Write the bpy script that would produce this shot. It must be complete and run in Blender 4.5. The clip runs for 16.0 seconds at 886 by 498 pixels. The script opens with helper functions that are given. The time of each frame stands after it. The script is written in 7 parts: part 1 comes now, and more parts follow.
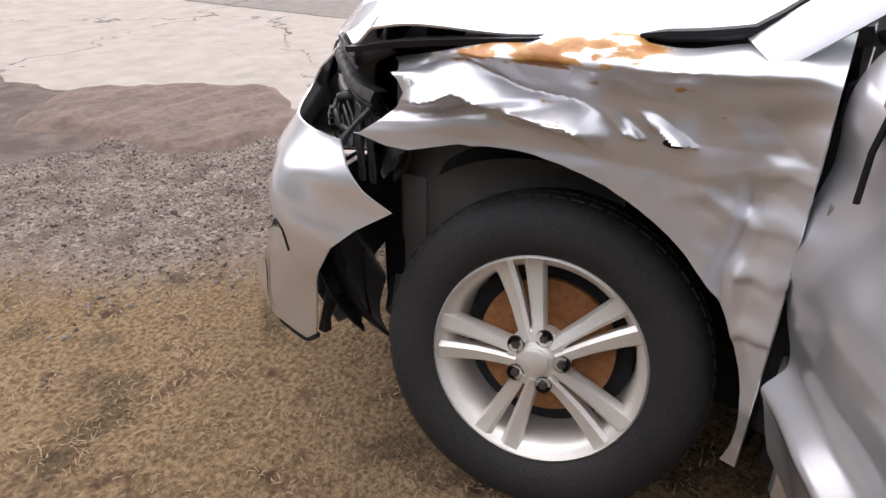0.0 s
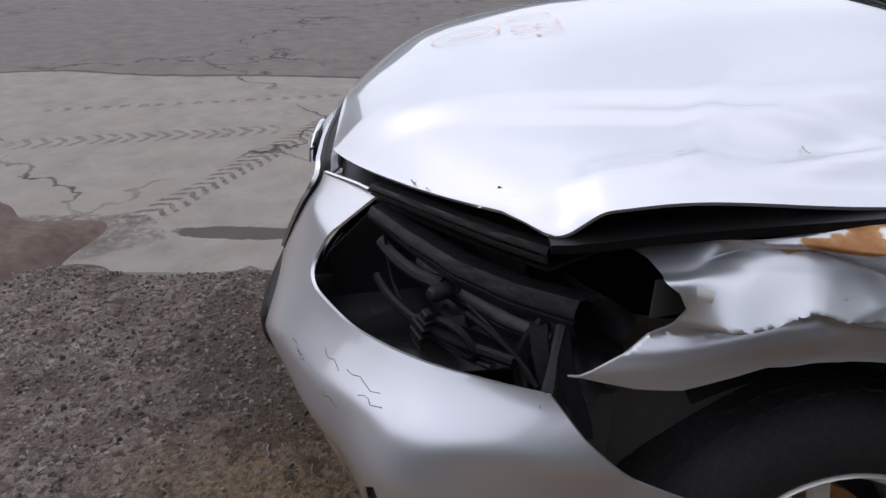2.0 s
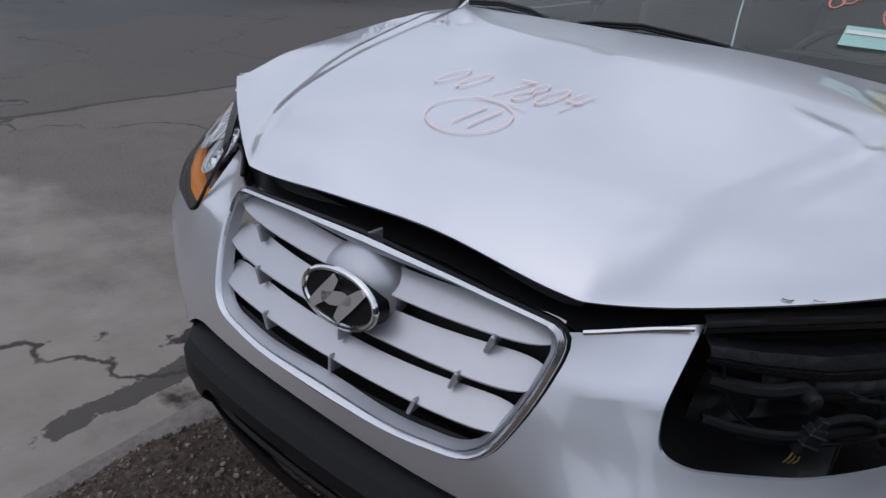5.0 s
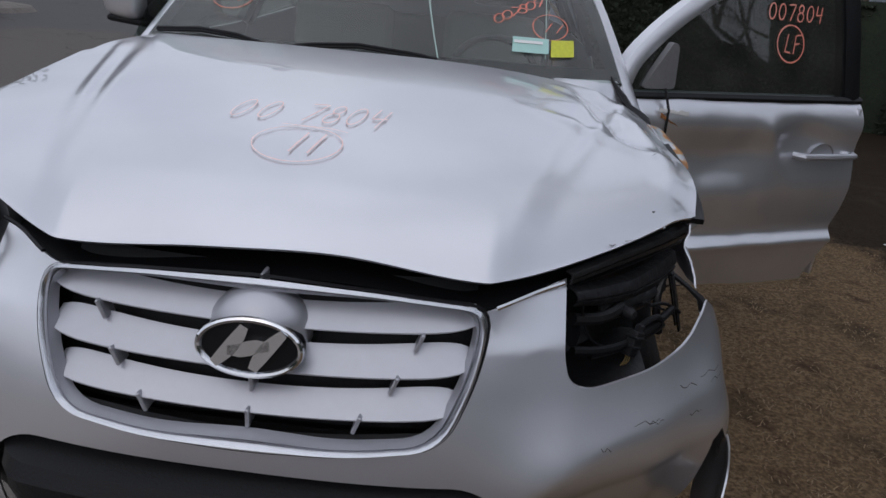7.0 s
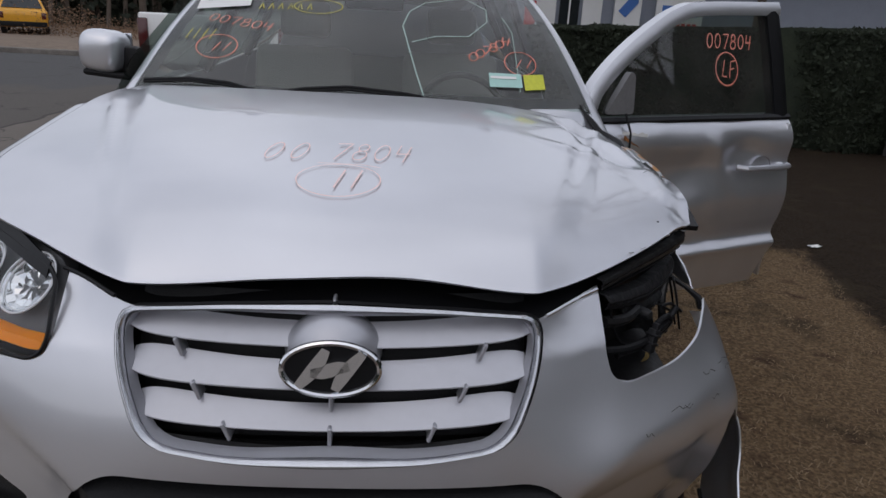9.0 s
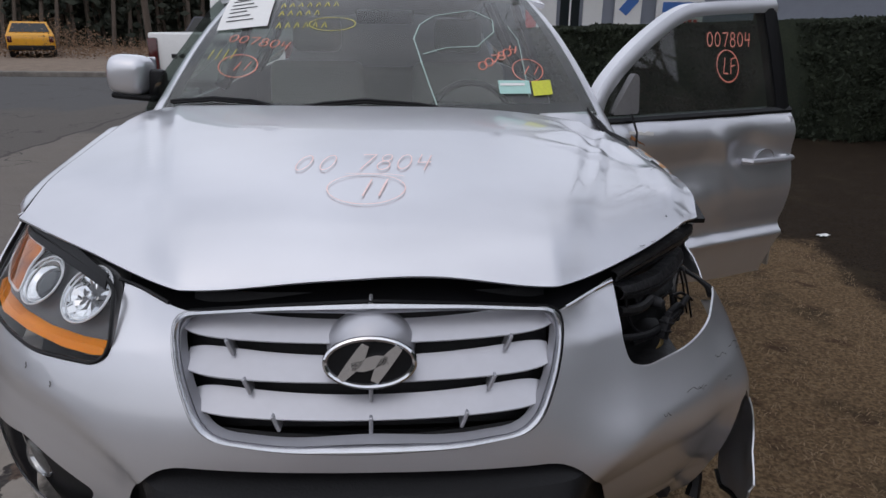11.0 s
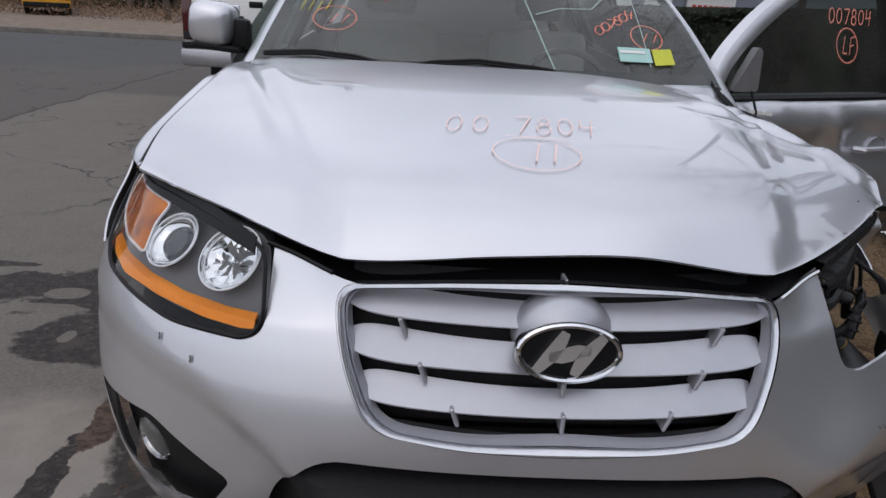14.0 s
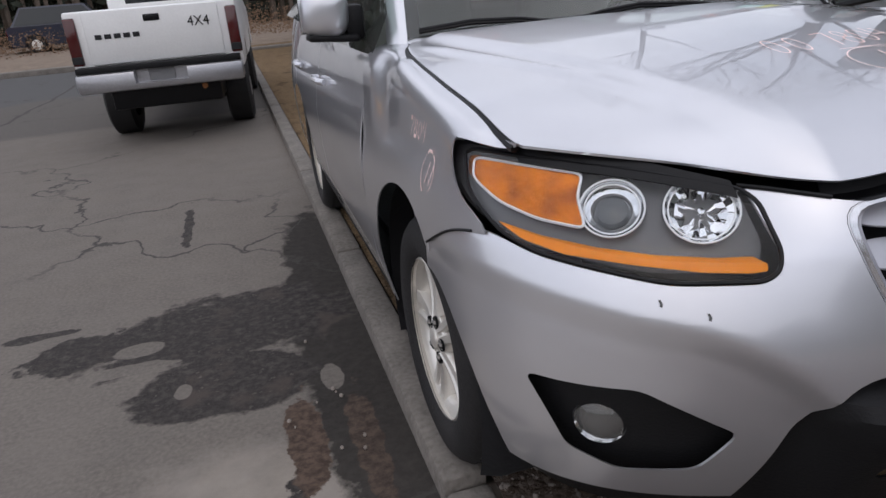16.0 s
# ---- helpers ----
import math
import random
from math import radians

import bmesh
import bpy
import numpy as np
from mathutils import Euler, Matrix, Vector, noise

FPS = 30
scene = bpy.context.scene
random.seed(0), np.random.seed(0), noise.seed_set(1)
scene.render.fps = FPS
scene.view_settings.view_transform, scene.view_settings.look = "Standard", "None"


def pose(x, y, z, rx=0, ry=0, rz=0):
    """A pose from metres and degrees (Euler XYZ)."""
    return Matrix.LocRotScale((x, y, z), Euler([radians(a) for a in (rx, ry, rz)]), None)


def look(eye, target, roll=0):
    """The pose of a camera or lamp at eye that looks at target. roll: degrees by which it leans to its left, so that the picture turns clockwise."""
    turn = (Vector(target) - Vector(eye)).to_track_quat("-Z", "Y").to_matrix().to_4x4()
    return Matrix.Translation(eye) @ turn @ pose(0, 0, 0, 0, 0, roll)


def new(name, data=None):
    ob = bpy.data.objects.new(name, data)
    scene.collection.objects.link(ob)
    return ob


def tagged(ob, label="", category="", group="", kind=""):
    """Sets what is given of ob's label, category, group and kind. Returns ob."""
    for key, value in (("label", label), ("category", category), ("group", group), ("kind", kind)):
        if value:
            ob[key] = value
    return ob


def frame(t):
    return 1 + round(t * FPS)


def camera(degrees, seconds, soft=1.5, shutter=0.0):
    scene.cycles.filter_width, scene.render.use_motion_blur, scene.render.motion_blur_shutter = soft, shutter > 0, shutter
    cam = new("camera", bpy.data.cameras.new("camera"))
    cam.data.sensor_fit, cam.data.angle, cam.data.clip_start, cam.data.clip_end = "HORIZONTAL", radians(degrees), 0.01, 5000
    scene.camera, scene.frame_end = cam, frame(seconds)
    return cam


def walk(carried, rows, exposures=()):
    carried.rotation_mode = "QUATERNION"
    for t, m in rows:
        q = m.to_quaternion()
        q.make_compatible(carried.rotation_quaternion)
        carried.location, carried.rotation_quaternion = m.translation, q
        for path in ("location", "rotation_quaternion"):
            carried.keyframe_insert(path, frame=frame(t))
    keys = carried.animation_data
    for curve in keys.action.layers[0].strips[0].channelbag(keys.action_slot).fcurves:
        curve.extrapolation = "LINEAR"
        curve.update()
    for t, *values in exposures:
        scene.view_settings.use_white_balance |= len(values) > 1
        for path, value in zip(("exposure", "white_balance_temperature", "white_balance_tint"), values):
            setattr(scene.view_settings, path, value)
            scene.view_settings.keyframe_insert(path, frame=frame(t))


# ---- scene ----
cam = camera(67.2, 16.0)
PATH = [
    (0, (2.005, 1.375, 1.296), (0.489, 0.48, 0.347), 0.1),
    (0.5, (1.883, 1.154, 1.298), (0.238, 0.542, 0.338), -1.5),
    (1, (1.898, 0.873, 1.296), (0.065, 0.867, 0.496), 8.9),
    (1.5, (1.784, 0.595, 1.335), (-0.019, 0.551, 0.469), 6.6),
    (2, (1.599, 0.349, 1.373), (-0.179, 0.297, 0.457), 0.7),
    (2.5, (1.551, 0.008, 1.359), (-0.207, 0.37, 0.476), 10.5),
    (3, (1.286, -0.1, 1.404), (-0.403, 0.437, 0.476), -2.2),
    (3.5, (1.179, -0.251, 1.368), (-0.356, 0.618, 0.425), 3.8),
    (4, (1.073, -0.472, 1.40), (-0.205, 0.773, 0.484), 10.5),
    (6.3, (0.450, -0.745, 1.431), (-0.304, 0.922, 0.623), -3.5),
    (6.5, (0.455, -0.765, 1.414), (-0.119, 0.976, 0.615), -1.6),
    (7, (0.35, -0.922, 1.432), (0.3, 0.931, 0.683), 5.4),
    (7.5, (0.391, -0.964, 1.447), (0.225, 0.871, 0.669), 0.1),
    (8, (0.391, -0.987, 1.447), (0.16, 0.845, 0.679), -0.4),
    (8.5, (0.303, -0.989, 1.427), (0.222, 0.879, 0.717), 0.8),
    (9, (0.127, -1.038, 1.431), (0.283, 0.851, 0.793), 3.3),
    (9.2, (0.115, -1.044, 1.433), (0.298, 0.838, 0.780), 4.2),
    (11.5, (0.086, -1.145, 1.456), (0.202, 0.753, 0.834), 0.2),
    (12, (0.12, -1.122, 1.457), (0.212, 0.768, 0.81), -0.3),
    (12.5, (0.188, -1.088, 1.459), (0.179, 0.803, 0.808), -3.5),
    (13, (0.159, -1.041, 1.436), (0.058, 0.825, 0.723), -2.9),
    (13.5, (-0.089, -1.01, 1.404), (-0.038, 0.866, 0.712), -0.2),
    (14, (-0.247, -0.953, 1.373), (-0.124, 0.923, 0.69), 3.5),
    (14.5, (-0.477, -0.812, 1.334), (-0.521, 1.017, 0.526), -2.8),
    (15, (-0.719, -0.769, 1.308), (-0.864, 1.038, 0.461), -0.9),
    (15.5, (-1.07, -0.84, 1.328), (-0.673, 0.939, 0.506), 4.7),
    (16, (-1.277, -0.741, 1.32), (-0.781, 1.053, 0.589), -4.9),
]
EXPOSURES = [(0.0, 1.12, 6750, 14), (0.5, 0.95, 6450, 14), (1.0, 0.54, 6050, 13), (1.5, 0.08, 6150, 12), (2.0, -0.20, 6200, 12), (2.5, -0.34, 6150, 12), (3.0, -0.48, 6050, 11), (3.5, -0.62, 5950, 11), (4.0, -0.64, 5950, 11), (7.0, -0.70, 6150, 11), (9.0, -0.73, 6280, 11), (12.5, -0.38, 6250, 11), (14.0, -0.42, 6300, 11), (14.5, -0.52, 6350, 11), (15.0, -0.62, 6400, 11), (15.5, -0.44, 6350, 12), (16.0, -0.31, 6350, 12)]
walk(cam, [(t, look(eye, target, roll)) for t, eye, target, roll in PATH], EXPOSURES)


# ---- world and light ----
world = bpy.data.worlds.new("overcast_sky")
scene.world = world
world.use_nodes = True
_nt = world.node_tree
_sky = _nt.nodes.new("ShaderNodeTexSky")
_sky.sky_type = "NISHITA"
_sky.sun_disc = False
_sky.sun_elevation = radians(48)
_sky.sun_rotation = radians(200)
_sky.air_density, _sky.dust_density, _sky.ozone_density = 1.0, 4.0, 1.0
_tc = _nt.nodes.new("ShaderNodeTexCoord")
_cl = _nt.nodes.new("ShaderNodeTexNoise")
_cl.inputs["Scale"].default_value = 2.2
_cl.inputs["Detail"].default_value = 5
_cr = _nt.nodes.new("ShaderNodeValToRGB")
_cr.color_ramp.elements[0].position, _cr.color_ramp.elements[1].position = 0.35, 0.68
_cr.color_ramp.elements[0].color = (0.55, 0.55, 0.55, 1)
_cr.color_ramp.elements[1].color = (1, 1, 1, 1)
_mx = _nt.nodes.new("ShaderNodeMix")
_mx.data_type = "RGBA"
_mx.inputs[7].default_value = (10.5, 10.7, 11.6, 1)
_bg = _nt.nodes["Background"]
_bg.inputs["Strength"].default_value = 0.118
_nt.links.new(_tc.outputs["Generated"], _cl.inputs["Vector"])
_nt.links.new(_cl.outputs["Fac"], _cr.inputs["Fac"])
_nt.links.new(_cr.outputs["Color"], _mx.inputs[0])
_nt.links.new(_sky.outputs["Color"], _mx.inputs[6])
# An overcast sky is brighter overhead than at the horizon.
_sp = _nt.nodes.new("ShaderNodeSeparateXYZ")
_nt.links.new(_tc.outputs["Generated"], _sp.inputs[0])
_el = _nt.nodes.new("ShaderNodeMapRange")
_el.inputs["From Min"].default_value, _el.inputs["From Max"].default_value = 0.0, 0.75
_el.inputs["To Min"].default_value, _el.inputs["To Max"].default_value = 1.02, 1.06
_nt.links.new(_sp.outputs["Z"], _el.inputs["Value"])
_vm = _nt.nodes.new("ShaderNodeVectorMath")
_vm.operation = "SCALE"
_nt.links.new(_mx.outputs[2], _vm.inputs[0])
_nt.links.new(_el.outputs["Result"], _vm.inputs["Scale"])
_nt.links.new(_vm.outputs[0], _bg.inputs["Color"])
_sun = bpy.data.lights.new("sun", "SUN")
_sun.energy, _sun.angle, _sun.color = 0.4, radians(85), (1.0, 0.96, 0.9)
sun = new("sun", _sun)
sun.matrix_world = look((-3, -3, 14), (0, 0, 0))


# ---- materials ----
def mat(name, base, rough=0.5, metal=0.0, grain=None, bump=0.0, coat=0.0, var=0.12, scale=40.0, big=3.0, spec=0.5):
    """A surface with colour variation at two scales and a fine relief."""
    m = bpy.data.materials.new(name)
    m.use_nodes = True
    nt = m.node_tree
    b = nt.nodes["Principled BSDF"]
    b.inputs["Roughness"].default_value = rough
    b.inputs["Metallic"].default_value = metal
    b.inputs["Coat Weight"].default_value = coat
    b.inputs["Coat Roughness"].default_value = 0.06
    b.inputs["Specular IOR Level"].default_value = spec
    tc = nt.nodes.new("ShaderNodeTexCoord")
    fine, broad = nt.nodes.new("ShaderNodeTexNoise"), nt.nodes.new("ShaderNodeTexNoise")
    fine.inputs["Scale"].default_value, fine.inputs["Detail"].default_value = scale, 6
    broad.inputs["Scale"].default_value, broad.inputs["Detail"].default_value = big, 4
    for n in (fine, broad):
        nt.links.new(tc.outputs["Object"], n.inputs["Vector"])
    add = nt.nodes.new("ShaderNodeMath")
    add.operation = "ADD"
    nt.links.new(fine.outputs["Fac"], add.inputs[0])
    nt.links.new(broad.outputs["Fac"], add.inputs[1])
    ramp = nt.nodes.new("ShaderNodeMapRange")
    ramp.inputs["From Min"].default_value, ramp.inputs["From Max"].default_value = 0.6, 1.4
    nt.links.new(add.outputs[0], ramp.inputs["Value"])
    mix = nt.nodes.new("ShaderNodeMix")
    mix.data_type = "RGBA"
    lo = tuple(c * (1 - var) for c in base)
    hi = tuple(min(1.0, c * (1 + var)) for c in base) if grain is None else grain
    mix.inputs[6].default_value, mix.inputs[7].default_value = (*lo, 1), (*hi, 1)
    nt.links.new(ramp.outputs["Result"], mix.inputs[0])
    nt.links.new(mix.outputs[2], b.inputs["Base Color"])
    if bump:
        bp = nt.nodes.new("ShaderNodeBump")
        bp.inputs["Strength"].default_value, bp.inputs["Distance"].default_value = bump, 0.01
        nt.links.new(fine.outputs["Fac"], bp.inputs["Height"])
        nt.links.new(bp.outputs["Normal"], b.inputs["Normal"])
    return m


def glass_mat(name, tint, rough=0.02, dust=0.0, gloss=0.06):
    """Clear or tinted sheet glass or lens plastic: a see-through sheet with a glossy face."""
    m = bpy.data.materials.new(name)
    m.use_nodes = True
    nt = m.node_tree
    nt.nodes.remove(nt.nodes["Principled BSDF"])
    out = nt.nodes["Material Output"]
    t, g, mix, lw, pw, fr = (nt.nodes.new(k) for k in ("ShaderNodeBsdfTransparent", "ShaderNodeBsdfGlossy", "ShaderNodeMixShader", "ShaderNodeLayerWeight", "ShaderNodeMath", "ShaderNodeMapRange"))
    t.inputs["Color"].default_value = (*tint, 1)
    g.inputs["Roughness"].default_value = rough
    lw.inputs["Blend"].default_value = 0.5
    pw.operation = "POWER"
    pw.inputs[1].default_value = 4.0
    fr.inputs["To Min"].default_value, fr.inputs["To Max"].default_value = gloss, 1.0
    nt.links.new(lw.outputs["Facing"], pw.inputs[0])
    nt.links.new(pw.outputs[0], fr.inputs["Value"])
    nt.links.new(fr.outputs["Result"], mix.inputs[0])
    nt.links.new(t.outputs[0], mix.inputs[1])
    nt.links.new(g.outputs[0], mix.inputs[2])
    if dust:
        # A thin uneven film of dust.
        d, m2, n, tc = (nt.nodes.new(k) for k in ("ShaderNodeBsdfDiffuse", "ShaderNodeMixShader", "ShaderNodeTexNoise", "ShaderNodeTexCoord"))
        d.inputs["Color"].default_value = (0.55, 0.53, 0.50, 1)
        n.inputs["Scale"].default_value, n.inputs["Detail"].default_value = 6, 8
        r = nt.nodes.new("ShaderNodeMapRange")
        r.inputs["From Min"].default_value, r.inputs["From Max"].default_value = 0.3, 0.75
        r.inputs["To Min"].default_value, r.inputs["To Max"].default_value = dust * 0.5, dust * 1.6
        nt.links.new(tc.outputs["Object"], n.inputs["Vector"])
        nt.links.new(n.outputs["Fac"], r.inputs["Value"])
        nt.links.new(r.outputs["Result"], m2.inputs[0])
        nt.links.new(mix.outputs[0], m2.inputs[1])
        nt.links.new(d.outputs[0], m2.inputs[2])
        mix = m2
    nt.links.new(mix.outputs[0], out.inputs["Surface"])
    return m


def paint_mat(name, base, rust=False):
    """Metallic car paint under a clear coat, with dust and fine scratches; rust: bare rusty scars along the wing's top edge."""
    m = bpy.data.materials.new(name)
    m.use_nodes = True
    nt = m.node_tree
    b = nt.nodes["Principled BSDF"]
    tc = nt.nodes.new("ShaderNodeTexCoord")
    flake, dust = nt.nodes.new("ShaderNodeTexNoise"), nt.nodes.new("ShaderNodeTexNoise")
    flake.inputs["Scale"].default_value = 900
    dust.inputs["Scale"].default_value, dust.inputs["Detail"].default_value = 4, 8
    for n in (flake, dust):
        nt.links.new(tc.outputs["Object"], n.inputs["Vector"])
    mix = nt.nodes.new("ShaderNodeMix")
    mix.data_type = "RGBA"
    mix.inputs[6].default_value = (*(c * 0.9 for c in base), 1)
    mix.inputs[7].default_value = (*(min(1, c * 1.08) for c in base), 1)
    nt.links.new(dust.outputs["Fac"], mix.inputs[0])
    rr = nt.nodes.new("ShaderNodeMapRange")
    rr.inputs["To Min"].default_value, rr.inputs["To Max"].default_value = (0.36, 0.50) if rust else (0.27, 0.38)
    nt.links.new(dust.outputs["Fac"], rr.inputs["Value"])
    bp = nt.nodes.new("ShaderNodeBump")
    bp.inputs["Strength"].default_value, bp.inputs["Distance"].default_value = 0.06, 0.001
    nt.links.new(flake.outputs["Fac"], bp.inputs["Height"])
    nt.links.new(bp.outputs["Normal"], b.inputs["Normal"])
    b.inputs["Metallic"].default_value = 0.8
    b.inputs["Coat Weight"].default_value = 0.5 if rust else 1.0
    b.inputs["Coat Roughness"].default_value = 0.12 if rust else 0.02
    b.inputs["Coat IOR"].default_value = 1.65
    nt.links.new(mix.outputs[2], b.inputs["Base Color"])
    nt.links.new(rr.outputs["Result"], b.inputs["Roughness"])
    if rust:
        # Rust follows the scraped upper edge of the wing, broken up by noise.
        sep = nt.nodes.new("ShaderNodeSeparateXYZ")
        nt.links.new(tc.outputs["Object"], sep.inputs[0])

        def band(sock, centre, half):
            s = nt.nodes.new("ShaderNodeMath")
            s.operation = "SUBTRACT"
            s.inputs[1].default_value = centre
            nt.links.new(sock, s.inputs[0])
            a = nt.nodes.new("ShaderNodeMath")
            a.operation = "ABSOLUTE"
            nt.links.new(s.outputs[0], a.inputs[0])
            r = nt.nodes.new("ShaderNodeMapRange")
            r.inputs["From Min"].default_value, r.inputs["From Max"].default_value = half, half * 0.4
            nt.links.new(a.outputs[0], r.inputs["Value"])
            return r.outputs["Result"]

        n1 = nt.nodes.new("ShaderNodeTexNoise")
        n1.inputs["Scale"].default_value, n1.inputs["Detail"].default_value = 24, 12
        mp = nt.nodes.new("ShaderNodeMapping")
        mp.inputs["Scale"].default_value = (1, 0.8, 2.2)
        nt.links.new(tc.outputs["Object"], mp.inputs["Vector"])
        nt.links.new(mp.outputs["Vector"], n1.inputs["Vector"])
        k = nt.nodes.new("ShaderNodeMath")
        k.operation = "MULTIPLY"
        nt.links.new(band(sep.outputs["Y"], 0.93, 0.36), k.inputs[0])
        slant = nt.nodes.new("ShaderNodeMath")
        slant.operation = "MULTIPLY_ADD"
        slant.inputs[1].default_value = -0.10
        nt.links.new(sep.outputs["Y"], slant.inputs[0])
        nt.links.new(sep.outputs["Z"], slant.inputs[2])
        nt.links.new(band(slant.outputs[0], 0.958, 0.042), k.inputs[1])
        stray = nt.nodes.new("ShaderNodeMath")
        stray.operation = "MULTIPLY"
        nt.links.new(band(sep.outputs["Y"], 1.0, 0.5), stray.inputs[0])
        nt.links.new(band(sep.outputs["Z"], 0.985, 0.14), stray.inputs[1])
        weak = nt.nodes.new("ShaderNodeMath")
        weak.operation = "MULTIPLY"
        weak.inputs[1].default_value = 0.50
        nt.links.new(stray.outputs[0], weak.inputs[0])
        both = nt.nodes.new("ShaderNodeMath")
        both.operation = "MAXIMUM"
        nt.links.new(k.outputs[0], both.inputs[0])
        nt.links.new(weak.outputs[0], both.inputs[1])
        k = both
        k2 = nt.nodes.new("ShaderNodeMath")
        k2.operation = "ADD"
        nt.links.new(k.outputs[0], k2.inputs[0])
        wild = nt.nodes.new("ShaderNodeMapRange")
        wild.inputs["From Min"].default_value, wild.inputs["From Max"].default_value = 0.28, 0.72
        nt.links.new(n1.outputs["Fac"], wild.inputs["Value"])
        nt.links.new(wild.outputs["Result"], k2.inputs[1])
        rust_sum = k2.outputs[0]
        st = nt.nodes.new("ShaderNodeMapRange")
        st.inputs["From Min"].default_value, st.inputs["From Max"].default_value = 1.30, 1.44
        nt.links.new(k2.outputs[0], st.inputs["Value"])
        k2 = st
        rc = nt.nodes.new("ShaderNodeMix")
        rc.data_type = "RGBA"
        rc.inputs[6].default_value, rc.inputs[7].default_value = (0.50, 0.27, 0.09, 1), (0.33, 0.13, 0.030, 1)
        tone = nt.nodes.new("ShaderNodeMapRange")
        tone.inputs["From Min"].default_value, tone.inputs["From Max"].default_value = 1.36, 1.75
        nt.links.new(rust_sum, tone.inputs["Value"])
        nt.links.new(tone.outputs["Result"], rc.inputs[0])
        fin = nt.nodes.new("ShaderNodeMix")
        fin.data_type = "RGBA"
        nt.links.new(k2.outputs[0], fin.inputs[0])
        nt.links.new(mix.outputs[2], fin.inputs[6])
        nt.links.new(rc.outputs[2], fin.inputs[7])
        nt.links.new(fin.outputs[2], b.inputs["Base Color"])
        for name2, clean in (("Metallic", 0.8), ("Coat Weight", 1.0)):
            inv = nt.nodes.new("ShaderNodeMapRange")
            inv.inputs["To Min"].default_value, inv.inputs["To Max"].default_value = clean, 0.0
            nt.links.new(k2.outputs[0], inv.inputs["Value"])
            nt.links.new(inv.outputs["Result"], b.inputs[name2])
    return m


SILVER = (0.70, 0.705, 0.74)
M_PAINT = paint_mat("silver_paint", SILVER)
M_RUSTY = paint_mat("silver_paint_rusted", SILVER, rust=True)
M_BLACK = mat("black_plastic", (0.010, 0.010, 0.011), 0.5, bump=0.15, scale=180, spec=0.22)
M_RUBBER = mat("tyre_rubber", (0.012, 0.012, 0.013), 0.75, bump=0.3, scale=120, grain=(0.030, 0.028, 0.028), spec=0.35)
M_SEAL = mat("black_rubber_seal", (0.005, 0.005, 0.006), 0.4, spec=0.25)
M_CHROME = mat("chrome", (0.75, 0.76, 0.78), 0.09, metal=1.0, var=0.03)
M_SATIN = mat("satin_chrome", (0.66, 0.67, 0.70), 0.22, metal=0.9, var=0.05, coat=0.3)
M_WIRE = mat("faded_yellow_wire", (0.30, 0.21, 0.08), 0.6)
M_NUT = mat("dull_steel_nut", (0.20, 0.19, 0.18), 0.38, metal=1.0, scale=60)
M_RECESS = mat("glossy_black_plastic", (0.013, 0.013, 0.014), 0.4, bump=0.2, scale=45, spec=0.5)
M_ALLOY = mat("alloy_rim", (0.80, 0.77, 0.71), 0.42, metal=0.6, grain=(0.86, 0.83, 0.78), bump=0.06, scale=200, big=6, coat=0.3)
M_SLAT = mat("silver_plastic", (0.50, 0.505, 0.545), 0.38, metal=0.55, var=0.04, coat=0.3)
M_DARK = mat("dark_cavity_plastic", (0.022, 0.022, 0.024), 0.65, bump=0.4, scale=30, spec=0.15)
M_GREYPL = mat("grey_bracket_plastic", (0.018, 0.018, 0.020), 0.45, bump=0.3, scale=60, spec=0.3)
M_STUB = mat("pale_grey_plastic", (0.17, 0.17, 0.175), 0.5, bump=0.2, scale=60)
M_STEEL = mat("bare_steel", (0.30, 0.29, 0.28), 0.5, metal=0.7, bump=0.2, scale=50)
M_PRIMER = mat("grey_inner_panel", (0.075, 0.073, 0.07), 0.55, bump=0.25, scale=35)
M_RUST = mat("rusty_iron", (0.24, 0.09, 0.03), 0.85, grain=(0.42, 0.19, 0.07), bump=0.6, scale=60)
M_GLASS = glass_mat("window_glass", (0.72, 0.79, 0.76), dust=0.07)
M_TINT = glass_mat("door_glass", (0.30, 0.36, 0.33), dust=0.04)
M_LENS = glass_mat("lamp_lens", (0.95, 0.96, 0.96), gloss=0.03)
M_FOG = glass_mat("fog_lamp_lens", (0.95, 0.96, 0.96), rough=0.08, dust=0.18)
M_AMBER = mat("amber_reflector", (0.95, 0.28, 0.006), 0.4, var=0.12, scale=70, spec=0.2)
M_AMBERDK = mat("amber_lens_deep", (0.20, 0.04, 0.006), 0.25, metal=0.6, grain=(0.95, 0.27, 0.012), scale=26, big=14, bump=0.5, spec=0.2)
M_LAMPIN = mat("smoked_lamp_bezel", (0.11, 0.11, 0.115), 0.4, metal=0.3)
M_REFL = mat("lamp_reflector", (0.82, 0.83, 0.85), 0.07, metal=1.0, var=0.02, bump=0.25, scale=9)
M_WHITERING = mat("white_lamp_ring", (0.85, 0.86, 0.88), 0.3, metal=0.3)
M_CLOTH = mat("grey_cloth_seat", (0.30, 0.29, 0.275), 0.9, bump=0.3, scale=150)
M_DASH = mat("dashboard_vinyl", (0.085, 0.083, 0.08), 0.65, bump=0.3, scale=160)
M_REDPEN = mat("red_grease_pencil", (0.80, 0.20, 0.12), 0.8, grain=(0.85, 0.42, 0.34), scale=300)
M_FAINTPEN = mat("worn_red_grease_pencil", (0.99, 0.64, 0.57), 0.8, grain=(0.97, 0.82, 0.79), scale=160)
M_YELPEN = mat("yellow_grease_pencil", (0.60, 0.55, 0.10), 0.8, scale=400)
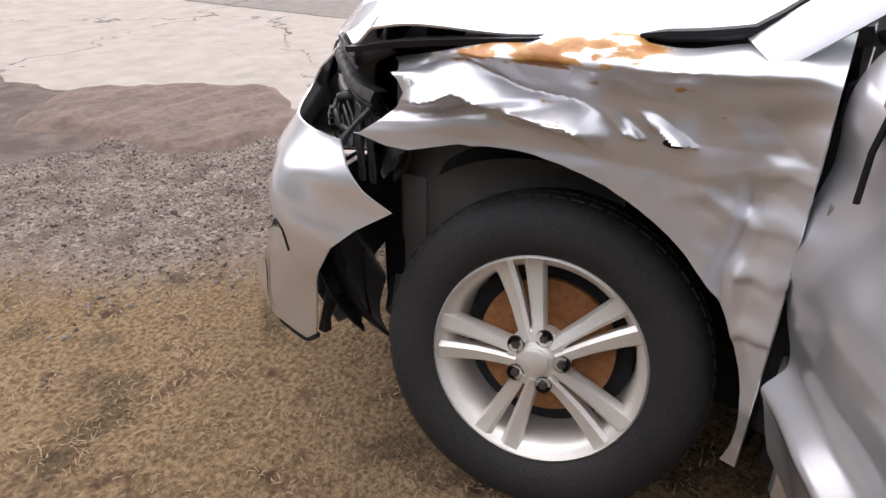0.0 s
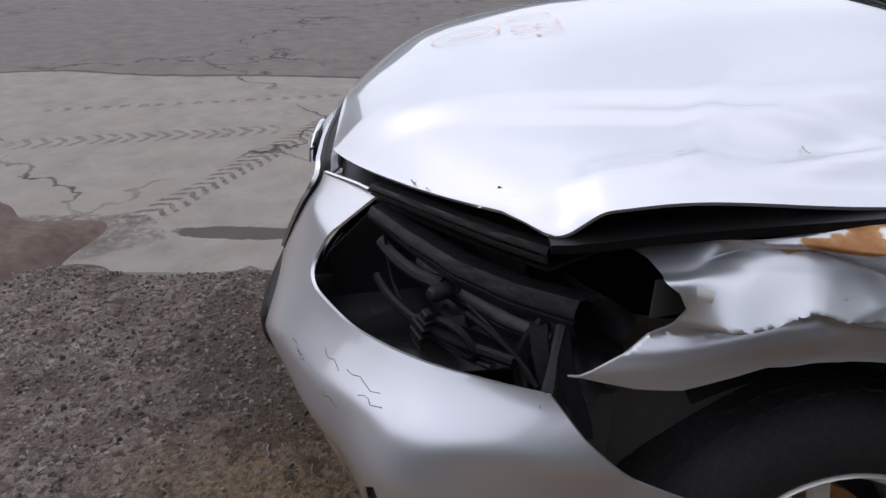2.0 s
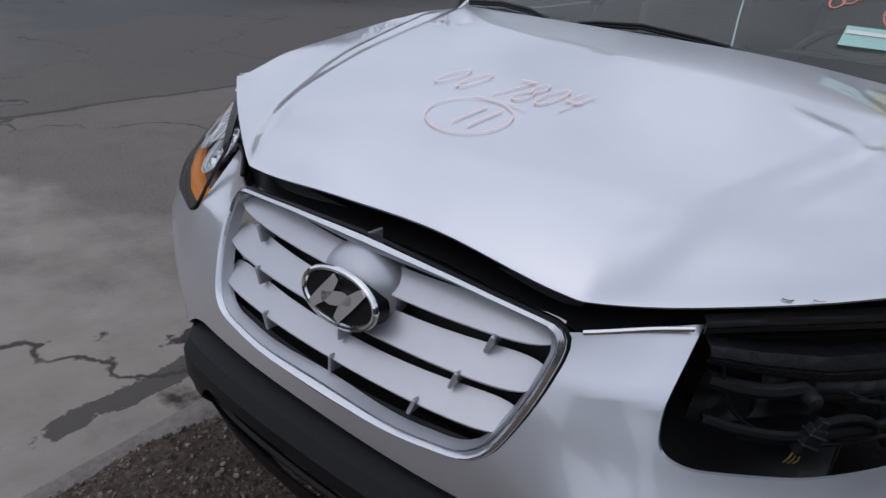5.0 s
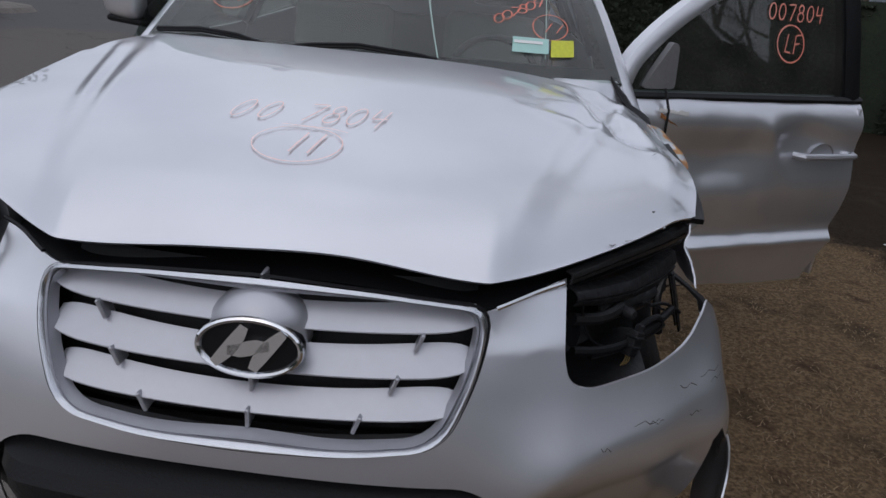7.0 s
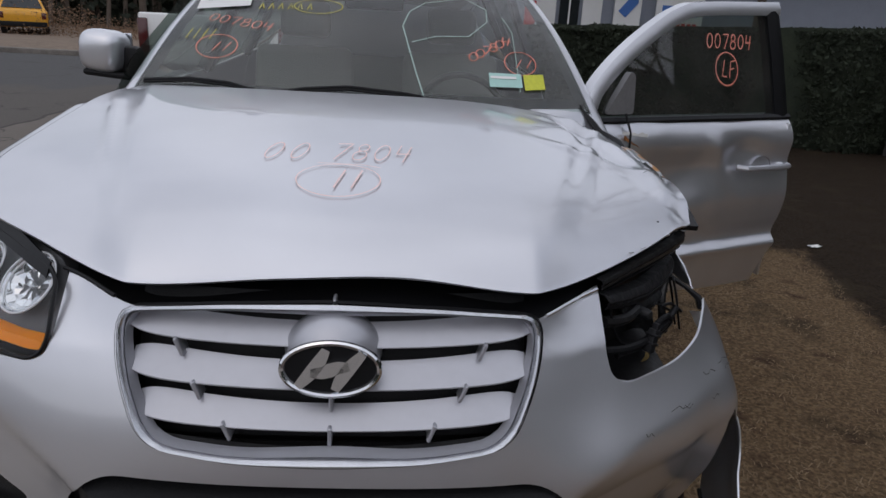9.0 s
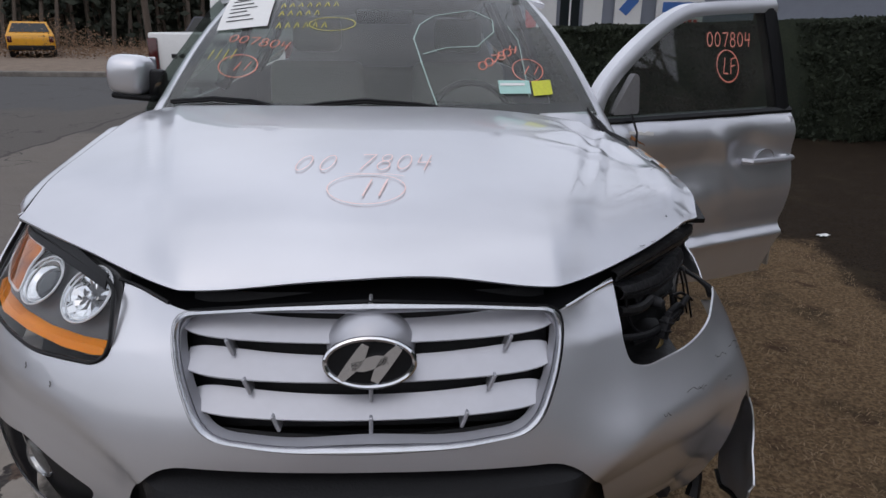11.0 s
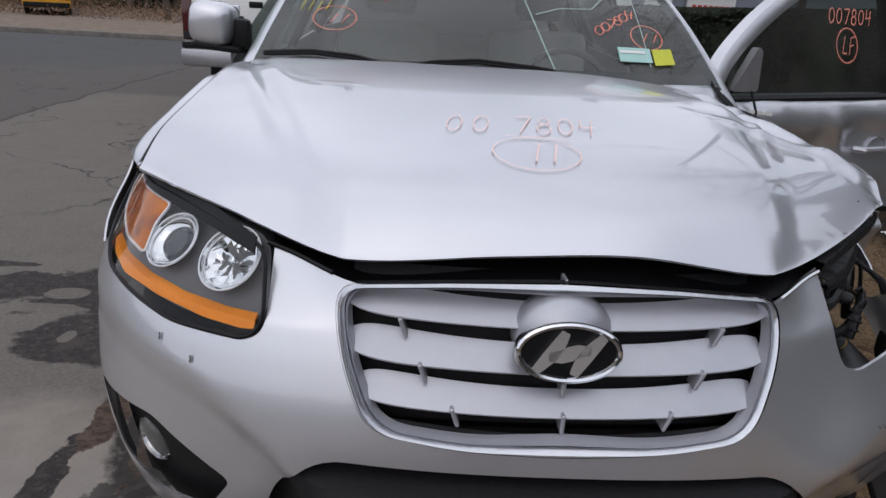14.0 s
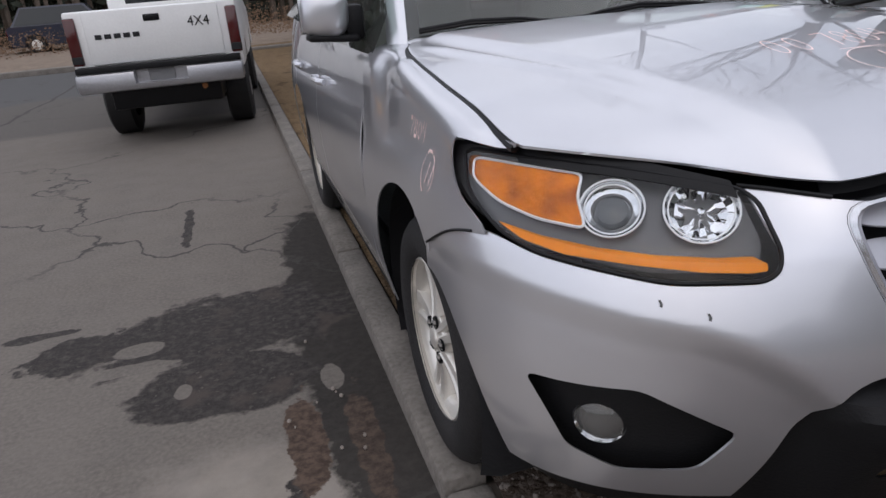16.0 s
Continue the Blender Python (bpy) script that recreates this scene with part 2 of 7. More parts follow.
M_PALEPEN = mat("pale_green_chalk", (0.42, 0.55, 0.50), 0.85, scale=400)
M_PAPER = mat("white_paper", (0.82, 0.82, 0.80), 0.8, var=0.04)
M_INK = mat("printed_ink", (0.05, 0.05, 0.06), 0.8)
M_GREENST = mat("mint_sticker", (0.42, 0.66, 0.60), 0.6, var=0.06)
M_YELST = mat("yellow_sticker", (0.62, 0.64, 0.05), 0.6, var=0.15, scale=90)
M_SCRATCH = mat("dark_scratch", (0.10, 0.10, 0.10), 0.7)


# ---- mesh helpers ----
def smoothstep(t):
    t = max(0.0, min(1.0, t))
    return t * t * (3 - 2 * t)


def lerp_table(v, table):
    """Smooth value from rows of (key, value)."""
    if v <= table[0][0]:
        return table[0][1]
    for i in range(len(table) - 1):
        (k0, a), (k1, b) = table[i], table[i + 1]
        if v <= k1:
            w = (v - k0) / (k1 - k0)
            m0 = (b - (table[i - 1][1] if i else a)) / (k1 - (table[i - 1][0] if i else k0)) * (k1 - k0)
            m1 = ((table[i + 2][1] if i + 2 < len(table) else b) - a) / ((table[i + 2][0] if i + 2 < len(table) else k1) - k0) * (k1 - k0)
            w2, w3 = w * w, w * w * w
            return (2 * w3 - 3 * w2 + 1) * a + (w3 - 2 * w2 + w) * m0 + (3 * w2 - 2 * w3) * b + (w3 - w2) * m1
    return table[-1][1]


def finish(bm, angle=32):
    bmesh.ops.recalc_face_normals(bm, faces=bm.faces[:])
    for f in bm.faces:
        f.smooth = True
    for e in bm.edges:
        e.smooth = not (len(e.link_faces) == 2 and e.calc_face_angle(0) > radians(angle))
    return bm


def part(name, bm, material, parent=None, label="", place=None, angle=32):
    """One mesh object under a thing or a part."""
    finish(bm, angle)
    me = bpy.data.meshes.new(name)
    bm.to_mesh(me)
    bm.free()
    for m in material if isinstance(material, (list, tuple)) else [material]:
        me.materials.append(m)
    ob = new(name, me)
    ob.parent = parent
    if place is not None:
        ob.matrix_basis = place
    return tagged(ob, label)


def thing(name, label, category, group="", kind="", place=None):
    ob = tagged(new(name), label, category, group, kind)
    if place is not None:
        ob.matrix_basis = place
    return ob


def grid(fn, us, vs, thick=0.0):
    """A sheet through fn(u, v), with a thickness behind it."""
    bm = bmesh.new()
    rows = [[bm.verts.new(fn(u, v)) for v in vs] for u in us]
    for i in range(len(us) - 1):
        for j in range(len(vs) - 1):
            bm.faces.new((rows[i][j], rows[i + 1][j], rows[i + 1][j + 1], rows[i][j + 1]))
    if thick:
        bmesh.ops.recalc_face_normals(bm, faces=bm.faces[:])
        bm.normal_update()
        back = [[bm.verts.new(v.co - v.normal * thick) for v in row] for row in rows]
        nu, nv = len(us) - 1, len(vs) - 1
        for i in range(nu):
            for j in range(nv):
                bm.faces.new((back[i][j], back[i][j + 1], back[i + 1][j + 1], back[i + 1][j]))
        ring = [(i, 0) for i in range(nu)] + [(nu, j) for j in range(nv)] + [(i, nv) for i in range(nu, 0, -1)] + [(0, j) for j in range(nv, 0, -1)]
        for (a, b), (c, d) in zip(ring, ring[1:] + ring[:1]):
            bm.faces.new((rows[a][b], rows[c][d], back[c][d], back[a][b]))
        bmesh.ops.recalc_face_normals(bm, faces=bm.faces[:])
    return bm


def steps(a, b, n):
    return [a + (b - a) * i / n for i in range(n + 1)]


def rounded(pts, r, n=5):
    """A closed outline with its corners rounded."""
    out = []
    for i, p in enumerate(pts):
        p, a, b = Vector(p), Vector(pts[i - 1]), Vector(pts[(i + 1) % len(pts)])
        ra = min(r, (a - p).length * 0.48, (b - p).length * 0.48)
        s, e = p + (a - p).normalized() * ra, p + (b - p).normalized() * ra
        for k in range(n + 1):
            t = k / n
            out.append(s * (1 - t) ** 2 + p * 2 * t * (1 - t) + e * t * t)
    return out


def prism(outline, axis, lo, hi):
    """An outline in the other two axes, drawn out along an axis."""
    bm = bmesh.new()

    def at(p, d):
        return {"y": (p[0], d, p[1]), "x": (d, p[0], p[1]), "z": (p[0], p[1], d)}[axis]

    a, b = [bm.verts.new(at(p, lo)) for p in outline], [bm.verts.new(at(p, hi)) for p in outline]
    bm.faces.new(a)
    bm.faces.new(b)
    for i in range(len(a)):
        j = (i + 1) % len(a)
        bm.faces.new((a[i], a[j], b[j], b[i]))
    bmesh.ops.recalc_face_normals(bm, faces=bm.faces[:])
    return bm


def box(x0, x1, y0, y1, z0, z1, bevel=0.0, seg=2):
    bm = prism([(x0, y0), (x1, y0), (x1, y1), (x0, y1)], "z", z0, z1)
    if bevel:
        bmesh.ops.bevel(bm, geom=bm.edges[:], offset=bevel, segments=seg, affect="EDGES", profile=0.5)
    return bm


def merge(*bms):
    out = bmesh.new()
    for b in bms:
        me = bpy.data.meshes.new("t")
        b.to_mesh(me)
        b.free()
        out.from_mesh(me)
        bpy.data.meshes.remove(me)
    return out


def moved(bm, m):
    bmesh.ops.transform(bm, matrix=m, verts=bm.verts[:])
    return bm


def carve(bm, *cutters):
    """The mesh with the cutters' solids taken out of it."""
    obs = []
    for b in (bm, *cutters):
        me = bpy.data.meshes.new("t")
        b.to_mesh(me)
        b.free()
        obs.append(new("t", me))
    for c in obs[1:]:
        mod = obs[0].modifiers.new("cut", "BOOLEAN")
        mod.operation, mod.solver, mod.object = "DIFFERENCE", "EXACT", c
    me = bpy.data.meshes.new_from_object(obs[0].evaluated_get(bpy.context.evaluated_depsgraph_get()))
    out = bmesh.new()
    out.from_mesh(me)
    bpy.data.meshes.remove(me)
    for o in obs:
        d = o.data
        bpy.data.objects.remove(o)
        bpy.data.meshes.remove(d)
    return out


def tube(pts, r, n=8, closed=False):
    """A round bar along points; r is one radius or one for each point."""
    pts = [Vector(p) for p in pts]
    rs = r if isinstance(r, (list, tuple)) else [r] * len(pts)
    bm, rings, side = bmesh.new(), [], None
    for i, p in enumerate(pts):
        a, b = (pts[i - 1], pts[(i + 1) % len(pts)]) if closed else (pts[max(0, i - 1)], pts[min(len(pts) - 1, i + 1)])
        d = (b - a).normalized()
        if side is None:
            side = d.orthogonal().normalized()
        side = (side - d * side.dot(d)).normalized()
        up = d.cross(side)
        rings.append([bm.verts.new(p + (side * math.cos(t) + up * math.sin(t)) * rs[i]) for t in (2 * math.pi * k / n for k in range(n))])
    pairs = list(zip(rings, rings[1:])) + ([(rings[-1], rings[0])] if closed else [])
    for a, b in pairs:
        for k in range(n):
            bm.faces.new((a[k], a[(k + 1) % n], b[(k + 1) % n], b[k]))
    if not closed:
        bm.faces.new(rings[0])
        bm.faces.new(rings[-1])
    return bm


def lathe(profile, n=48, axis="x"):
    """Rows of (radius, along) turned round an axis."""
    bm, rings = bmesh.new(), []
    for r, d in profile:
        ring = []
        for k in range(n):
            c, s = r * math.cos(2 * math.pi * k / n), r * math.sin(2 * math.pi * k / n)
            ring.append(bm.verts.new({"x": (d, c, s), "y": (c, d, s), "z": (c, s, d)}[axis]))
        rings.append(ring)
    for a, b in zip(rings, rings[1:]):
        for k in range(n):
            bm.faces.new((a[k], a[(k + 1) % n], b[(k + 1) % n], b[k]))
    return bm


def ribbon(pts, width, lift):
    """A thin drawn stroke: lift(a, b) puts a point of the plane onto its surface."""
    bm = bmesh.new()
    prev, n = None, len(pts)
    for i, p in enumerate(pts):
        a, b = pts[max(0, i - 1)], pts[min(n - 1, i + 1)]
        d = Vector((b[0] - a[0], b[1] - a[1]))
        d = d.normalized() if d.length else Vector((1, 0))
        o = Vector((-d.y, d.x)) * width * 0.5 * (0.8 + 0.35 * noise.noise(Vector((p[0] * 60, p[1] * 60, 3))))
        cur = [bm.verts.new(lift(p[0] + o.x, p[1] + o.y)), bm.verts.new(lift(p[0] - o.x, p[1] - o.y))]
        if prev:
            bm.faces.new((prev[0], prev[1], cur[1], cur[0]))
        prev = cur
    return bm


def arc(cx, cy, rx, ry, a0, a1, n=18):
    return [(cx + rx * math.cos(radians(a0 + (a1 - a0) * i / n)), cy + ry * math.sin(radians(a0 + (a1 - a0) * i / n))) for i in range(n + 1)]


def dense(pts, n=6):
    return [(a[0] + (b[0] - a[0]) * k / n, a[1] + (b[1] - a[1]) * k / n) for a, b in zip(pts, pts[1:]) for k in range(n)] + [pts[-1]]


# Hand-written strokes of each sign in a box 0.6 wide and 1 high.
SIGNS = {
    "0": [arc(0.3, 0.5, 0.27, 0.46, 100, 465)],
    "7": [dense([(0.02, 0.93), (0.6, 0.97), (0.24, 0.0)])],
    "8": [arc(0.3, 0.74, 0.2, 0.22, 60, 300) + arc(0.3, 0.26, 0.26, 0.26, 90, -270) + arc(0.3, 0.74, 0.2, 0.22, -60, 60)],
    "4": [dense([(0.1, 1.0), (0.05, 0.45), (0.6, 0.5)]), dense([(0.52, 0.95), (0.42, 0.0)])],
    "1": [dense([(0.36, 1.0), (0.24, 0.0)])],
    "L": [dense([(0.2, 1.0), (0.08, 0.1), (0.5, 0.05)])],
    "F": [dense([(0.12, 0.0), (0.15, 0.9)]), dense([(0.15, 0.92), (0.6, 1.0)]), dense([(0.14, 0.48), (0.5, 0.55)])],
}


def writing(text, x, y, size, width, lift, slant=0.1, spread=0.75, drop=0.0):
    """Signs written from (x, y) along x, each size high."""
    bms = []
    for i, ch in enumerate(text):
        for stroke in SIGNS.get(ch, ()):
            bms.append(ribbon([(x + (i * spread + px + slant * py) * size, y + (py + i * drop) * size) for px, py in stroke], width, lift))
    return bms


# ---- ground ----
ROAD_Z = -0.085


def ground_mats():
    """Worn concrete and asphalt with stains, and dead grass with gravel and mud."""
    def base(name):
        m = bpy.data.materials.new(name)
        m.use_nodes = True
        nt = m.node_tree
        tc = nt.nodes.new("ShaderNodeTexCoord")
        b = nt.nodes["Principled BSDF"]

        def nz(scale, detail=6, rough=0.6):
            n = nt.nodes.new("ShaderNodeTexNoise")
            n.inputs["Scale"].default_value, n.inputs["Detail"].default_value, n.inputs["Roughness"].default_value = scale, detail, rough
            nt.links.new(tc.outputs["Object"], n.inputs["Vector"])
            return n.outputs["Fac"]

        def mth(op, a, c):
            n = nt.nodes.new("ShaderNodeMath")
            n.operation = op
            for k, v in enumerate((a, c)):
                if isinstance(v, (int, float)):
                    n.inputs[k].default_value = v
                else:
                    nt.links.new(v, n.inputs[k])
            return n.outputs[0]

        def rng(v, lo, hi):
            n = nt.nodes.new("ShaderNodeMapRange")
            n.inputs["From Min"].default_value, n.inputs["From Max"].default_value = lo, hi
            nt.links.new(v, n.inputs["Value"])
            return n.outputs["Result"]

        def mixc(f, a, c):
            n = nt.nodes.new("ShaderNodeMix")
            n.data_type = "RGBA"
            nt.links.new(f, n.inputs[0])
            for k, v in ((6, a), (7, c)):
                if isinstance(v, tuple):
                    n.inputs[k].default_value = (*v, 1)
                else:
                    nt.links.new(v, n.inputs[k])
            return n.outputs[2]

        sep = nt.nodes.new("ShaderNodeSeparateXYZ")
        nt.links.new(tc.outputs["Object"], sep.inputs[0])
        X, Y = sep.outputs["X"], sep.outputs["Y"]

        def blob(cx, cy, rx, ry, wob, wild=0.9):
            """1 inside a ragged ellipse."""
            dx, dy = mth("DIVIDE", mth("SUBTRACT", X, cx), rx), mth("DIVIDE", mth("SUBTRACT", Y, cy), ry)
            d = mth("SQRT", mth("ADD", mth("MULTIPLY", dx, dx), mth("MULTIPLY", dy, dy)), 0)
            return rng(mth("ADD", d, mth("MULTIPLY", mth("SUBTRACT", wob, 0.5), wild * 2)), 1.04, 0.94)

        def bumped(h, strength, dist):
            bp = nt.nodes.new("ShaderNodeBump")
            bp.inputs["Strength"].default_value, bp.inputs["Distance"].default_value = strength, dist
            nt.links.new(h, bp.inputs["Height"])
            nt.links.new(bp.outputs["Normal"], b.inputs["Normal"])

        return m, nt, b, X, Y, nz, mth, rng, mixc, blob, bumped

    m, nt, b, X, Y, nz, mth, rng, mixc, blob, bumped = base("worn_concrete_road")
    fine, mid, broad, tiny = nz(55), nz(4), nz(0.7), nz(260, 3)
    pale = mixc(rng(mid, 0.3, 0.7), (0.215, 0.190, 0.166), (0.345, 0.310, 0.276))
    pale = mixc(rng(fine, 0.35, 0.75), pale, (0.28, 0.25, 0.22))
    tar = mixc(rng(fine, 0.3, 0.7), (0.070, 0.069, 0.069), (0.115, 0.113, 0.112))
    tar = mixc(rng(mth("ADD", Y, mth("MULTIPLY", broad, 3.0)), 2.5, 5.0), mixc(rng(mid, 0.3, 0.7), (0.132, 0.119, 0.106), (0.195, 0.178, 0.160)), tar)
    pale = mixc(mth("MULTIPLY", rng(nz(1.6, 4, 0.7), 0.46, 0.66), 0.45), pale, (0.30, 0.262, 0.215))
    pale = mixc(mth("MULTIPLY", rng(nz(2.3, 6, 0.7), 0.55, 0.70), 0.45), pale, (0.155, 0.148, 0.138))
    edge = mth("ADD", X, mth("MULTIPLY", mth("SUBTRACT", broad, 0.5), 0.5))
    far = mth("MAXIMUM", rng(edge, -4.70, -4.78), rng(mth("ADD", Y, mth("MULTIPLY", mid, 0.4)), 9.2, 9.5))
    col = mixc(far, pale, tar)
    wob, wob2 = nz(2.6, 7), nz(7, 5)
    wet = mth("MAXIMUM", blob(-1.52, 2.28, 0.66, 0.36, wob), blob(-1.56, 1.75, 0.36, 0.27, wob))
    gutter = blob(-0.98, 2.15, 0.27, 1.75, wob, 0.6)
    dull = blob(-3.2, 7.0, 6.0, 6.6, broad, 0.35)
    col = mixc(mth("MULTIPLY", dull, 0.72), col, mixc(rng(fine, 0.35, 0.7), (0.085, 0.074, 0.064), (0.155, 0.138, 0.121)))
    wet = mth("MAXIMUM", wet, mth("MAXIMUM", blob(-2.16, 2.28, 0.26, 0.18, wob2), blob(-2.40, 2.55, 0.16, 0.04, wob2)))
    wet = mth("MAXIMUM", wet, blob(-1.33, 0.72, 0.055, 0.32, wob2, 0.9))
    wet = mth("MAXIMUM", wet, blob(-1.78, 4.0, 0.035, 0.42, wob2, 1.3))
    islands = mth("MAXIMUM", mth("MAXIMUM", blob(-1.91, 2.19, 0.11, 0.07, wob2, 0.4), blob(-1.96, 2.02, 0.24, 0.05, wob2, 0.6)), mth("MAXIMUM", blob(-1.13, 1.60, 0.045, 0.11, wob2, 0.5), blob(-1.70, 1.74, 0.035, 0.06, wob2, 0.5)))
    wet = mth("MULTIPLY", wet, mth("SUBTRACT", 1.0, mth("MULTIPLY", islands, 0.9)))
    gutter = mth("MULTIPLY", gutter, mth("SUBTRACT", 1.0, mth("MULTIPLY", islands, 0.9)))
    crumb = nz(24, 6, 0.7)
    damp_shade = mixc(rng(crumb, 0.40, 0.66), (0.020, 0.017, 0.016), (0.072, 0.063, 0.056))
    damp_shade = mixc(rng(mth("ADD", mid, mth("MULTIPLY", wob2, 0.6)), 0.86, 1.0), damp_shade, (0.062, 0.050, 0.043))
    col = mixc(mth("MULTIPLY", gutter, 0.92), col, mixc(rng(crumb, 0.40, 0.70), (0.018, 0.016, 0.014), (0.038, 0.033, 0.029)))
    col = mixc(mth("MULTIPLY", wet, rng(crumb, 0.25, 0.42)), col, damp_shade)
    rust = mth("MAXIMUM", blob(-1.27, 1.22, 0.07, 0.30, wob2, 0.9), mth("MULTIPLY", blob(-1.07, 1.15, 0.05, 0.34, wob2, 1.1), 0.7))
    col = mixc(rust, col, mixc(rng(crumb, 0.4, 0.6), (0.050, 0.034, 0.026), (0.115, 0.080, 0.060)))
    mud = blob(-1.27, -1.62, 0.26, 0.45, wob, 0.8)
    col = mixc(mth("MULTIPLY", mud, rng(mth("ADD", crumb, mth("MULTIPLY", wob2, 0.5)), 0.62, 0.86)), col, mixc(rng(crumb, 0.4, 0.62), (0.050, 0.040, 0.035), (0.17, 0.142, 0.124)))
    wetline = mth("MAXIMUM", blob(-1.35, -0.74, 0.075, 0.36, wob2, 0.5), mth("MAXIMUM", blob(-1.22, -0.35, 0.05, 0.07, wob2, 0.6), blob(-1.16, 0.35, 0.06, 0.5, wob2, 1.2)))
    col = mixc(mth("MULTIPLY", wetline, 0.85), col, (0.058, 0.052, 0.047))
    # Tyre-tread prints of mud across the concrete: two rows of slanted lugs along each track.
    def track(x0, y0, x1, y1, half, pitch):
        ln = math.hypot(x1 - x0, y1 - y0)
        ex, ey = (x1 - x0) / ln, (y1 - y0) / ln
        dx, dy = mth("SUBTRACT", X, x0), mth("SUBTRACT", Y, y0)
        along = mth("ADD", mth("MULTIPLY", dx, ex), mth("MULTIPLY", dy, ey))
        across = mth("ABSOLUTE", mth("ADD", mth("SUBTRACT", mth("MULTIPLY", dy, ex), mth("MULTIPLY", dx, ey)), mth("MULTIPLY", mth("SUBTRACT", wob, 0.5), 0.10)), 0)
        lug = mth("SINE", mth("ADD", mth("MULTIPLY", mth("ADD", along, mth("MULTIPLY", across, 0.7)), 6.283 / pitch), mth("MULTIPLY", wob2, 6.0)), 0)
        inside = mth("MULTIPLY", rng(across, half, half * 0.85), mth("MULTIPLY", rng(along, 0.0, 0.15), rng(along, ln, ln - 0.10)))
        return mth("MULTIPLY", inside, mth("MULTIPLY", rng(lug, 0.0, 0.45), rng(crumb, 0.36, 0.52)))
    prints = mth("MAXIMUM", track(-1.38, -1.33, -3.45, -0.62, 0.105, 0.085), mth("MULTIPLY", mth("MAXIMUM", track(-2.58, -2.75, -3.08, -0.95, 0.12, 0.11), track(-3.4, -3.0, -4.15, -0.4, 0.05, 0.14)), 0.75))
    col = mixc(mth("MULTIPLY", prints, 0.75), col, (0.075, 0.061, 0.052))
    tcn = nt.nodes.new("ShaderNodeTexCoord")
    # Cracks.
    vo = nt.nodes.new("ShaderNodeTexVoronoi")
    vo.feature = "DISTANCE_TO_EDGE"
    vo.inputs["Scale"].default_value = 0.33
    wp = nt.nodes.new("ShaderNodeVectorMath")
    wp.operation = "ADD"
    wn = nt.nodes.new("ShaderNodeTexNoise")
    wn.inputs["Scale"].default_value, wn.inputs["Detail"].default_value = 2.2, 6
    nt.links.new(tcn.outputs["Object"], wn.inputs["Vector"])
    nt.links.new(tcn.outputs["Object"], wp.inputs[0])
    nt.links.new(wn.outputs["Color"], wp.inputs[1])
    nt.links.new(wp.outputs[0], vo.inputs["Vector"])
    crack = mth("MULTIPLY", rng(vo.outputs["Distance"], 0.008, 0.003), rng(broad, 0.42, 0.55))
    crack = mth("MAXIMUM", crack, mth("MULTIPLY", rng(mth("ABSOLUTE", mth("ADD", edge, 4.72), 0), 0.05, 0.02), 0.9))
    col = mixc(crack, col, (0.06, 0.055, 0.05))
    nt.links.new(col, b.inputs["Base Color"])
    rg = nt.nodes.new("ShaderNodeMapRange")
    rg.inputs["To Min"].default_value, rg.inputs["To Max"].default_value = 0.88, 0.8
    nt.links.new(wet, rg.inputs["Value"])
    nt.links.new(rg.outputs["Result"], b.inputs["Roughness"])
    b.inputs["Specular IOR Level"].default_value = 0.25
    bumped(mth("SUBTRACT", mth("ADD", mth("MULTIPLY", fine, 0.5), mth("MULTIPLY", tiny, 0.3)), crack), 0.5, 0.006)
    road = m

    m, nt, b, X, Y, nz, mth, rng, mixc, blob, bumped = base("dead_grass_and_gravel")
    fine, mid, broad, tiny = nz(60), nz(6), nz(1.1), nz(220, 4)
    grass = mixc(rng(fine, 0.35, 0.68), (0.105, 0.070, 0.040), (0.31, 0.214, 0.122))
    grass = mixc(rng(mid, 0.56, 0.70), grass, (0.07, 0.042, 0.028))
    stone = mixc(rng(tiny, 0.4, 0.65), (0.110, 0.084, 0.070), (0.34, 0.28, 0.242))
    vc = nt.nodes.new("ShaderNodeTexVoronoi")
    vc.inputs["Scale"].default_value = 62
    tcv = nt.nodes.new("ShaderNodeTexCoord")
    nt.links.new(tcv.outputs["Object"], vc.inputs["Vector"])
    sv = nt.nodes.new("ShaderNodeSeparateColor")
    nt.links.new(vc.outputs["Color"], sv.inputs[0])
    chip = mixc(rng(sv.outputs[0], 0.1, 0.9), (0.075, 0.058, 0.048), (0.33, 0.280, 0.245))
    stone = mixc(rng(sv.outputs[1], 0.45, 0.6), stone, chip)
    stone = mixc(rng(mid, 0.44, 0.66), stone, mixc(rng(fine, 0.35, 0.65), (0.075, 0.055, 0.045), (0.165, 0.128, 0.106)))
    sel = mth("ADD", mth("MULTIPLY", mth("SUBTRACT", broad, 0.5), 1.1), mth("SUBTRACT", mth("MULTIPLY", X, 0.75), mth("MULTIPLY", Y, -0.5)))
    col = mixc(rng(sel, -0.05, 0.35), stone, grass)
    # Dark soil bed, painted near-black to take in the shade lying there.
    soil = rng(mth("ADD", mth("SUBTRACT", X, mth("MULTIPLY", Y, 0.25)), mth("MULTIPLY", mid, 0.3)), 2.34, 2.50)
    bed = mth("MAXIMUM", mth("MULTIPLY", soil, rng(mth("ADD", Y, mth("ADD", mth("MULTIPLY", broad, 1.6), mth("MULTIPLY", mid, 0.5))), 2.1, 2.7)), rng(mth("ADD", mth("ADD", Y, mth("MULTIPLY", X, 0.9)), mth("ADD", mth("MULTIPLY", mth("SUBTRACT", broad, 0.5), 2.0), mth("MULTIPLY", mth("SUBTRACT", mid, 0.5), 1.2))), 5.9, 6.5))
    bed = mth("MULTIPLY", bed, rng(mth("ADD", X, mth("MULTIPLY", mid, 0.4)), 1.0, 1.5))
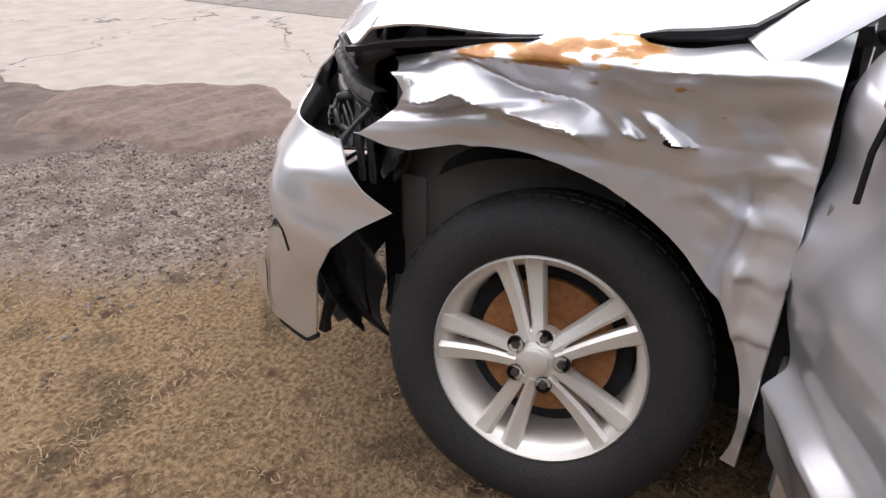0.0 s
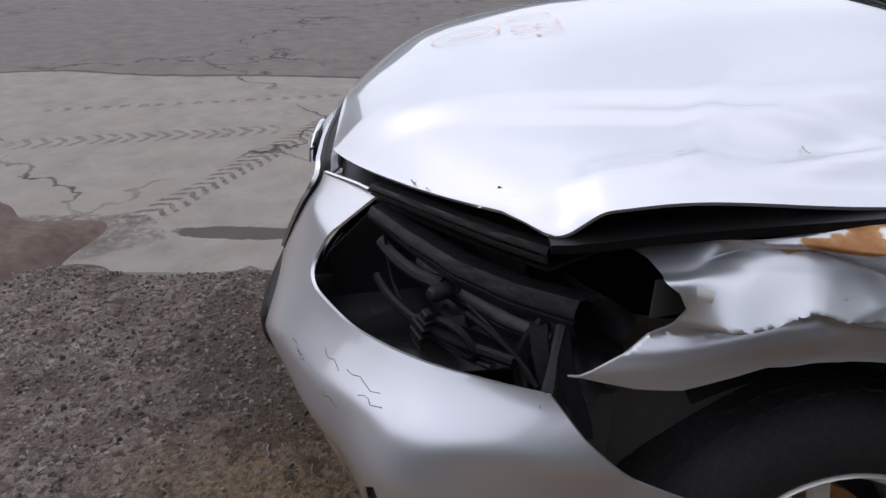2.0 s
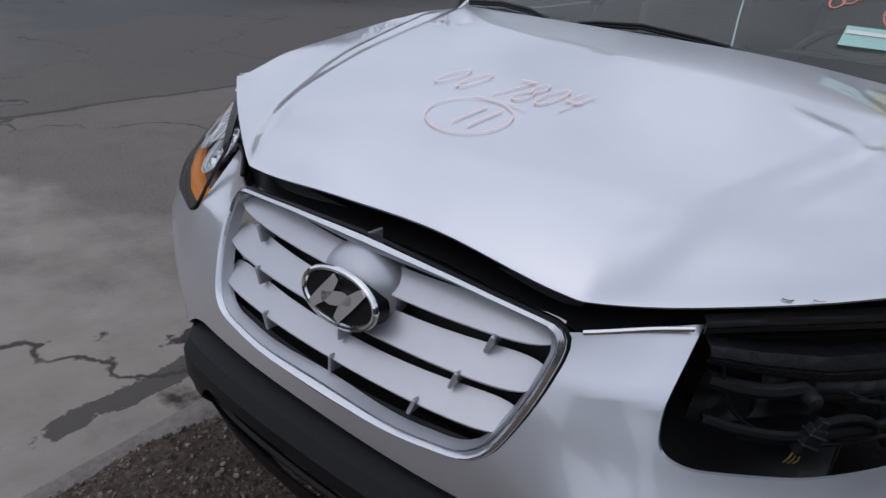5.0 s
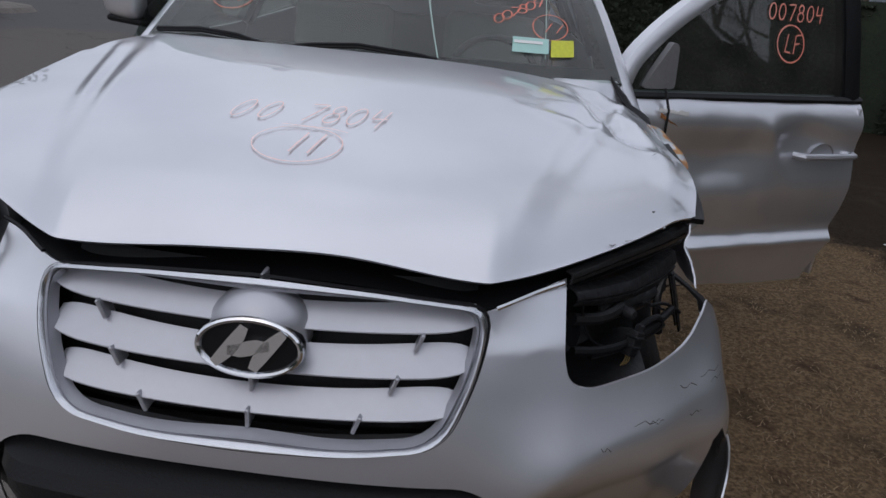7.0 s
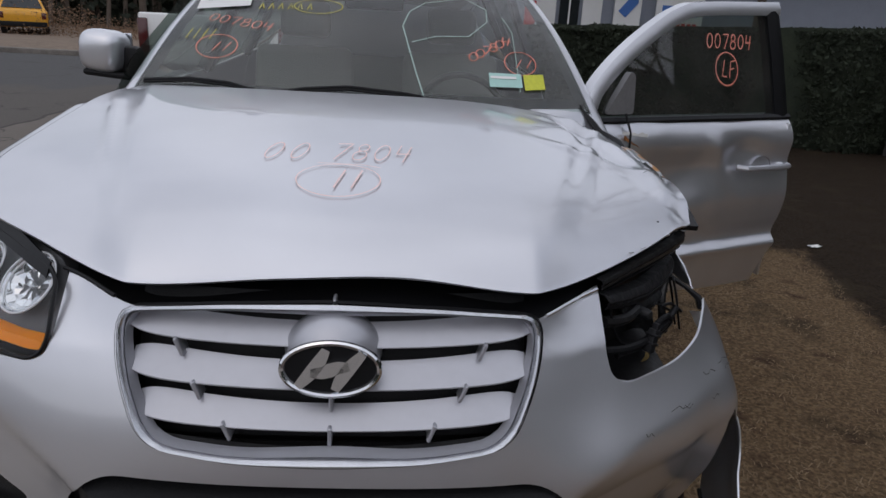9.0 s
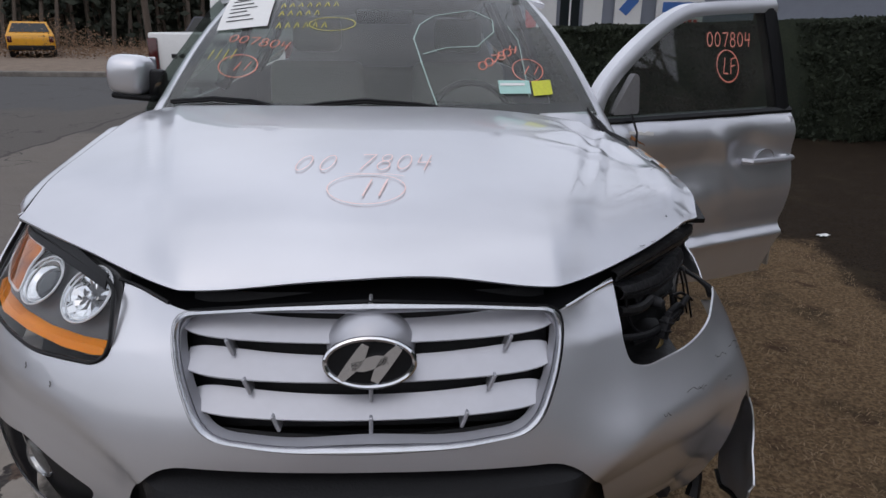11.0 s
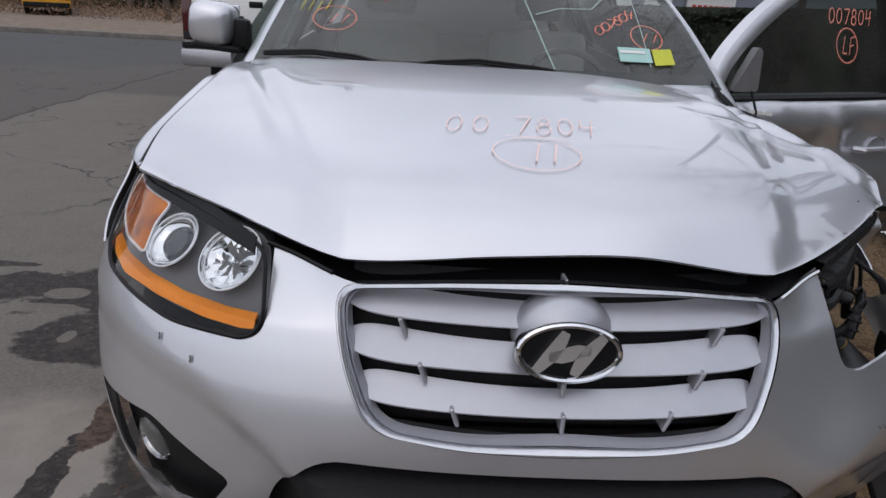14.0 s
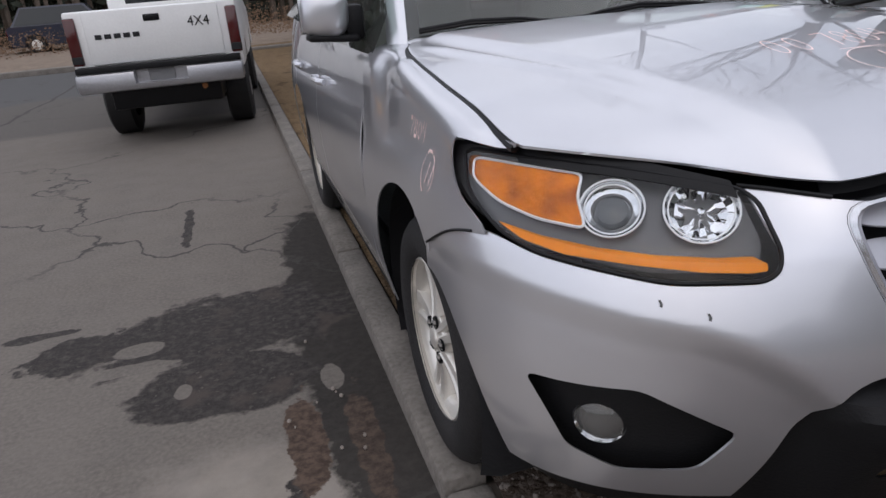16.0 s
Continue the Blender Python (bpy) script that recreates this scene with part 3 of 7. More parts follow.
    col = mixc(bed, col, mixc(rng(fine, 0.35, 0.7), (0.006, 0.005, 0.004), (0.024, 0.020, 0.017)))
    # Grass colour mixed darker beyond x 1.2, y 0.3, where blades are fewer.
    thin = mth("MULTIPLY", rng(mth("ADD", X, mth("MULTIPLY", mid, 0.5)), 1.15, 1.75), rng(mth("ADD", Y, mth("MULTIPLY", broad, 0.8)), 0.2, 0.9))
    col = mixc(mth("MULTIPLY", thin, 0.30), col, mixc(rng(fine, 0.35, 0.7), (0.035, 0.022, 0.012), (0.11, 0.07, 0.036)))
    mud = rng(mth("ADD", Y, mth("ADD", mth("MULTIPLY", X, 0.75), mth("MULTIPLY", mth("SUBTRACT", broad, 0.5), 0.8))), -2.2, -2.5)
    col = mixc(mud, col, mixc(rng(mid, 0.4, 0.65), (0.105, 0.080, 0.070), (0.17, 0.135, 0.118)))
    # Damp soil, with shade under the car's front painted in as darker brown.
    damp_shade = mth("MAXIMUM", blob(-0.38, 0.0, 0.60, 0.62, mid, 1.5), blob(-0.62, 1.3, 0.25, 1.4, broad, 0.7))
    col = mixc(mth("MULTIPLY", damp_shade, 0.62), col, mixc(rng(fine, 0.35, 0.7), (0.030, 0.021, 0.014), (0.088, 0.064, 0.047)))
    tuft = mth("MULTIPLY", rng(nz(2.4, 5), 0.56, 0.64), rng(sel, 0.2, 0.5))
    col = mixc(mth("MULTIPLY", tuft, 0.6), col, (0.045, 0.034, 0.02))
    nt.links.new(col, b.inputs["Base Color"])
    b.inputs["Roughness"].default_value = 0.95
    b.inputs["Specular IOR Level"].default_value = 0.12
    bumped(mth("SUBTRACT", mth("ADD", mth("MULTIPLY", fine, 0.6), mth("MULTIPLY", tiny, 0.5)), mth("MULTIPLY", vc.outputs["Distance"], 0.5)), 0.9, 0.02)
    verge = m
    return road, verge


M_ROAD, M_VERGE = ground_mats()
M_KERB = mat("kerb_concrete", (0.115, 0.103, 0.089), 0.9, grain=(0.25, 0.226, 0.20), bump=0.6, scale=45, big=5)

bm = bmesh.new()
bmesh.ops.create_grid(bm, x_segments=8, y_segments=8, size=600)
tagged(part("ground", bm, M_ROAD, place=pose(0, 0, ROAD_Z)), "cracked worn concrete and asphalt road with dark stains", "ground", kind="structure")


def verge_height(x, y):
    h = 0.012 * noise.noise(Vector((x * 1.7, y * 1.7, 0))) + 0.007 * noise.noise(Vector((x * 9, y * 9, 4)))
    edge = smoothstep((x + 0.78) / 0.25)
    sink = smoothstep((-1.0 - y - 0.3 * x) / 1.6)
    z = max(-0.074, -0.012 + h * edge - sink * 0.04 * (1 + noise.noise(Vector((x * 2.2, y * 2.2, 9)))))
    return z - (z + 0.090) * smoothstep((-0.78 - x) / (0.02 + spill(y)))


def spill(y):
    """How far loose soil has spread over the sunken kerb at y."""
    return smoothstep((0.35 - y) / 0.35) * max(0.03, 0.15 + 0.16 * noise.noise(Vector((y * 2.6, 3.0, 0))) + 0.05 * noise.noise(Vector((y * 11, 7.0, 0))))


bm = grid(lambda u, v: (u - spill(v) * smoothstep((-0.52 - u) / 0.26), v, verge_height(u - spill(v) * smoothstep((-0.52 - u) / 0.26), v)), steps(-0.78, 4.0, 110) + steps(4.4, 40, 12), steps(-6, 6, 200) + steps(6.5, 70, 14))
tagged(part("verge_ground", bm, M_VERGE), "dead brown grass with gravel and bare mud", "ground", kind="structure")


def mud_height(x, y):
    """Mud washed over the kerb onto the road."""
    d = math.hypot((x + 0.88) / 0.78, (y + 2.45) / 1.10) + 0.35 * noise.noise(Vector((x * 1.9, y * 1.9, 3)))
    ruts = 0.012 * math.sin(y * 26 + 3 * noise.noise(Vector((x * 3, y * 3, 1)))) * smoothstep((1.0 - d) / 0.3)
    return -0.10 + 0.100 * smoothstep((1.14 - d) / 0.42) + (0.6 * ruts + 0.010 * noise.noise(Vector((x * 8, y * 8, 2)))) * smoothstep((1.0 - d) / 0.2)


M_MUD = mat("tracked_mud", (0.070, 0.045, 0.035), 0.9, grain=(0.160, 0.110, 0.088), bump=0.8, scale=22, big=4)
tagged(part("mud_patch", grid(lambda u, v: (u, v, mud_height(u, v)), steps(-2.1, 0.1, 90), steps(-3.9, -0.8, 120)), M_MUD), "brown rutted mud spilled across the kerb", "mud", kind="structure")
kerb = thing("kerb", "pale worn concrete kerb beside the road", "kerb", kind="structure")
for i in range(28):
    y0 = -9.25 + i * 2.0
    bmk = box(-0.925, -0.785, y0 + 0.004, y0 + 1.996, -0.2, 0.004 + 0.004 * math.sin(i * 2.1) - (0.14 if i < 4 else 0), 0.022, 2)
    if i == 4:
        # This stone sinks into the washed-out mud at one end.
        for v in bmk.verts:
            v.co.z -= 0.082 if v.co.y < 0 else 0.035
    part("kerb_stone", bmk, M_KERB, kerb)


# ---- the wrecked car: shapes ----
# Car axes: x to the driver's side, y to the rear, z up; the badge stands at y 0.
HALF = [(0.15, 0.84), (0.30, 0.925), (0.45, 0.955), (0.60, 0.965), (0.72, 0.963), (0.80, 0.953), (0.90, 0.93), (1.05, 0.88)]
NOSE = [(0.15, 0.10), (0.30, 0.0), (0.45, -0.05), (0.60, -0.062), (0.70, -0.048), (0.80, -0.012), (0.90, 0.035), (1.05, 0.10)]
DEEP, POW = 0.64, 2.5


def crease(ax):
    return lerp_table(ax, [(0.0, 0.50), (0.36, 0.53), (0.49, 0.645), (0.61, 0.72), (0.75, 0.755), (0.83, 0.774), (0.97, 0.80)])


def skin(u, z, out=0.0):
    """The front bumper's skin: u runs -1..1 round the nose and on along the sides, out lifts it off."""
    a, y0 = lerp_table(z, HALF) + out, lerp_table(z, NOSE) - out
    s, au = (1 if u >= 0 else -1), abs(u)
    phi = min(au, 1.0) * math.pi / 2
    x = a * math.sin(phi) ** (2 / POW)
    y = y0 + (DEEP + out) * (1 - math.cos(phi) ** (2 / POW) if phi < math.pi / 2 - 1e-9 else 1)
    y += max(0.0, au - 1.0)
    drop = lerp_table(x, [(0.0, 0.0), (0.40, 0.0), (0.49, 0.0), (0.61, 0.024), (0.73, 0.042), (0.83, 0.045), (0.97, 0.05)]) if u > 0 else -0.024 * smoothstep((x - 0.36) / 0.15)
    tuck = max(0.0, crease(x) - drop - z)
    tuck = (tuck * 0.55 - 0.003 if tuck < 0.11 else 0.0575 + 0.20 * (tuck - 0.11)) if tuck > 0.011 else tuck * tuck * 25
    if z > 0.86:
        y += 0.6 * (z - 0.86) * smoothstep((x - 0.33) / 0.16)
    if u < 0:
        tuck = min(tuck, 0.0275) + 0.36 * max(0.0, tuck - 0.0275)
    k = (x / a) ** 4
    y += tuck * (1 - 0.7 * k)
    x -= tuck * 0.35 * k
    return Vector((s * x, y, z))


def skin_at(x, z, out=0.0):
    """The skin's point at a given x."""
    lo, hi, ax = 0.0, 1.0, abs(x)
    for _ in range(40):
        m = (lo + hi) / 2
        if skin(m, z, out).x < ax:
            lo = m
        else:
            hi = m
    p = skin((lo + hi) / 2, z, out)
    return Vector((math.copysign(p.x, x), p.y, z))


def hood_front(x):
    ax = abs(x)
    return 0.085 + 0.02 * (ax / 0.376) ** 2 if ax < 0.376 else 0.105 + (ax - 0.376) * 0.58 + (0.55 if x > 0 else 0.22) * (ax - 0.376) ** 2


def hood_edge(y, s=1):
    rows = [(0.95, 0.838), (1.12, 0.834), (1.20, 0.822), (1.27, 0.795), (1.31, 0.765), (1.36, 0.72), (1.46, 0.70)]
    return lerp_table(y, ([(0.40, 0.78), (0.46, 0.815), (0.65, 0.835)] if s > 0 else [(0.35, 0.79), (0.41, 0.818), (0.60, 0.834)]) + rows)


def hood_rear(ax):
    return 1.15 + 0.15 * (ax / 0.82) ** 2


CROWN = [(0.0, 1.015), (0.10, 1.037), (0.35, 1.100), (0.60, 1.142), (0.90, 1.178), (1.20, 1.198), (1.40, 1.205)]


def hood_z(x, y):
    ax = abs(x)
    drop = 0.100 if x > 0 else lerp_table(y, [(0.34, 0.086), (0.42, 0.080), (0.50, 0.070), (0.60, 0.060), (0.80, 0.056), (1.0, 0.046), (1.2, 0.030), (1.4, 0.026)])
    z = lerp_table(y, CROWN) - drop * (ax / 0.835) ** 2.4
    ridge = 0.40 + 0.30 * (y - 0.1) / 1.1
    z += 0.016 * (1 - smoothstep((ax - ridge + 0.02) / 0.07)) - 0.006
    cx = 0.50 + 0.27 * (y - 0.35) / 0.80
    z += 0.009 * max(0.0, 1 - abs(ax - cx) / 0.032) * smoothstep((y - 0.25) / 0.35) * smoothstep((1.22 - y) / 0.15)
    d = max(0.0, y - hood_front(x))
    lip = lerp_table(x, [(-0.82, 1.030), (-0.70, 1.014), (-0.60, 1.000), (-0.376, 0.964), (-0.1, 0.986), (0.12, 0.994), (0.376, 0.963), (0.60, 0.984), (0.82, 1.008)])
    h0 = z - lip
    z -= h0 * math.exp(-(d / 0.055) ** 1.15)
    return z


def hood_damage(x, y):
    """Height that the crash has pushed the bonnet out of true on the driver's side."""
    d = 0.0
    if x > 0.2:
        w = smoothstep((x - 0.35) / 0.4) * smoothstep((y - 0.55) / 0.5)
        d += w * (0.0025 * noise.noise(Vector((x * 5.5, y * 4.0, 1.7))) + 0.0008 * noise.noise(Vector((x * 13, y * 9, 5.1))))
        vx = 0.785 - 0.22 * (y - 0.47)
        d -= 0.026 * smoothstep((y - 0.62) / 0.30) * smoothstep((1.22 - y) / 0.2) * math.exp(-abs((x - vx) / 0.038) ** 1.6)
        d += 0.026 * smoothstep((y - 0.60) / 0.3) * smoothstep((x - vx - 0.03) / 0.04) * smoothstep((1.15 - y) / 0.3)
        d += 0.014 * math.exp(-abs((x - vx + 0.085) / 0.05) ** 1.3) * smoothstep((y - 0.6) / 0.2) * smoothstep((1.10 - y) / 0.25)
        d += 0.018 * smoothstep((x - 0.5) / 0.3) * math.exp(-((y - 0.55) / 0.25) ** 2)
        d += 0.008 * math.exp(-(((y - 0.62 + 0.45 * (x - 0.8)) / 0.03) ** 2)) * smoothstep((x - 0.4) / 0.2)
        # Sharp folds at the rear corner.
        for ax0, ay0, ax1, ay1, amp, wid in ((0.56, 1.14, 0.80, 0.74, 0.007, 0.040), (0.62, 1.19, 0.82, 0.95, -0.012, 0.040), (0.66, 1.22, 0.80, 1.10, 0.014, 0.032)):
            lx2, ly2 = ax1 - ax0, ay1 - ay0
            ln2 = math.hypot(lx2, ly2)
            al = ((x - ax0) * lx2 + (y - ay0) * ly2) / ln2
            off = ((x - ax0) * ly2 - (y - ay0) * lx2) / ln2
            d += amp * max(0.0, 1 - abs(off) / wid) * smoothstep((al + 0.02) / 0.08) * smoothstep((ln2 + 0.02 - al) / 0.08)
        # Between the two gaps the bonnet's edge is pressed onto the wing.
        d *= 1 - smoothstep((x - 0.75) / 0.06) * smoothstep((1.14 - y) / 0.06)
        # The edge springs up just behind the corner and settles again along the wing.
        d += 0.028 * smoothstep((x - 0.70) / 0.10) * smoothstep((y - 0.47) / 0.06) * smoothstep((0.88 - y) / 0.30)
    return d


def hood_pt(x, y, lift=0.0):
    return Vector((x, y, hood_z(x, y) + hood_damage(x, y) + lift))


def wing_section(y, s, v):
    """The wing from the bonnet's edge (v 0) to the sill (v 1)."""
    pressed = smoothstep((y - 0.88) / 0.05) * smoothstep((1.10 - y) / 0.03) if s > 0 else 0.0
    xe = hood_edge(y, s) + 0.006 - 0.010 * pressed
    zt = hood_z(s * xe, max(y, 0.46)) - 0.004 - 0.012 * smoothstep((y - 1.08) / 0.1)
    if s > 0:
        zt += 0.009 * pressed - 0.034 * smoothstep((0.92 - y) / 0.36)
    f = 1.0
    if y < 0.62:
        r = max(0.0, min(1.0, (y - 0.02) / 0.63))
        f = (1 - (1 - r) ** POW) ** (1 / POW)
    back = smoothstep((y - 1.14) / 0.2)
    second = (xe + (0.045 if y > 0.5 else 0.03) if s > 0 else xe + 0.006 + 0.039 * smoothstep((y - 0.42) / 0.14)) * (1 - back) + (0.862 if s > 0 else 0.888) * back, (zt - 0.022) * (1 - back) + (1.072 if s > 0 else 1.140) * back
    pts = [(xe, zt), second, ((0.915 if s > 0 else 0.915 + 0.011 * back) * f, 0.965 + (0.02 * back if s < 0 else 0)), (0.940 * f, 0.88), (0.957 * f, 0.76), (0.955 * f, 0.60), (0.94 * f, 0.46), (0.905 * f, 0.30)]
    i = v * (len(pts) - 1)
    x = lerp_table(i, [(k, p[0]) for k, p in enumerate(pts)])
    z = lerp_table(i, [(k, p[1]) for k, p in enumerate(pts)])
    return Vector((s * x, y, z))


def wing_start(v, s):
    if s < 0:
        return lerp_table(v, [(0, 0.415), (0.08, 0.43), (0.14, 0.50), (0.18, 0.575), (0.23, 0.585), (0.286, 0.56), (0.36, 0.50), (0.43, 0.41), (0.50, 0.42), (0.55, 0.60), (1, 0.66)])
    return lerp_table(v, [(0, 0.46), (0.5, 0.47), (0.6, 0.60), (1, 0.68)])


def broken_line(v, rows):
    """Straight from row to row, with sharp bends."""
    if v <= rows[0][0]:
        return rows[0][1]
    for (a, p), (b, q) in zip(rows, rows[1:]):
        if v <= b:
            return p + (q - p) * (v - a) / max(1e-6, b - a)
    return rows[-1][1]


def fold(d, w):
    return max(0.0, 1 - abs(d) / w)


def wing_damage(p):
    """How far the crash moved a point of the driver's wing, outwards: sheet metal bent along sharp folds."""
    y, z = p.y, p.z
    wob = 0.012 * noise.noise(Vector((y * 7, 0, 3))) + 0.006 * noise.noise(Vector((y * 19, 0, 8)))
    edge = 1.028 + 0.05 * (y - 0.75) + 0.5 * wob
    valley = broken_line(y, [(0.62, 0.975), (0.70, 1.008), (0.78, 1.005), (0.87, 0.985), (0.98, 0.962), (1.08, 0.945)]) + 0.4 * wob
    ridge = broken_line(y, [(0.62, 0.925), (0.67, 0.935), (0.76, 0.955), (0.83, 0.94), (0.98, 0.925), (1.08, 0.905)]) + wob
    push = broken_line(z, [(0.30, -0.062), (0.45, -0.077), (0.62, -0.091), (0.76, -0.100), (0.86, -0.100), (0.93, -0.080), (0.99, -0.048), (1.03, -0.012), (1.05, 0.0)])
    front = broken_line(z, [(0.30, 0.0), (0.84, 0.0), (ridge - 0.036, -0.006), (ridge - 0.018, 0.022), (ridge - 0.002, 0.046), (valley, -0.016), (edge - 0.006, 0.012), (edge, 0.018), (1.09, 0.0)])
    rear = broken_line(z, [(0.30, 0.0), (edge - 0.02, 0.0), (edge - 0.008, 0.010), (edge, 0.016), (1.09, 0.0)])
    k = smoothstep((y - 0.99) / 0.07)
    d = (front * (1 - k) + rear * k) * smoothstep((y - 0.62) / 0.06) * smoothstep((1.41 - y) / 0.12)
    d += push * (0.75 + 0.25 * smoothstep((y - 0.6) / 0.3)) * smoothstep((1.46 - y) / 0.15)
    # Two slanted tears behind the ledge: each swells downwards and breaks off sharply.
    for y0, run, z0, z1, half, amp in ((1.045, 1.05, 0.963, 0.920, 0.022, 0.016), (1.110, 1.60, 0.968, 0.926, 0.019, 0.036)):
        w = (y - y0 - run * (z0 - z)) / half
        side = max(0.0, min(1.0, (1 - abs(w)) / 0.35))
        d += amp * side * max(0.0, min(1.0, (z0 - z) / (z0 - z1))) * max(0.0, min(1.0, (z - z1 + 0.006) / 0.006))
    # The lower lip is folded out into a long triangle.
    lip = 0.846 + 0.165 * (y - 0.556)
    d += 0.006 * fold(z - lip, 0.030) * smoothstep((0.90 - y) / 0.16)
    d -= 0.014 * fold(z - lip - 0.040, 0.020) * smoothstep((0.98 - y) / 0.12)
    # Long shallow folds towards the door.
    d += 0.010 * fold(z - 0.885 - 0.30 * (y - 1.25), 0.07) * smoothstep((y - 1.14) / 0.10)
    d -= 0.008 * fold(z - 0.99 + 0.9 * (y - 1.30), 0.06) * smoothstep((y - 1.16) / 0.12)
    # A diagonal crease and the concertina folds beside the door's hinge.
    d += 0.006 * fold(z - 0.820 + 0.58 * (y - 1.272), 0.026) * smoothstep((y - 1.21) / 0.02) * smoothstep((1.335 - y) / 0.02)
    for zc, amp, lean2, wide in ((0.470, 0.005, -0.35, 0.050), (0.590, 0.008, 0.40, 0.040), (0.708, 0.009, 0.35, 0.038), (0.795, 0.006, 0.26, 0.030), (0.885, 0.003, 0.2, 0.034)):
        off = z - zc - lean2 * (y - 1.30) - 0.012 * noise.noise(Vector((y * 30, zc * 9, 4)))
        d += amp * (fold(off, wide) if off > 0 else max(0.0, 1 + off / (wide * 0.35))) * smoothstep((y - 1.285) / 0.025)
    d -= 0.018 * fold(y - 1.292 - 0.010 * math.sin(z * 25), 0.022) * smoothstep((0.90 - z) / 0.08)
    rough = smoothstep((y - 0.64) / 0.25) * smoothstep((1.05 - z) / 0.05)
    d += rough * (0.009 * (0.3 - abs(noise.noise(Vector((y * 4.0 + z * 2, z * 6.0, 2.3))))) + 0.005 * (0.3 - abs(noise.noise(Vector((y * 10.0, z * 13.0 - y * 4, 5.1))))) + 0.0022 * noise.noise(Vector((y * 17, z * 21, 7.7))) + 0.0012 * noise.noise(Vector((y * 38, z * 41, 1.7))))
    return d


ARCH_Y, ARCH_Z, ARCH_R = 0.925, 0.385, 0.452


def disc_cutter(y, z, ry, rz, x0, x1, n=64):
    return prism([(y + ry * math.cos(2 * math.pi * k / n), z + rz * math.sin(2 * math.pi * k / n)) for k in range(n)], "x", x0, x1)


CX = 0.03
car = thing("wrecked_car", "silver crashed car with its driver's door open, standing on dead grass", "car", place=pose(CX, 0, 0))

# Front bumper: openings for grille, lamps, air intake and fog lamps.
GRILLE = rounded([(-0.385, 0.928), (-0.20, 0.944), (0.0, 0.95), (0.20, 0.944), (0.385, 0.928), (0.372, 0.83), (0.325, 0.715), (0.17, 0.694), (0.0, 0.690), (-0.17, 0.694), (-0.325, 0.715), (-0.372, 0.83)], 0.05)
INTAKE = rounded([(-0.405, 0.658), (0.395, 0.645), (0.47, 0.575), (0.54, 0.372), (0.60, 0.05), (-0.60, 0.05), (-0.54, 0.372), (-0.485, 0.575)], 0.05)
VENT = [(-0.885, 0.625), (-0.825, 0.475), (-0.745, 0.434), (-0.625, 0.450), (-0.572, 0.540), (-0.73, 0.632)]
TORN = [(0.825, 0.20), (0.825, 0.30), (0.845, 0.40), (0.862, 0.52), (0.868, 0.62), (0.888, 0.640), (0.905, 0.61), (0.925, 0.575), (0.932, 0.535), (0.945, 0.49), (0.938, 0.44), (0.935, 0.40), (0.93, 0.33), (0.92, 0.20)]


def lamp_cut(s):
    if s < 0:
        pts = [(0.503, 0.95), (0.500, 0.865), (0.510, 0.838), (0.54, 0.823), (0.682, 0.823), (0.766, 0.838), (0.85, 0.853), (0.89, 0.872), (0.93, 0.868), (1.2, 0.80), (1.2, 1.3), (0.503, 1.3)]
    else:
        pts = [(0.522, 0.95), (0.522, 0.84), (0.535, 0.797), (0.575, 0.782), (0.70, 0.786), (0.82, 0.80), (0.89, 0.815), (0.92, 0.81), (1.2, 0.75), (1.2, 1.3), (0.522, 1.3)]
    return prism(rounded([(s * x, z) for x, z in pts], 0.022), "y", -0.6, 0.9)


def bumper_skin(u, t):
    low_z = 0.36 - 0.12 * smoothstep((u - 0.5) / 0.2)
    ax = skin(abs(u), 0.93).x
    top_z = lerp_table(ax, [(0.30, 0.915), (0.385, 0.921), (0.52, 0.940), (0.56, 0.945), (0.70, 0.958)] if u > 0 else [(0.30, 0.928), (0.385, 0.936), (0.505, 0.955), (0.56, 0.958)])
    z = low_z + t * (top_z - low_z)
    p = skin(u, z)
    ramp = broken_line(z, [(0.36, 0.80), (0.47, 0.74), (0.62, 0.54), (0.72, 0.44), (0.80, 0.0)])
    ramp += broken_line(z, [(0.36, 0.50), (0.50, 0.38), (0.64, 0.0)]) * smoothstep((u - 0.80) / 0.15)
    out = smoothstep((u - 0.55) / 0.3) * ramp
    p.x += 0.012 * out
    p.y -= 0.14 * out
    if u > 0:
        # The driver's side is pushed back round the lamp opening.
        high = smoothstep((z - 0.62) / 0.16)
        p.y += (0.018 + 0.052 * high) * smoothstep((p.x - 0.30) / 0.5)
        p.y += lerp_table(z, [(0.40, 0.0), (0.52, -0.020), (0.64, -0.034), (0.74, -0.016), (0.86, 0.010), (1.0, 0.012)]) * smoothstep((p.x - 0.34) / 0.22)
        p.x -= 0.034 * smoothstep((z - 0.58) / 0.14) * smoothstep((p.y - 0.16) / 0.22)
    if u > 0.72:
        # The driver's end is sprung off and bent out.
        k = smoothstep((u - 0.72) / 0.6)
        p.x += 0.030 * k * (0.3 + z)
        p.y -= 0.03 * k
        p += Vector((0.006 * noise.noise(p * 6), 0.006 * noise.noise(p * 5 + Vector((3, 0, 0))), 0)) * k * 3
    return p


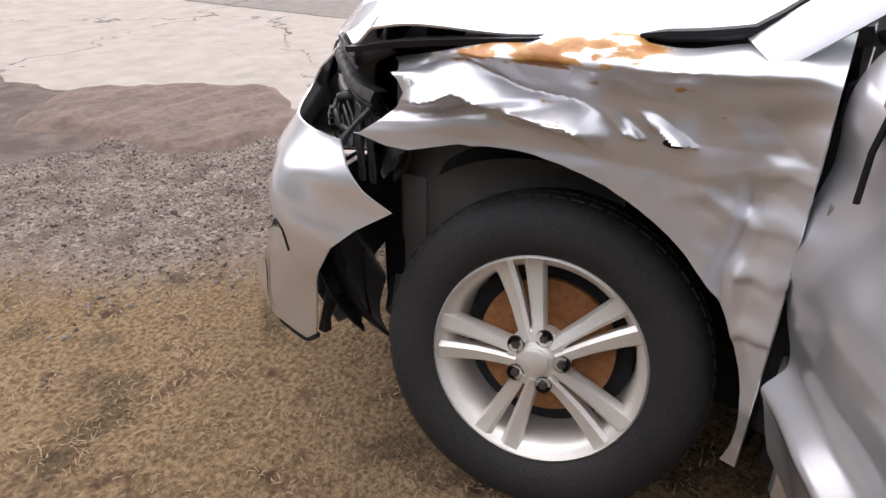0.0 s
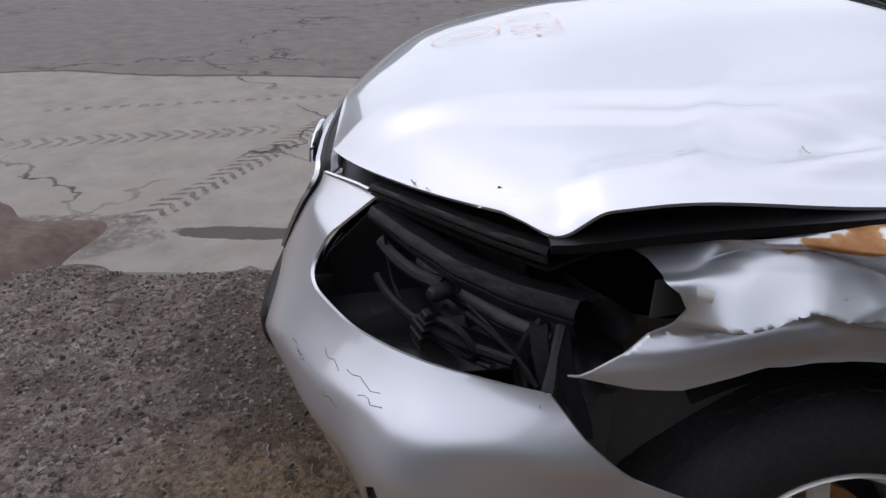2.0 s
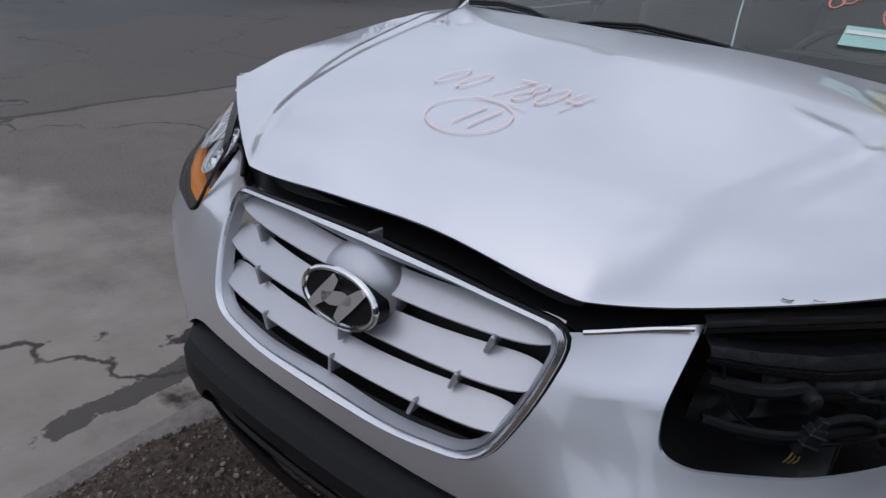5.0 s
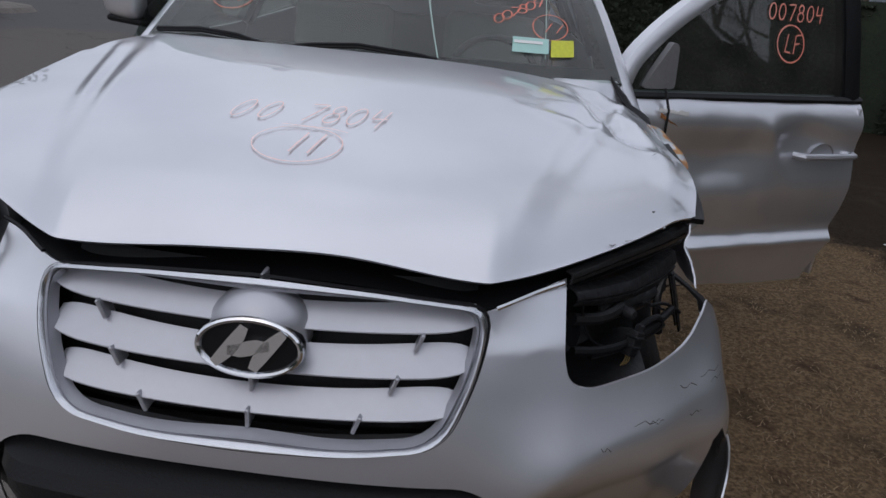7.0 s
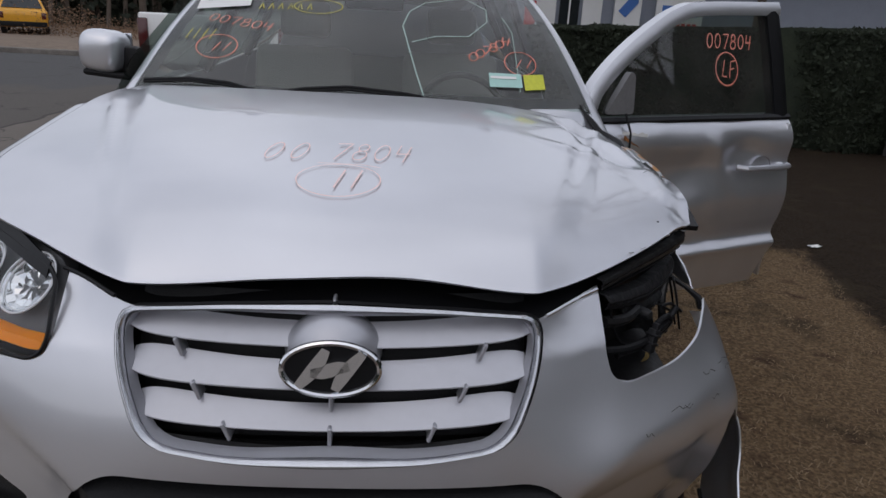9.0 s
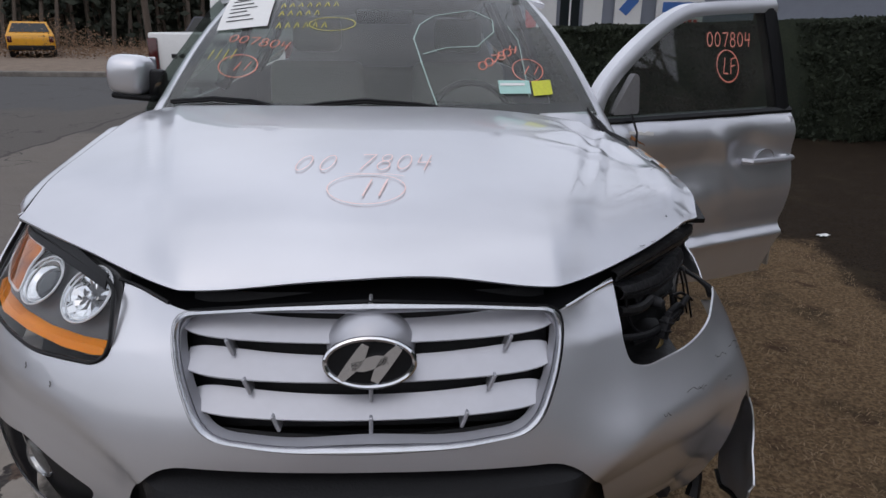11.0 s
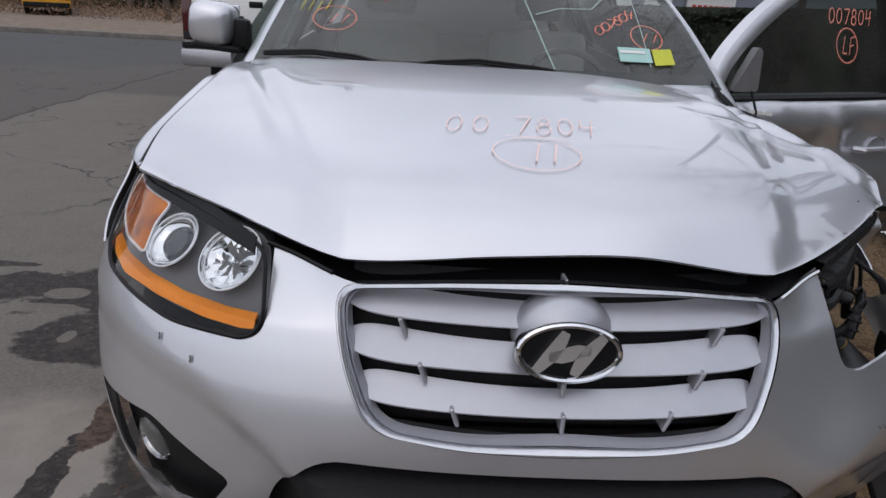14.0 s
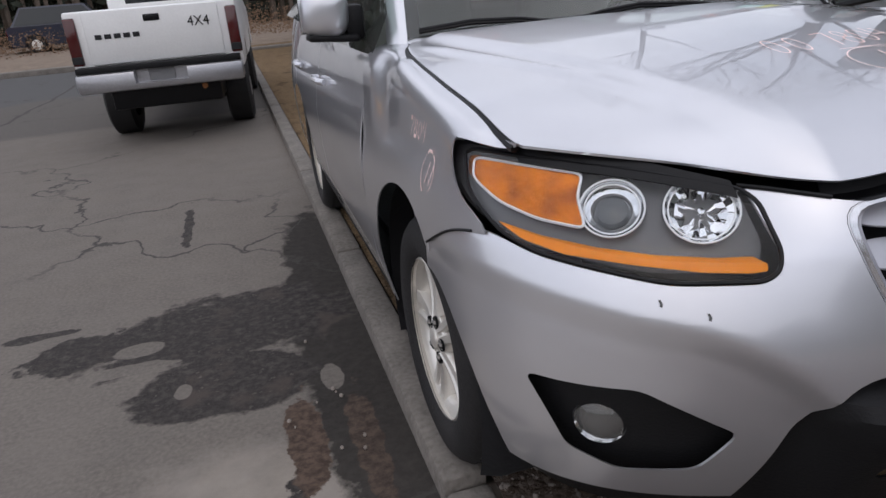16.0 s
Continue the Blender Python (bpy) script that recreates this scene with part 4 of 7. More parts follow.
us = [i / 90 for i in range(-104, 113)]
bumper = carve(grid(bumper_skin, us, steps(0, 1, 56), 0.0045), prism(GRILLE, "y", -0.5, 0.4), lamp_cut(-1), lamp_cut(1), prism(INTAKE, "y", -0.5, 0.4), prism(rounded(VENT, 0.02), "y", -0.2, 0.9), prism(TORN, "y", -0.2, 0.9), disc_cutter(0.67, 0.30, 0.29, 0.40, -1.3, -0.55), prism([(0.70, 0.1), (0.70, 0.80), (1.2, 0.80), (1.2, 0.1)], "x", -1.3, -0.55), prism([(0.458, 0.90), (0.465, 0.818), (0.515, 0.772), (0.575, 0.730), (0.644, 0.702), (0.555, 0.645), (0.485, 0.585), (0.43, 0.50), (0.40, 0.42), (0.375, 0.33), (0.36, 0.235), (0.36, 0.1), (1.2, 0.1), (1.2, 1.2), (0.46, 1.2)], "x", 0.60, 1.3))
bumper = part("front_bumper", bumper, M_PAINT, car, "scuffed silver bumper torn loose at one end")

# Black lower bumper with the air intake.
def lower(u, t):
    z = 0.20 + t * 0.49
    p = skin(u, z, -0.035)
    p.y -= 0.075 * smoothstep((0.50 - abs(p.x)) / 0.12) * smoothstep((0.655 - z) / 0.05)
    p.y += 0.04 * smoothstep((z - 0.60) / 0.06)
    return p


low = part("lower_bumper", carve(grid(lower, steps(-0.86, 0.86, 90), steps(0, 1, 20), 0.006), prism(rounded([(-0.30, 0.56), (0.30, 0.56), (0.36, 0.44), (-0.36, 0.44)], 0.03), "y", -0.4, 0.4)), M_BLACK, car)
for k in range(3):
    z = 0.465 + 0.035 * k
    part("intake_bar", tube([skin_at(x, z, -0.045) + Vector((0, -0.06, 0)) for x in steps(-0.35, 0.35, 12)], 0.008, 6), M_BLACK, low)

# Fog lamp on the passenger side.
fx, fz = -0.772, 0.523
fp = skin_at(fx, fz)
part("fog_lamp_bezel", grid(lambda u, v: skin_at(-0.60 - 0.285 * u, 0.43 + 0.20 * v, -0.02 - 0.02 * (1 - abs(2 * u - 1))), steps(0, 1, 14), steps(0, 1, 10), 0.004), M_BLACK, bumper)
aim = Matrix.Translation(fp + Vector((0.016, 0.030, 0))) @ Matrix.Rotation(radians(-38), 4, "Z")
part("fog_reflector", moved(lathe([(0.001, 0.022), (0.022, 0.018), (0.042, 0.0), (0.050, -0.012), (0.053, -0.008), (0.053, 0.04)], 32, "y"), aim), M_REFL, bumper)
part("fog_lens", moved(lathe([(0.001, -0.030), (0.022, -0.027), (0.040, -0.019), (0.050, -0.006)], 32, "y"), aim), M_FOG, bumper)

# Dark trim strip along the bonnet gap and thin chrome strips beside the grille.
for s in (-1, 1):
    def strip_pt(x):
        z = (0.922 if s > 0 else 0.939) + (x - 0.385) * (0.140 if s > 0 else 0.150)
        p = skin_at(s * x, z, 0.002)
        if s > 0:
            p.y += 0.070 * smoothstep((x - 0.30) / 0.5)
        return p
    part("bumper_strip", tube([strip_pt(x) for x in steps(0.392, 0.515, 8)], 0.0042, 6), M_CHROME if s > 0 else M_BLACK, bumper)

# Grille: chrome surround, three broad slats, ribs and badge.
grille = part("grille", grid(lambda u, v: skin_at(0.36 * u, 0.70 + 0.245 * v, -0.075), steps(-1, 1, 30), steps(0, 1, 10), 0.004), M_BLACK, car, "silver slatted grille with chrome surround")


def grow(outline, d):
    c = Vector((0, 0.82))
    return [c + (p - c) * (1 + d / max(0.05, (p - c).length)) for p in outline]


def surround(d0, d1, out0, out1, back):
    bm = bmesh.new()
    a = [bm.verts.new(skin_at(p.x, p.y, out0)) for p in grow(GRILLE, d0)]
    m = [bm.verts.new(skin_at(p.x, p.y, max(out0, out1) + 0.006)) for p in grow(GRILLE, (d0 + d1) / 2)]
    b = [bm.verts.new(skin_at(p.x, p.y, out1)) for p in grow(GRILLE, d1)]
    c = [bm.verts.new(skin_at(p.x, p.y, back)) for p in grow(GRILLE, d1 - 0.003)]
    n = len(a)
    for i in range(n):
        j = (i + 1) % n
        for q, w in ((a, m), (m, b), (b, c)):
            bm.faces.new((q[i], q[j], w[j], w[i]))
    return bm


part("surround_gap", surround(0.0065, 0.0015, -0.006, -0.005, -0.02), M_SEAL, grille, angle=60)
part("chrome_surround", surround(0.001, -0.010, 0.001, 0.002, -0.02), M_SATIN, grille, angle=60)
part("inner_surround", surround(-0.0125, -0.020, -0.006, -0.014, -0.022), M_SLAT, grille, angle=60)


def grille_half(z):
    return lerp_table(z, [(0.69, 0.26), (0.715, 0.325), (0.83, 0.372), (0.93, 0.383)]) - 0.020


def slat(zc, hh, tilt):
    """A broad slat, its upper edge leaning back, rounded at the ends."""
    def at(u, v):
        bow = -0.016 * (1 - u * u)
        w = grille_half(zc + 0.01)
        tall = 0.80 + 0.28 * u * u - 0.5 * abs(u) ** 14
        z = zc + bow + (v - 0.5) * 2 * hh * tall
        p = skin_at(w * u * (1 - 0.02 * abs(v - 0.5)), z, -0.022)
        p.y += tilt * (v - 0.5) * 2 + 0.016 * max(0.0, (0.14 - v) / 0.14) ** 2
        return p
    return grid(at, steps(-1, 1, 48), [0.0, 0.04, 0.09, 0.14, 0.35, 0.6, 0.85, 1.0], 0.006)


for zc, hh in ((0.907, 0.0235), (0.841, 0.0258), (0.774, 0.0245)):
    part("slat", slat(zc, hh, 0.014), M_SLAT, grille)
part("slat", slat(0.714, 0.010, 0.01), M_BLACK, grille)
for x, z, lean in ((-0.27, 0.868, 0.35), (-0.235, 0.802, 0.35), (-0.18, 0.738, 0.35), (0.27, 0.868, -0.35), (0.235, 0.802, -0.35), (0.18, 0.738, -0.35), (0.0, 0.733, 0), (0.0, 0.79, 0), (0.0, 0.938, 0)):
    p = skin_at(x, z, -0.014)
    rib = box(-0.0035, 0.0035, -0.004, 0.03, -0.018, 0.018, 0.002, 1)
    part("rib", moved(rib, Matrix.Translation(p) @ Matrix.Rotation(-lean, 4, "Y")), M_SLAT, grille)

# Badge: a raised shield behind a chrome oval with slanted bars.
bp0 = skin_at(0, 0.862, 0)
dome = bmesh.new()
bmesh.ops.create_uvsphere(dome, u_segments=28, v_segments=16, radius=1)
moved(dome, Matrix.Translation(bp0 + Vector((0, 0.045, 0.002))) @ Matrix.Diagonal((0.088, 0.062, 0.072, 1)))
part("badge_boss", dome, M_SLAT, grille)
face = Matrix.Translation(bp0 + Vector((0, -0.018, -0.006))) @ Matrix.Rotation(radians(-12), 4, "X")
badge = part("badge", moved(prism([(0.084 * math.cos(a), 0.046 * math.sin(a)) for a in steps(0, 2 * math.pi, 39)[:-1]], "y", -0.004, 0.03), face), M_SEAL, grille, "black oval badge with chrome rim")
part("badge_rim", moved(tube([(0.084 * math.cos(a), -0.005, 0.046 * math.sin(a)) for a in steps(0, 2 * math.pi, 48)[:-1]], 0.0058, 8, True), face), M_CHROME, badge)


def curved_bar(pts, half):
    """A flat bar along a bent line, pointed at its ends."""
    left, right = [], []
    for i, p in enumerate(pts):
        q, r = Vector(pts[max(0, i - 1)]), Vector(pts[min(len(pts) - 1, i + 1)])
        d = (r - q).normalized()
        w = half * (0.35 + 0.65 * math.sin(math.pi * (0.12 + 0.76 * i / (len(pts) - 1))))
        left.append(Vector(p) + Vector((-d.y, d.x)) * w)
        right.append(Vector(p) - Vector((-d.y, d.x)) * w)
    return prism(left + right[::-1], "y", -0.012, -0.002)


for turn in (1, -1):
    # Each upright leans over and bows towards the other.
    line = [(turn * (-0.056 + 0.048 * t + 0.005 * math.sin(t * math.pi)), turn * (-0.030 + 0.066 * t)) for t in steps(0, 1, 10)]
    part("badge_bar", moved(curved_bar(line, 0.0122), face), M_CHROME, badge)
part("badge_bar", moved(curved_bar([(-0.034, -0.006), (-0.014, -0.005), (0.0, 0.0), (0.014, 0.005), (0.034, 0.006)], 0.0125), face), M_CHROME, badge)


# Bonnet.
def hood_grid(u, v):
    """u -1..1 across, v 0 at the front edge to 1 at the windscreen."""
    x = u * 0.80
    for _ in range(14):
        yf, yr = hood_front(x if x else u), hood_rear(abs(x))
        y = yf + (yr - yf) * (v ** 1.25)
        x = u * max(0.0, min(hood_edge(max(y, 0.40 if u > 0 else 0.35), u) if abs(u) > 0.9 else hood_edge(max(y, 0.46), u), 0.9))
    return hood_pt(x, y)


bonnet = part("bonnet", grid(hood_grid, [math.copysign(abs(t) ** 0.9, t) for t in steps(-1, 1, 150)], steps(0, 1, 120), 0.005), M_PAINT, car, "silver bonnet crumpled on the driver's side", angle=50)
# Black gap between bonnet and front, and the dark rails below the bonnet's sides.
def slam(u, v):
    x = 0.80 * u
    y = hood_front(x) + 0.012 + 0.10 * v
    top = hood_z(x, hood_front(x)) - 0.006
    return Vector((x, y, top - 0.05 * (1 - v) + 0.0))


part("front_panel", grid(slam, steps(-1, 1, 60), steps(0, 1, 4), 0.006), M_SEAL, car)
part("bonnet_seal", tube([(-hood_edge(y, -1) - 0.002, y, hood_z(-hood_edge(y, -1), y) - 0.012) for y in steps(0.43, 1.30, 30)], 0.010, 6), M_SEAL, car)
part("bonnet_seal", grid(lambda u, v: (hood_edge(0.46 + 0.46 * u) - 0.03 + 0.05 * v, 0.46 + 0.46 * u, hood_z(hood_edge(0.46 + 0.46 * u), 0.46 + 0.46 * u) - 0.004), steps(0, 1, 16), steps(0, 1, 3), 0.012), M_SEAL, car)
part("bonnet_seal", tube([(hood_edge(y) + 0.004, y, hood_z(hood_edge(y), y) + 0.002) for y in steps(1.08, 1.25, 11)] + [(0.793, 1.285, 1.128), (0.772, 1.312, 1.152), (0.758, 1.324, 1.172), (0.752, 1.330, 1.186)], [0.003, 0.006, 0.009] + [0.011] * 10 + [0.008, 0.005, 0.003], 6), M_SEAL, car)

# Wings.
def wing(s):
    def at(a, v):
        y0 = wing_start(v, s)
        y = y0 + ((1.46 if s < 0 else 1.385) - y0) * a
        p = wing_section(y, s, v)
        if s > 0:
            p.x += wing_damage(p)
            p.z += 0.012 * noise.noise(p * 9) * smoothstep((y - 0.6) / 0.2)
        return p
    n = 170 if s > 0 else 60
    return carve(grid(at, steps(0, 1, n), steps(0, 1, 150 if s > 0 else 50), 0.004), disc_cutter(ARCH_Y, ARCH_Z, ARCH_R, ARCH_R, -1.5, -0.4) if s < 0 else disc_cutter(0.86, 0.40, 0.51, 0.452, 0.4, 1.5), prism([(0.2, 0.0), (0.2, 0.829), (0.512, 0.829), (0.58, 0.818), (0.64, 0.818), (0.75, 0.846), (0.80, 0.845), (0.80, 0.0)], "x", 0.4, 1.5) if s > 0 else prism([(0.3, 0.0), (0.3, 0.885), (0.50, 0.852), (0.66, 0.775), (0.66, 0.0)], "x", -1.5, -0.4), *([prism([(0.2, 1.008), (0.474, 1.008), (0.53, 0.996), (0.585, 0.981), (0.615, 0.960), (0.628, 0.936), (0.610, 0.906), (0.568, 0.871), (0.508, 0.831), (0.2, 0.79)], "x", 0.4, 1.5)] if s > 0 else []))


wing_p = part("front_wing", wing(-1), M_PAINT, car, "clean silver wing")
wing_d = part("front_wing", wing(1), M_RUSTY, car, "crushed silver wing with rusty scrapes", angle=60)
# Arch liners and the dark engine bay behind the front.
for s in (-1, 1):
    lin = bmesh.new()
    prev = None
    for k in range(25):
        t = radians(-25 + (230 if s < 0 else 150) * k / 24)
        cur = [lin.verts.new((s * (x if s < 0 else x - 0.09), 0.94 + r * math.cos(t), 0.38 + r * math.sin(t))) for x, r in ((0.91, 0.452), (0.86, 0.47), (0.60, 0.47))]
        if prev:
            for i in range(2):
                lin.faces.new((prev[i], prev[i + 1], cur[i + 1], cur[i]))
        prev = cur
    part("arch_liner", lin, M_DARK if s < 0 else M_SEAL, car)
part("engine_bay", box(-0.60, 0.60, 0.36, 1.42, 0.22, 0.90, 0.02), M_DARK, car)
part("floor_pan", box(-0.82, 0.82, 1.42, 4.45, 0.26, 0.40, 0.03), M_DARK, car)


# Wheels.
def wheel(place, s, label, full=True):
    """Five split alloy spokes, tyre, nuts and rusty brake disc; s: the side it faces."""
    w = part("wheel", lathe([(0.236, 0.0), (0.243, -0.006), (0.243, -0.018), (0.228, -0.026), (0.214, -0.035), (0.205, -0.10), (0.205, -0.20), (0.235, -0.215)], 64), M_ALLOY, car, label, place, angle=50)
    tp = [(0.240, -0.006), (0.252, 0.006), (0.275, 0.014), (0.305, 0.016), (0.335, 0.008), (0.352, -0.006), (0.362, -0.022), (0.369, -0.05), (0.371, -0.11), (0.369, -0.17), (0.355, -0.205), (0.30, -0.225), (0.24, -0.215)]
    tyre = part("tyre", lathe(tp, 72), M_RUBBER, w)
    lugs = bmesh.new()
    for k in range(60):
        a = 2 * math.pi * k / 60
        for x0, x1, off, top in ((-0.050, -0.028, 0, 0.3675), (-0.10, -0.06, 0.05, 0.3714), (-0.16, -0.112, 0.02, 0.3714), (-0.20, -0.17, 0.06, 0.3675)):
            bq = box(x0, x1, -0.0135, 0.0135, 0.355, top, 0.0008, 1)
            bmesh.ops.transform(bq, matrix=Matrix.Rotation(a + off, 4, "X"), verts=bq.verts[:])
            me = bpy.data.meshes.new("t")
            bq.to_mesh(me)
            bq.free()
            lugs.from_mesh(me)
            bpy.data.meshes.remove(me)
    tagged(part("tread", lugs, M_RUBBER, w), kind="stuff")
    spoke_me = None
    for k in range(5):
        for b in (-1, 1):
            sp = bmesh.new()
            rows = []
            for i in range(9):
                t = i / 8
                r = 0.045 + t * 0.187
                half = 0.0150 + 0.0100 * t ** 1.6
                mid = b * (half + 0.0006 + 0.0125 * t)
                top = -0.010 - 0.020 * (1 - t) * t * 2 + 0.004 * (1 - t) - 0.006 * t
                rows.append([sp.verts.new((xx, mid + hh, r)) for xx, hh in ((top - 0.045, -half * b * 0.8), (top - 0.008, -half * b), (top, -half * b * 0.55), (top - 0.004, half * b * 0.7), (top - 0.016, half * b), (top - 0.045, half * b * 0.8))])
            for a2, b2 in zip(rows, rows[1:]):
                for i in range(6):
                    sp.faces.new((a2[i], a2[(i + 1) % 6], b2[(i + 1) % 6], b2[i]))
            sp.faces.new(rows[0])
            sp.faces.new(rows[-1])
            part("spoke", moved(sp, Matrix.Rotation(radians(18 - 72 * k), 4, "X")), M_ALLOY, w, angle=40)
    part("hub", lathe([(0.001, 0.004), (0.022, 0.003), (0.030, 0.0), (0.031, -0.006), (0.044, -0.012), (0.066, -0.015), (0.072, -0.024), (0.072, -0.06), (0.001, -0.06)], 40), M_ALLOY, w)
    for k in range(5):
        a = radians(6 + 72 * k)
        part("lug_nut", moved(lathe([(0.001, 0.006), (0.008, 0.005), (0.0105, 0.001), (0.0105, -0.02)], 6), Matrix.Translation((-0.006, 0.0572 * math.cos(a), 0.0572 * math.sin(a)))), M_NUT, w)
        part("nut_well", moved(lathe([(0.0185, -0.006), (0.0195, -0.0135), (0.001, -0.0135)], 16), Matrix.Translation((0, 0.0572 * math.cos(a), 0.0572 * math.sin(a)))), M_SEAL, w)
    part("brake_disc", lathe([(0.001, -0.075), (0.075, -0.075), (0.080, -0.105), (0.16, -0.105), (0.16, -0.125), (0.001, -0.125)], 48), M_RUST, w)
    part("brake_shield", lathe([(0.001, -0.135), (0.20, -0.135), (0.20, -0.14)], 40), M_DARK, w)
    return w


tyre_label = "five-spoke alloy wheel with a black tyre"
wheel(Matrix.Translation((0.868, 0.955, 0.385)) @ Matrix.Rotation(radians(8.5), 4, "Z") @ Matrix.Rotation(radians(-13), 4, "Y"), 1, "five-spoke alloy wheel leaning inwards, with a black tyre")
for y in (0.925, 3.625):
    wheel(pose(-0.90, y, 0.37, 0, 0, 180), -1, tyre_label)
wheel(pose(0.88, 3.625, 0.37), 1, tyre_label)


# Passenger-side headlamp.
LAMP = [(-0.51, 0.945), (-0.505, 0.868), (-0.515, 0.842), (-0.54, 0.828), (-0.682, 0.828), (-0.766, 0.843), (-0.85, 0.860), (-0.884, 0.880), (-0.898, 0.925), (-0.876, 0.992), (-0.862, 1.002), (-0.80, 1.003), (-0.646, 0.984), (-0.53, 0.962)]


def lamp_pt(x, z, out=0.0):
    """A point of the lamp's face; it sweeps back round the corner."""
    ax = min(abs(x), 0.92)
    low, top = skin_at(-ax, 0.825).y, hood_front(-ax) + 0.01
    t = (z - 0.825) / 0.17
    y = low + (top - low) * t - 0.018 * math.sin(max(0, min(1, t)) * math.pi)
    wrap = smoothstep((ax - 0.76) / 0.10)
    y += (min(skin_at(-ax, z).y, 0.60) - y) * wrap
    return Vector((x, y - out, z))


def patch(outline, out, depth, n=14):
    """A filled sheet of the lamp's face within an outline, as a fan of rings."""
    c = sum((Vector(p) for p in outline), Vector((0, 0))) / len(outline)
    bm = bmesh.new()
    rings = [[bm.verts.new(lamp_pt(*(c + (Vector(p) - c) * (k / n)), out)) for p in outline] for k in range(1, n + 1)]
    m = bm.verts.new(lamp_pt(*c, out))
    q = len(outline)
    for i in range(q):
        bm.faces.new((m, rings[0][i], rings[0][(i + 1) % q]))
    for a, b in zip(rings, rings[1:]):
        for i in range(q):
            bm.faces.new((a[i], a[(i + 1) % q], b[(i + 1) % q], b[i]))
    if depth:
        rim = [bm.verts.new(lamp_pt(*p, out - depth)) for p in outline]
        for i in range(q):
            bm.faces.new((rings[-1][i], rings[-1][(i + 1) % q], rim[(i + 1) % q], rim[i]))
    return bm


lamp_line = rounded(LAMP, 0.03, 4)
lamp_c = sum((Vector(p) for p in lamp_line), Vector((0, 0))) / len(lamp_line)
lamp = part("headlamp", patch(lamp_line, -0.045, 0.06), M_LAMPIN, car, "clear headlamp with amber turn signal")
part("lamp_lens", patch(lamp_line, 0.004, 0.0), M_LENS, lamp).visible_shadow = False
part("lamp_frame", tube([lamp_pt(p[0], p[1], 0.002) for p in lamp_line], 0.0042, 6, True), M_SEAL, lamp)


def lamp_top(x):
    """Height of the lamp's upper edge at x."""
    hits = [p[1] + (q[1] - p[1]) * (x - p[0]) / (q[0] - p[0]) for p, q in zip(lamp_line, lamp_line[1:] + lamp_line[:1]) if (p[0] - x) * (q[0] - x) <= 0 and p[0] != q[0]]
    return max(hits)


part("lamp_top_seal", grid(lambda u, v: lamp_pt(-0.535 - 0.282 * u, lamp_top(-0.535 - 0.282 * u) - 0.014 + 0.004 * u + (0.024 + 0.014 * u) * (1 - v), 0.009 - 0.003 * v), steps(0, 1, 24), steps(0, 1, 3), 0.004), M_SEAL, lamp)


def wing_at(y, z, s):
    """The point of the wing's side at length y and height z."""
    lo, hi = 0.2, 0.9
    for _ in range(24):
        mid = (lo + hi) / 2
        lo, hi = (mid, hi) if wing_section(y, s, mid).z > z else (lo, mid)
    return wing_section(y, s, lo)


part("panel_seam", tube([wing_at(0.44 + 0.22 * t, lerp_table(0.44 + 0.22 * t, [(0.30, 0.885), (0.50, 0.852), (0.66, 0.775)]), -1) + Vector((-0.001, 0, 0)) for t in steps(0, 1, 12)], 0.0032, 6), M_SEAL, car)
amber_line = rounded([(-0.522, 0.851), (-0.524, 0.838), (-0.55, 0.836), (-0.618, 0.839), (-0.718, 0.849), (-0.806, 0.858), (-0.854, 0.871), (-0.872, 0.886), (-0.822, 0.876), (-0.75, 0.865), (-0.67, 0.856), (-0.58, 0.851)], 0.005, 3)
part("amber_strip", patch(amber_line, -0.012, 0.03, 4), M_AMBER, lamp)
turn_line = rounded([(-0.765, 0.900), (-0.826, 0.907), (-0.864, 0.922), (-0.882, 0.950), (-0.866, 0.987), (-0.80, 0.987), (-0.732, 0.978), (-0.757, 0.945)], 0.012, 4)
part("turn_signal", patch(turn_line, -0.010, 0.03, 6), M_AMBERDK, lamp)
part("turn_rim", tube([lamp_pt(p[0], p[1], -0.008) for p in turn_line], 0.003, 6, True), M_WHITERING, lamp)
def facet_bowl(r):
    """A reflector of many flat facets."""
    bm4 = bmesh.new()
    rows5 = []
    for i3, (q, d3) in enumerate(((1.0, 0.001), (0.90, 0.010), (0.70, 0.016), (0.45, 0.020), (0.2, 0.023))):
        rows5.append([bm4.verts.new((r * q * math.cos(a3), d3 + (0.0 if i3 == 0 else 0.005) * math.sin(i3 * 2.1 + k3 * 2.4), r * q * math.sin(a3))) for k3, a3 in enumerate(steps(0, 2 * math.pi, 23)[:-1])])
    for a4, b4 in zip(rows5, rows5[1:]):
        for k3 in range(23):
            bm4.faces.new((a4[k3], a4[(k3 + 1) % 23], b4[(k3 + 1) % 23], b4[k3]))
    bm4.faces.new(rows5[-1])
    return bm4


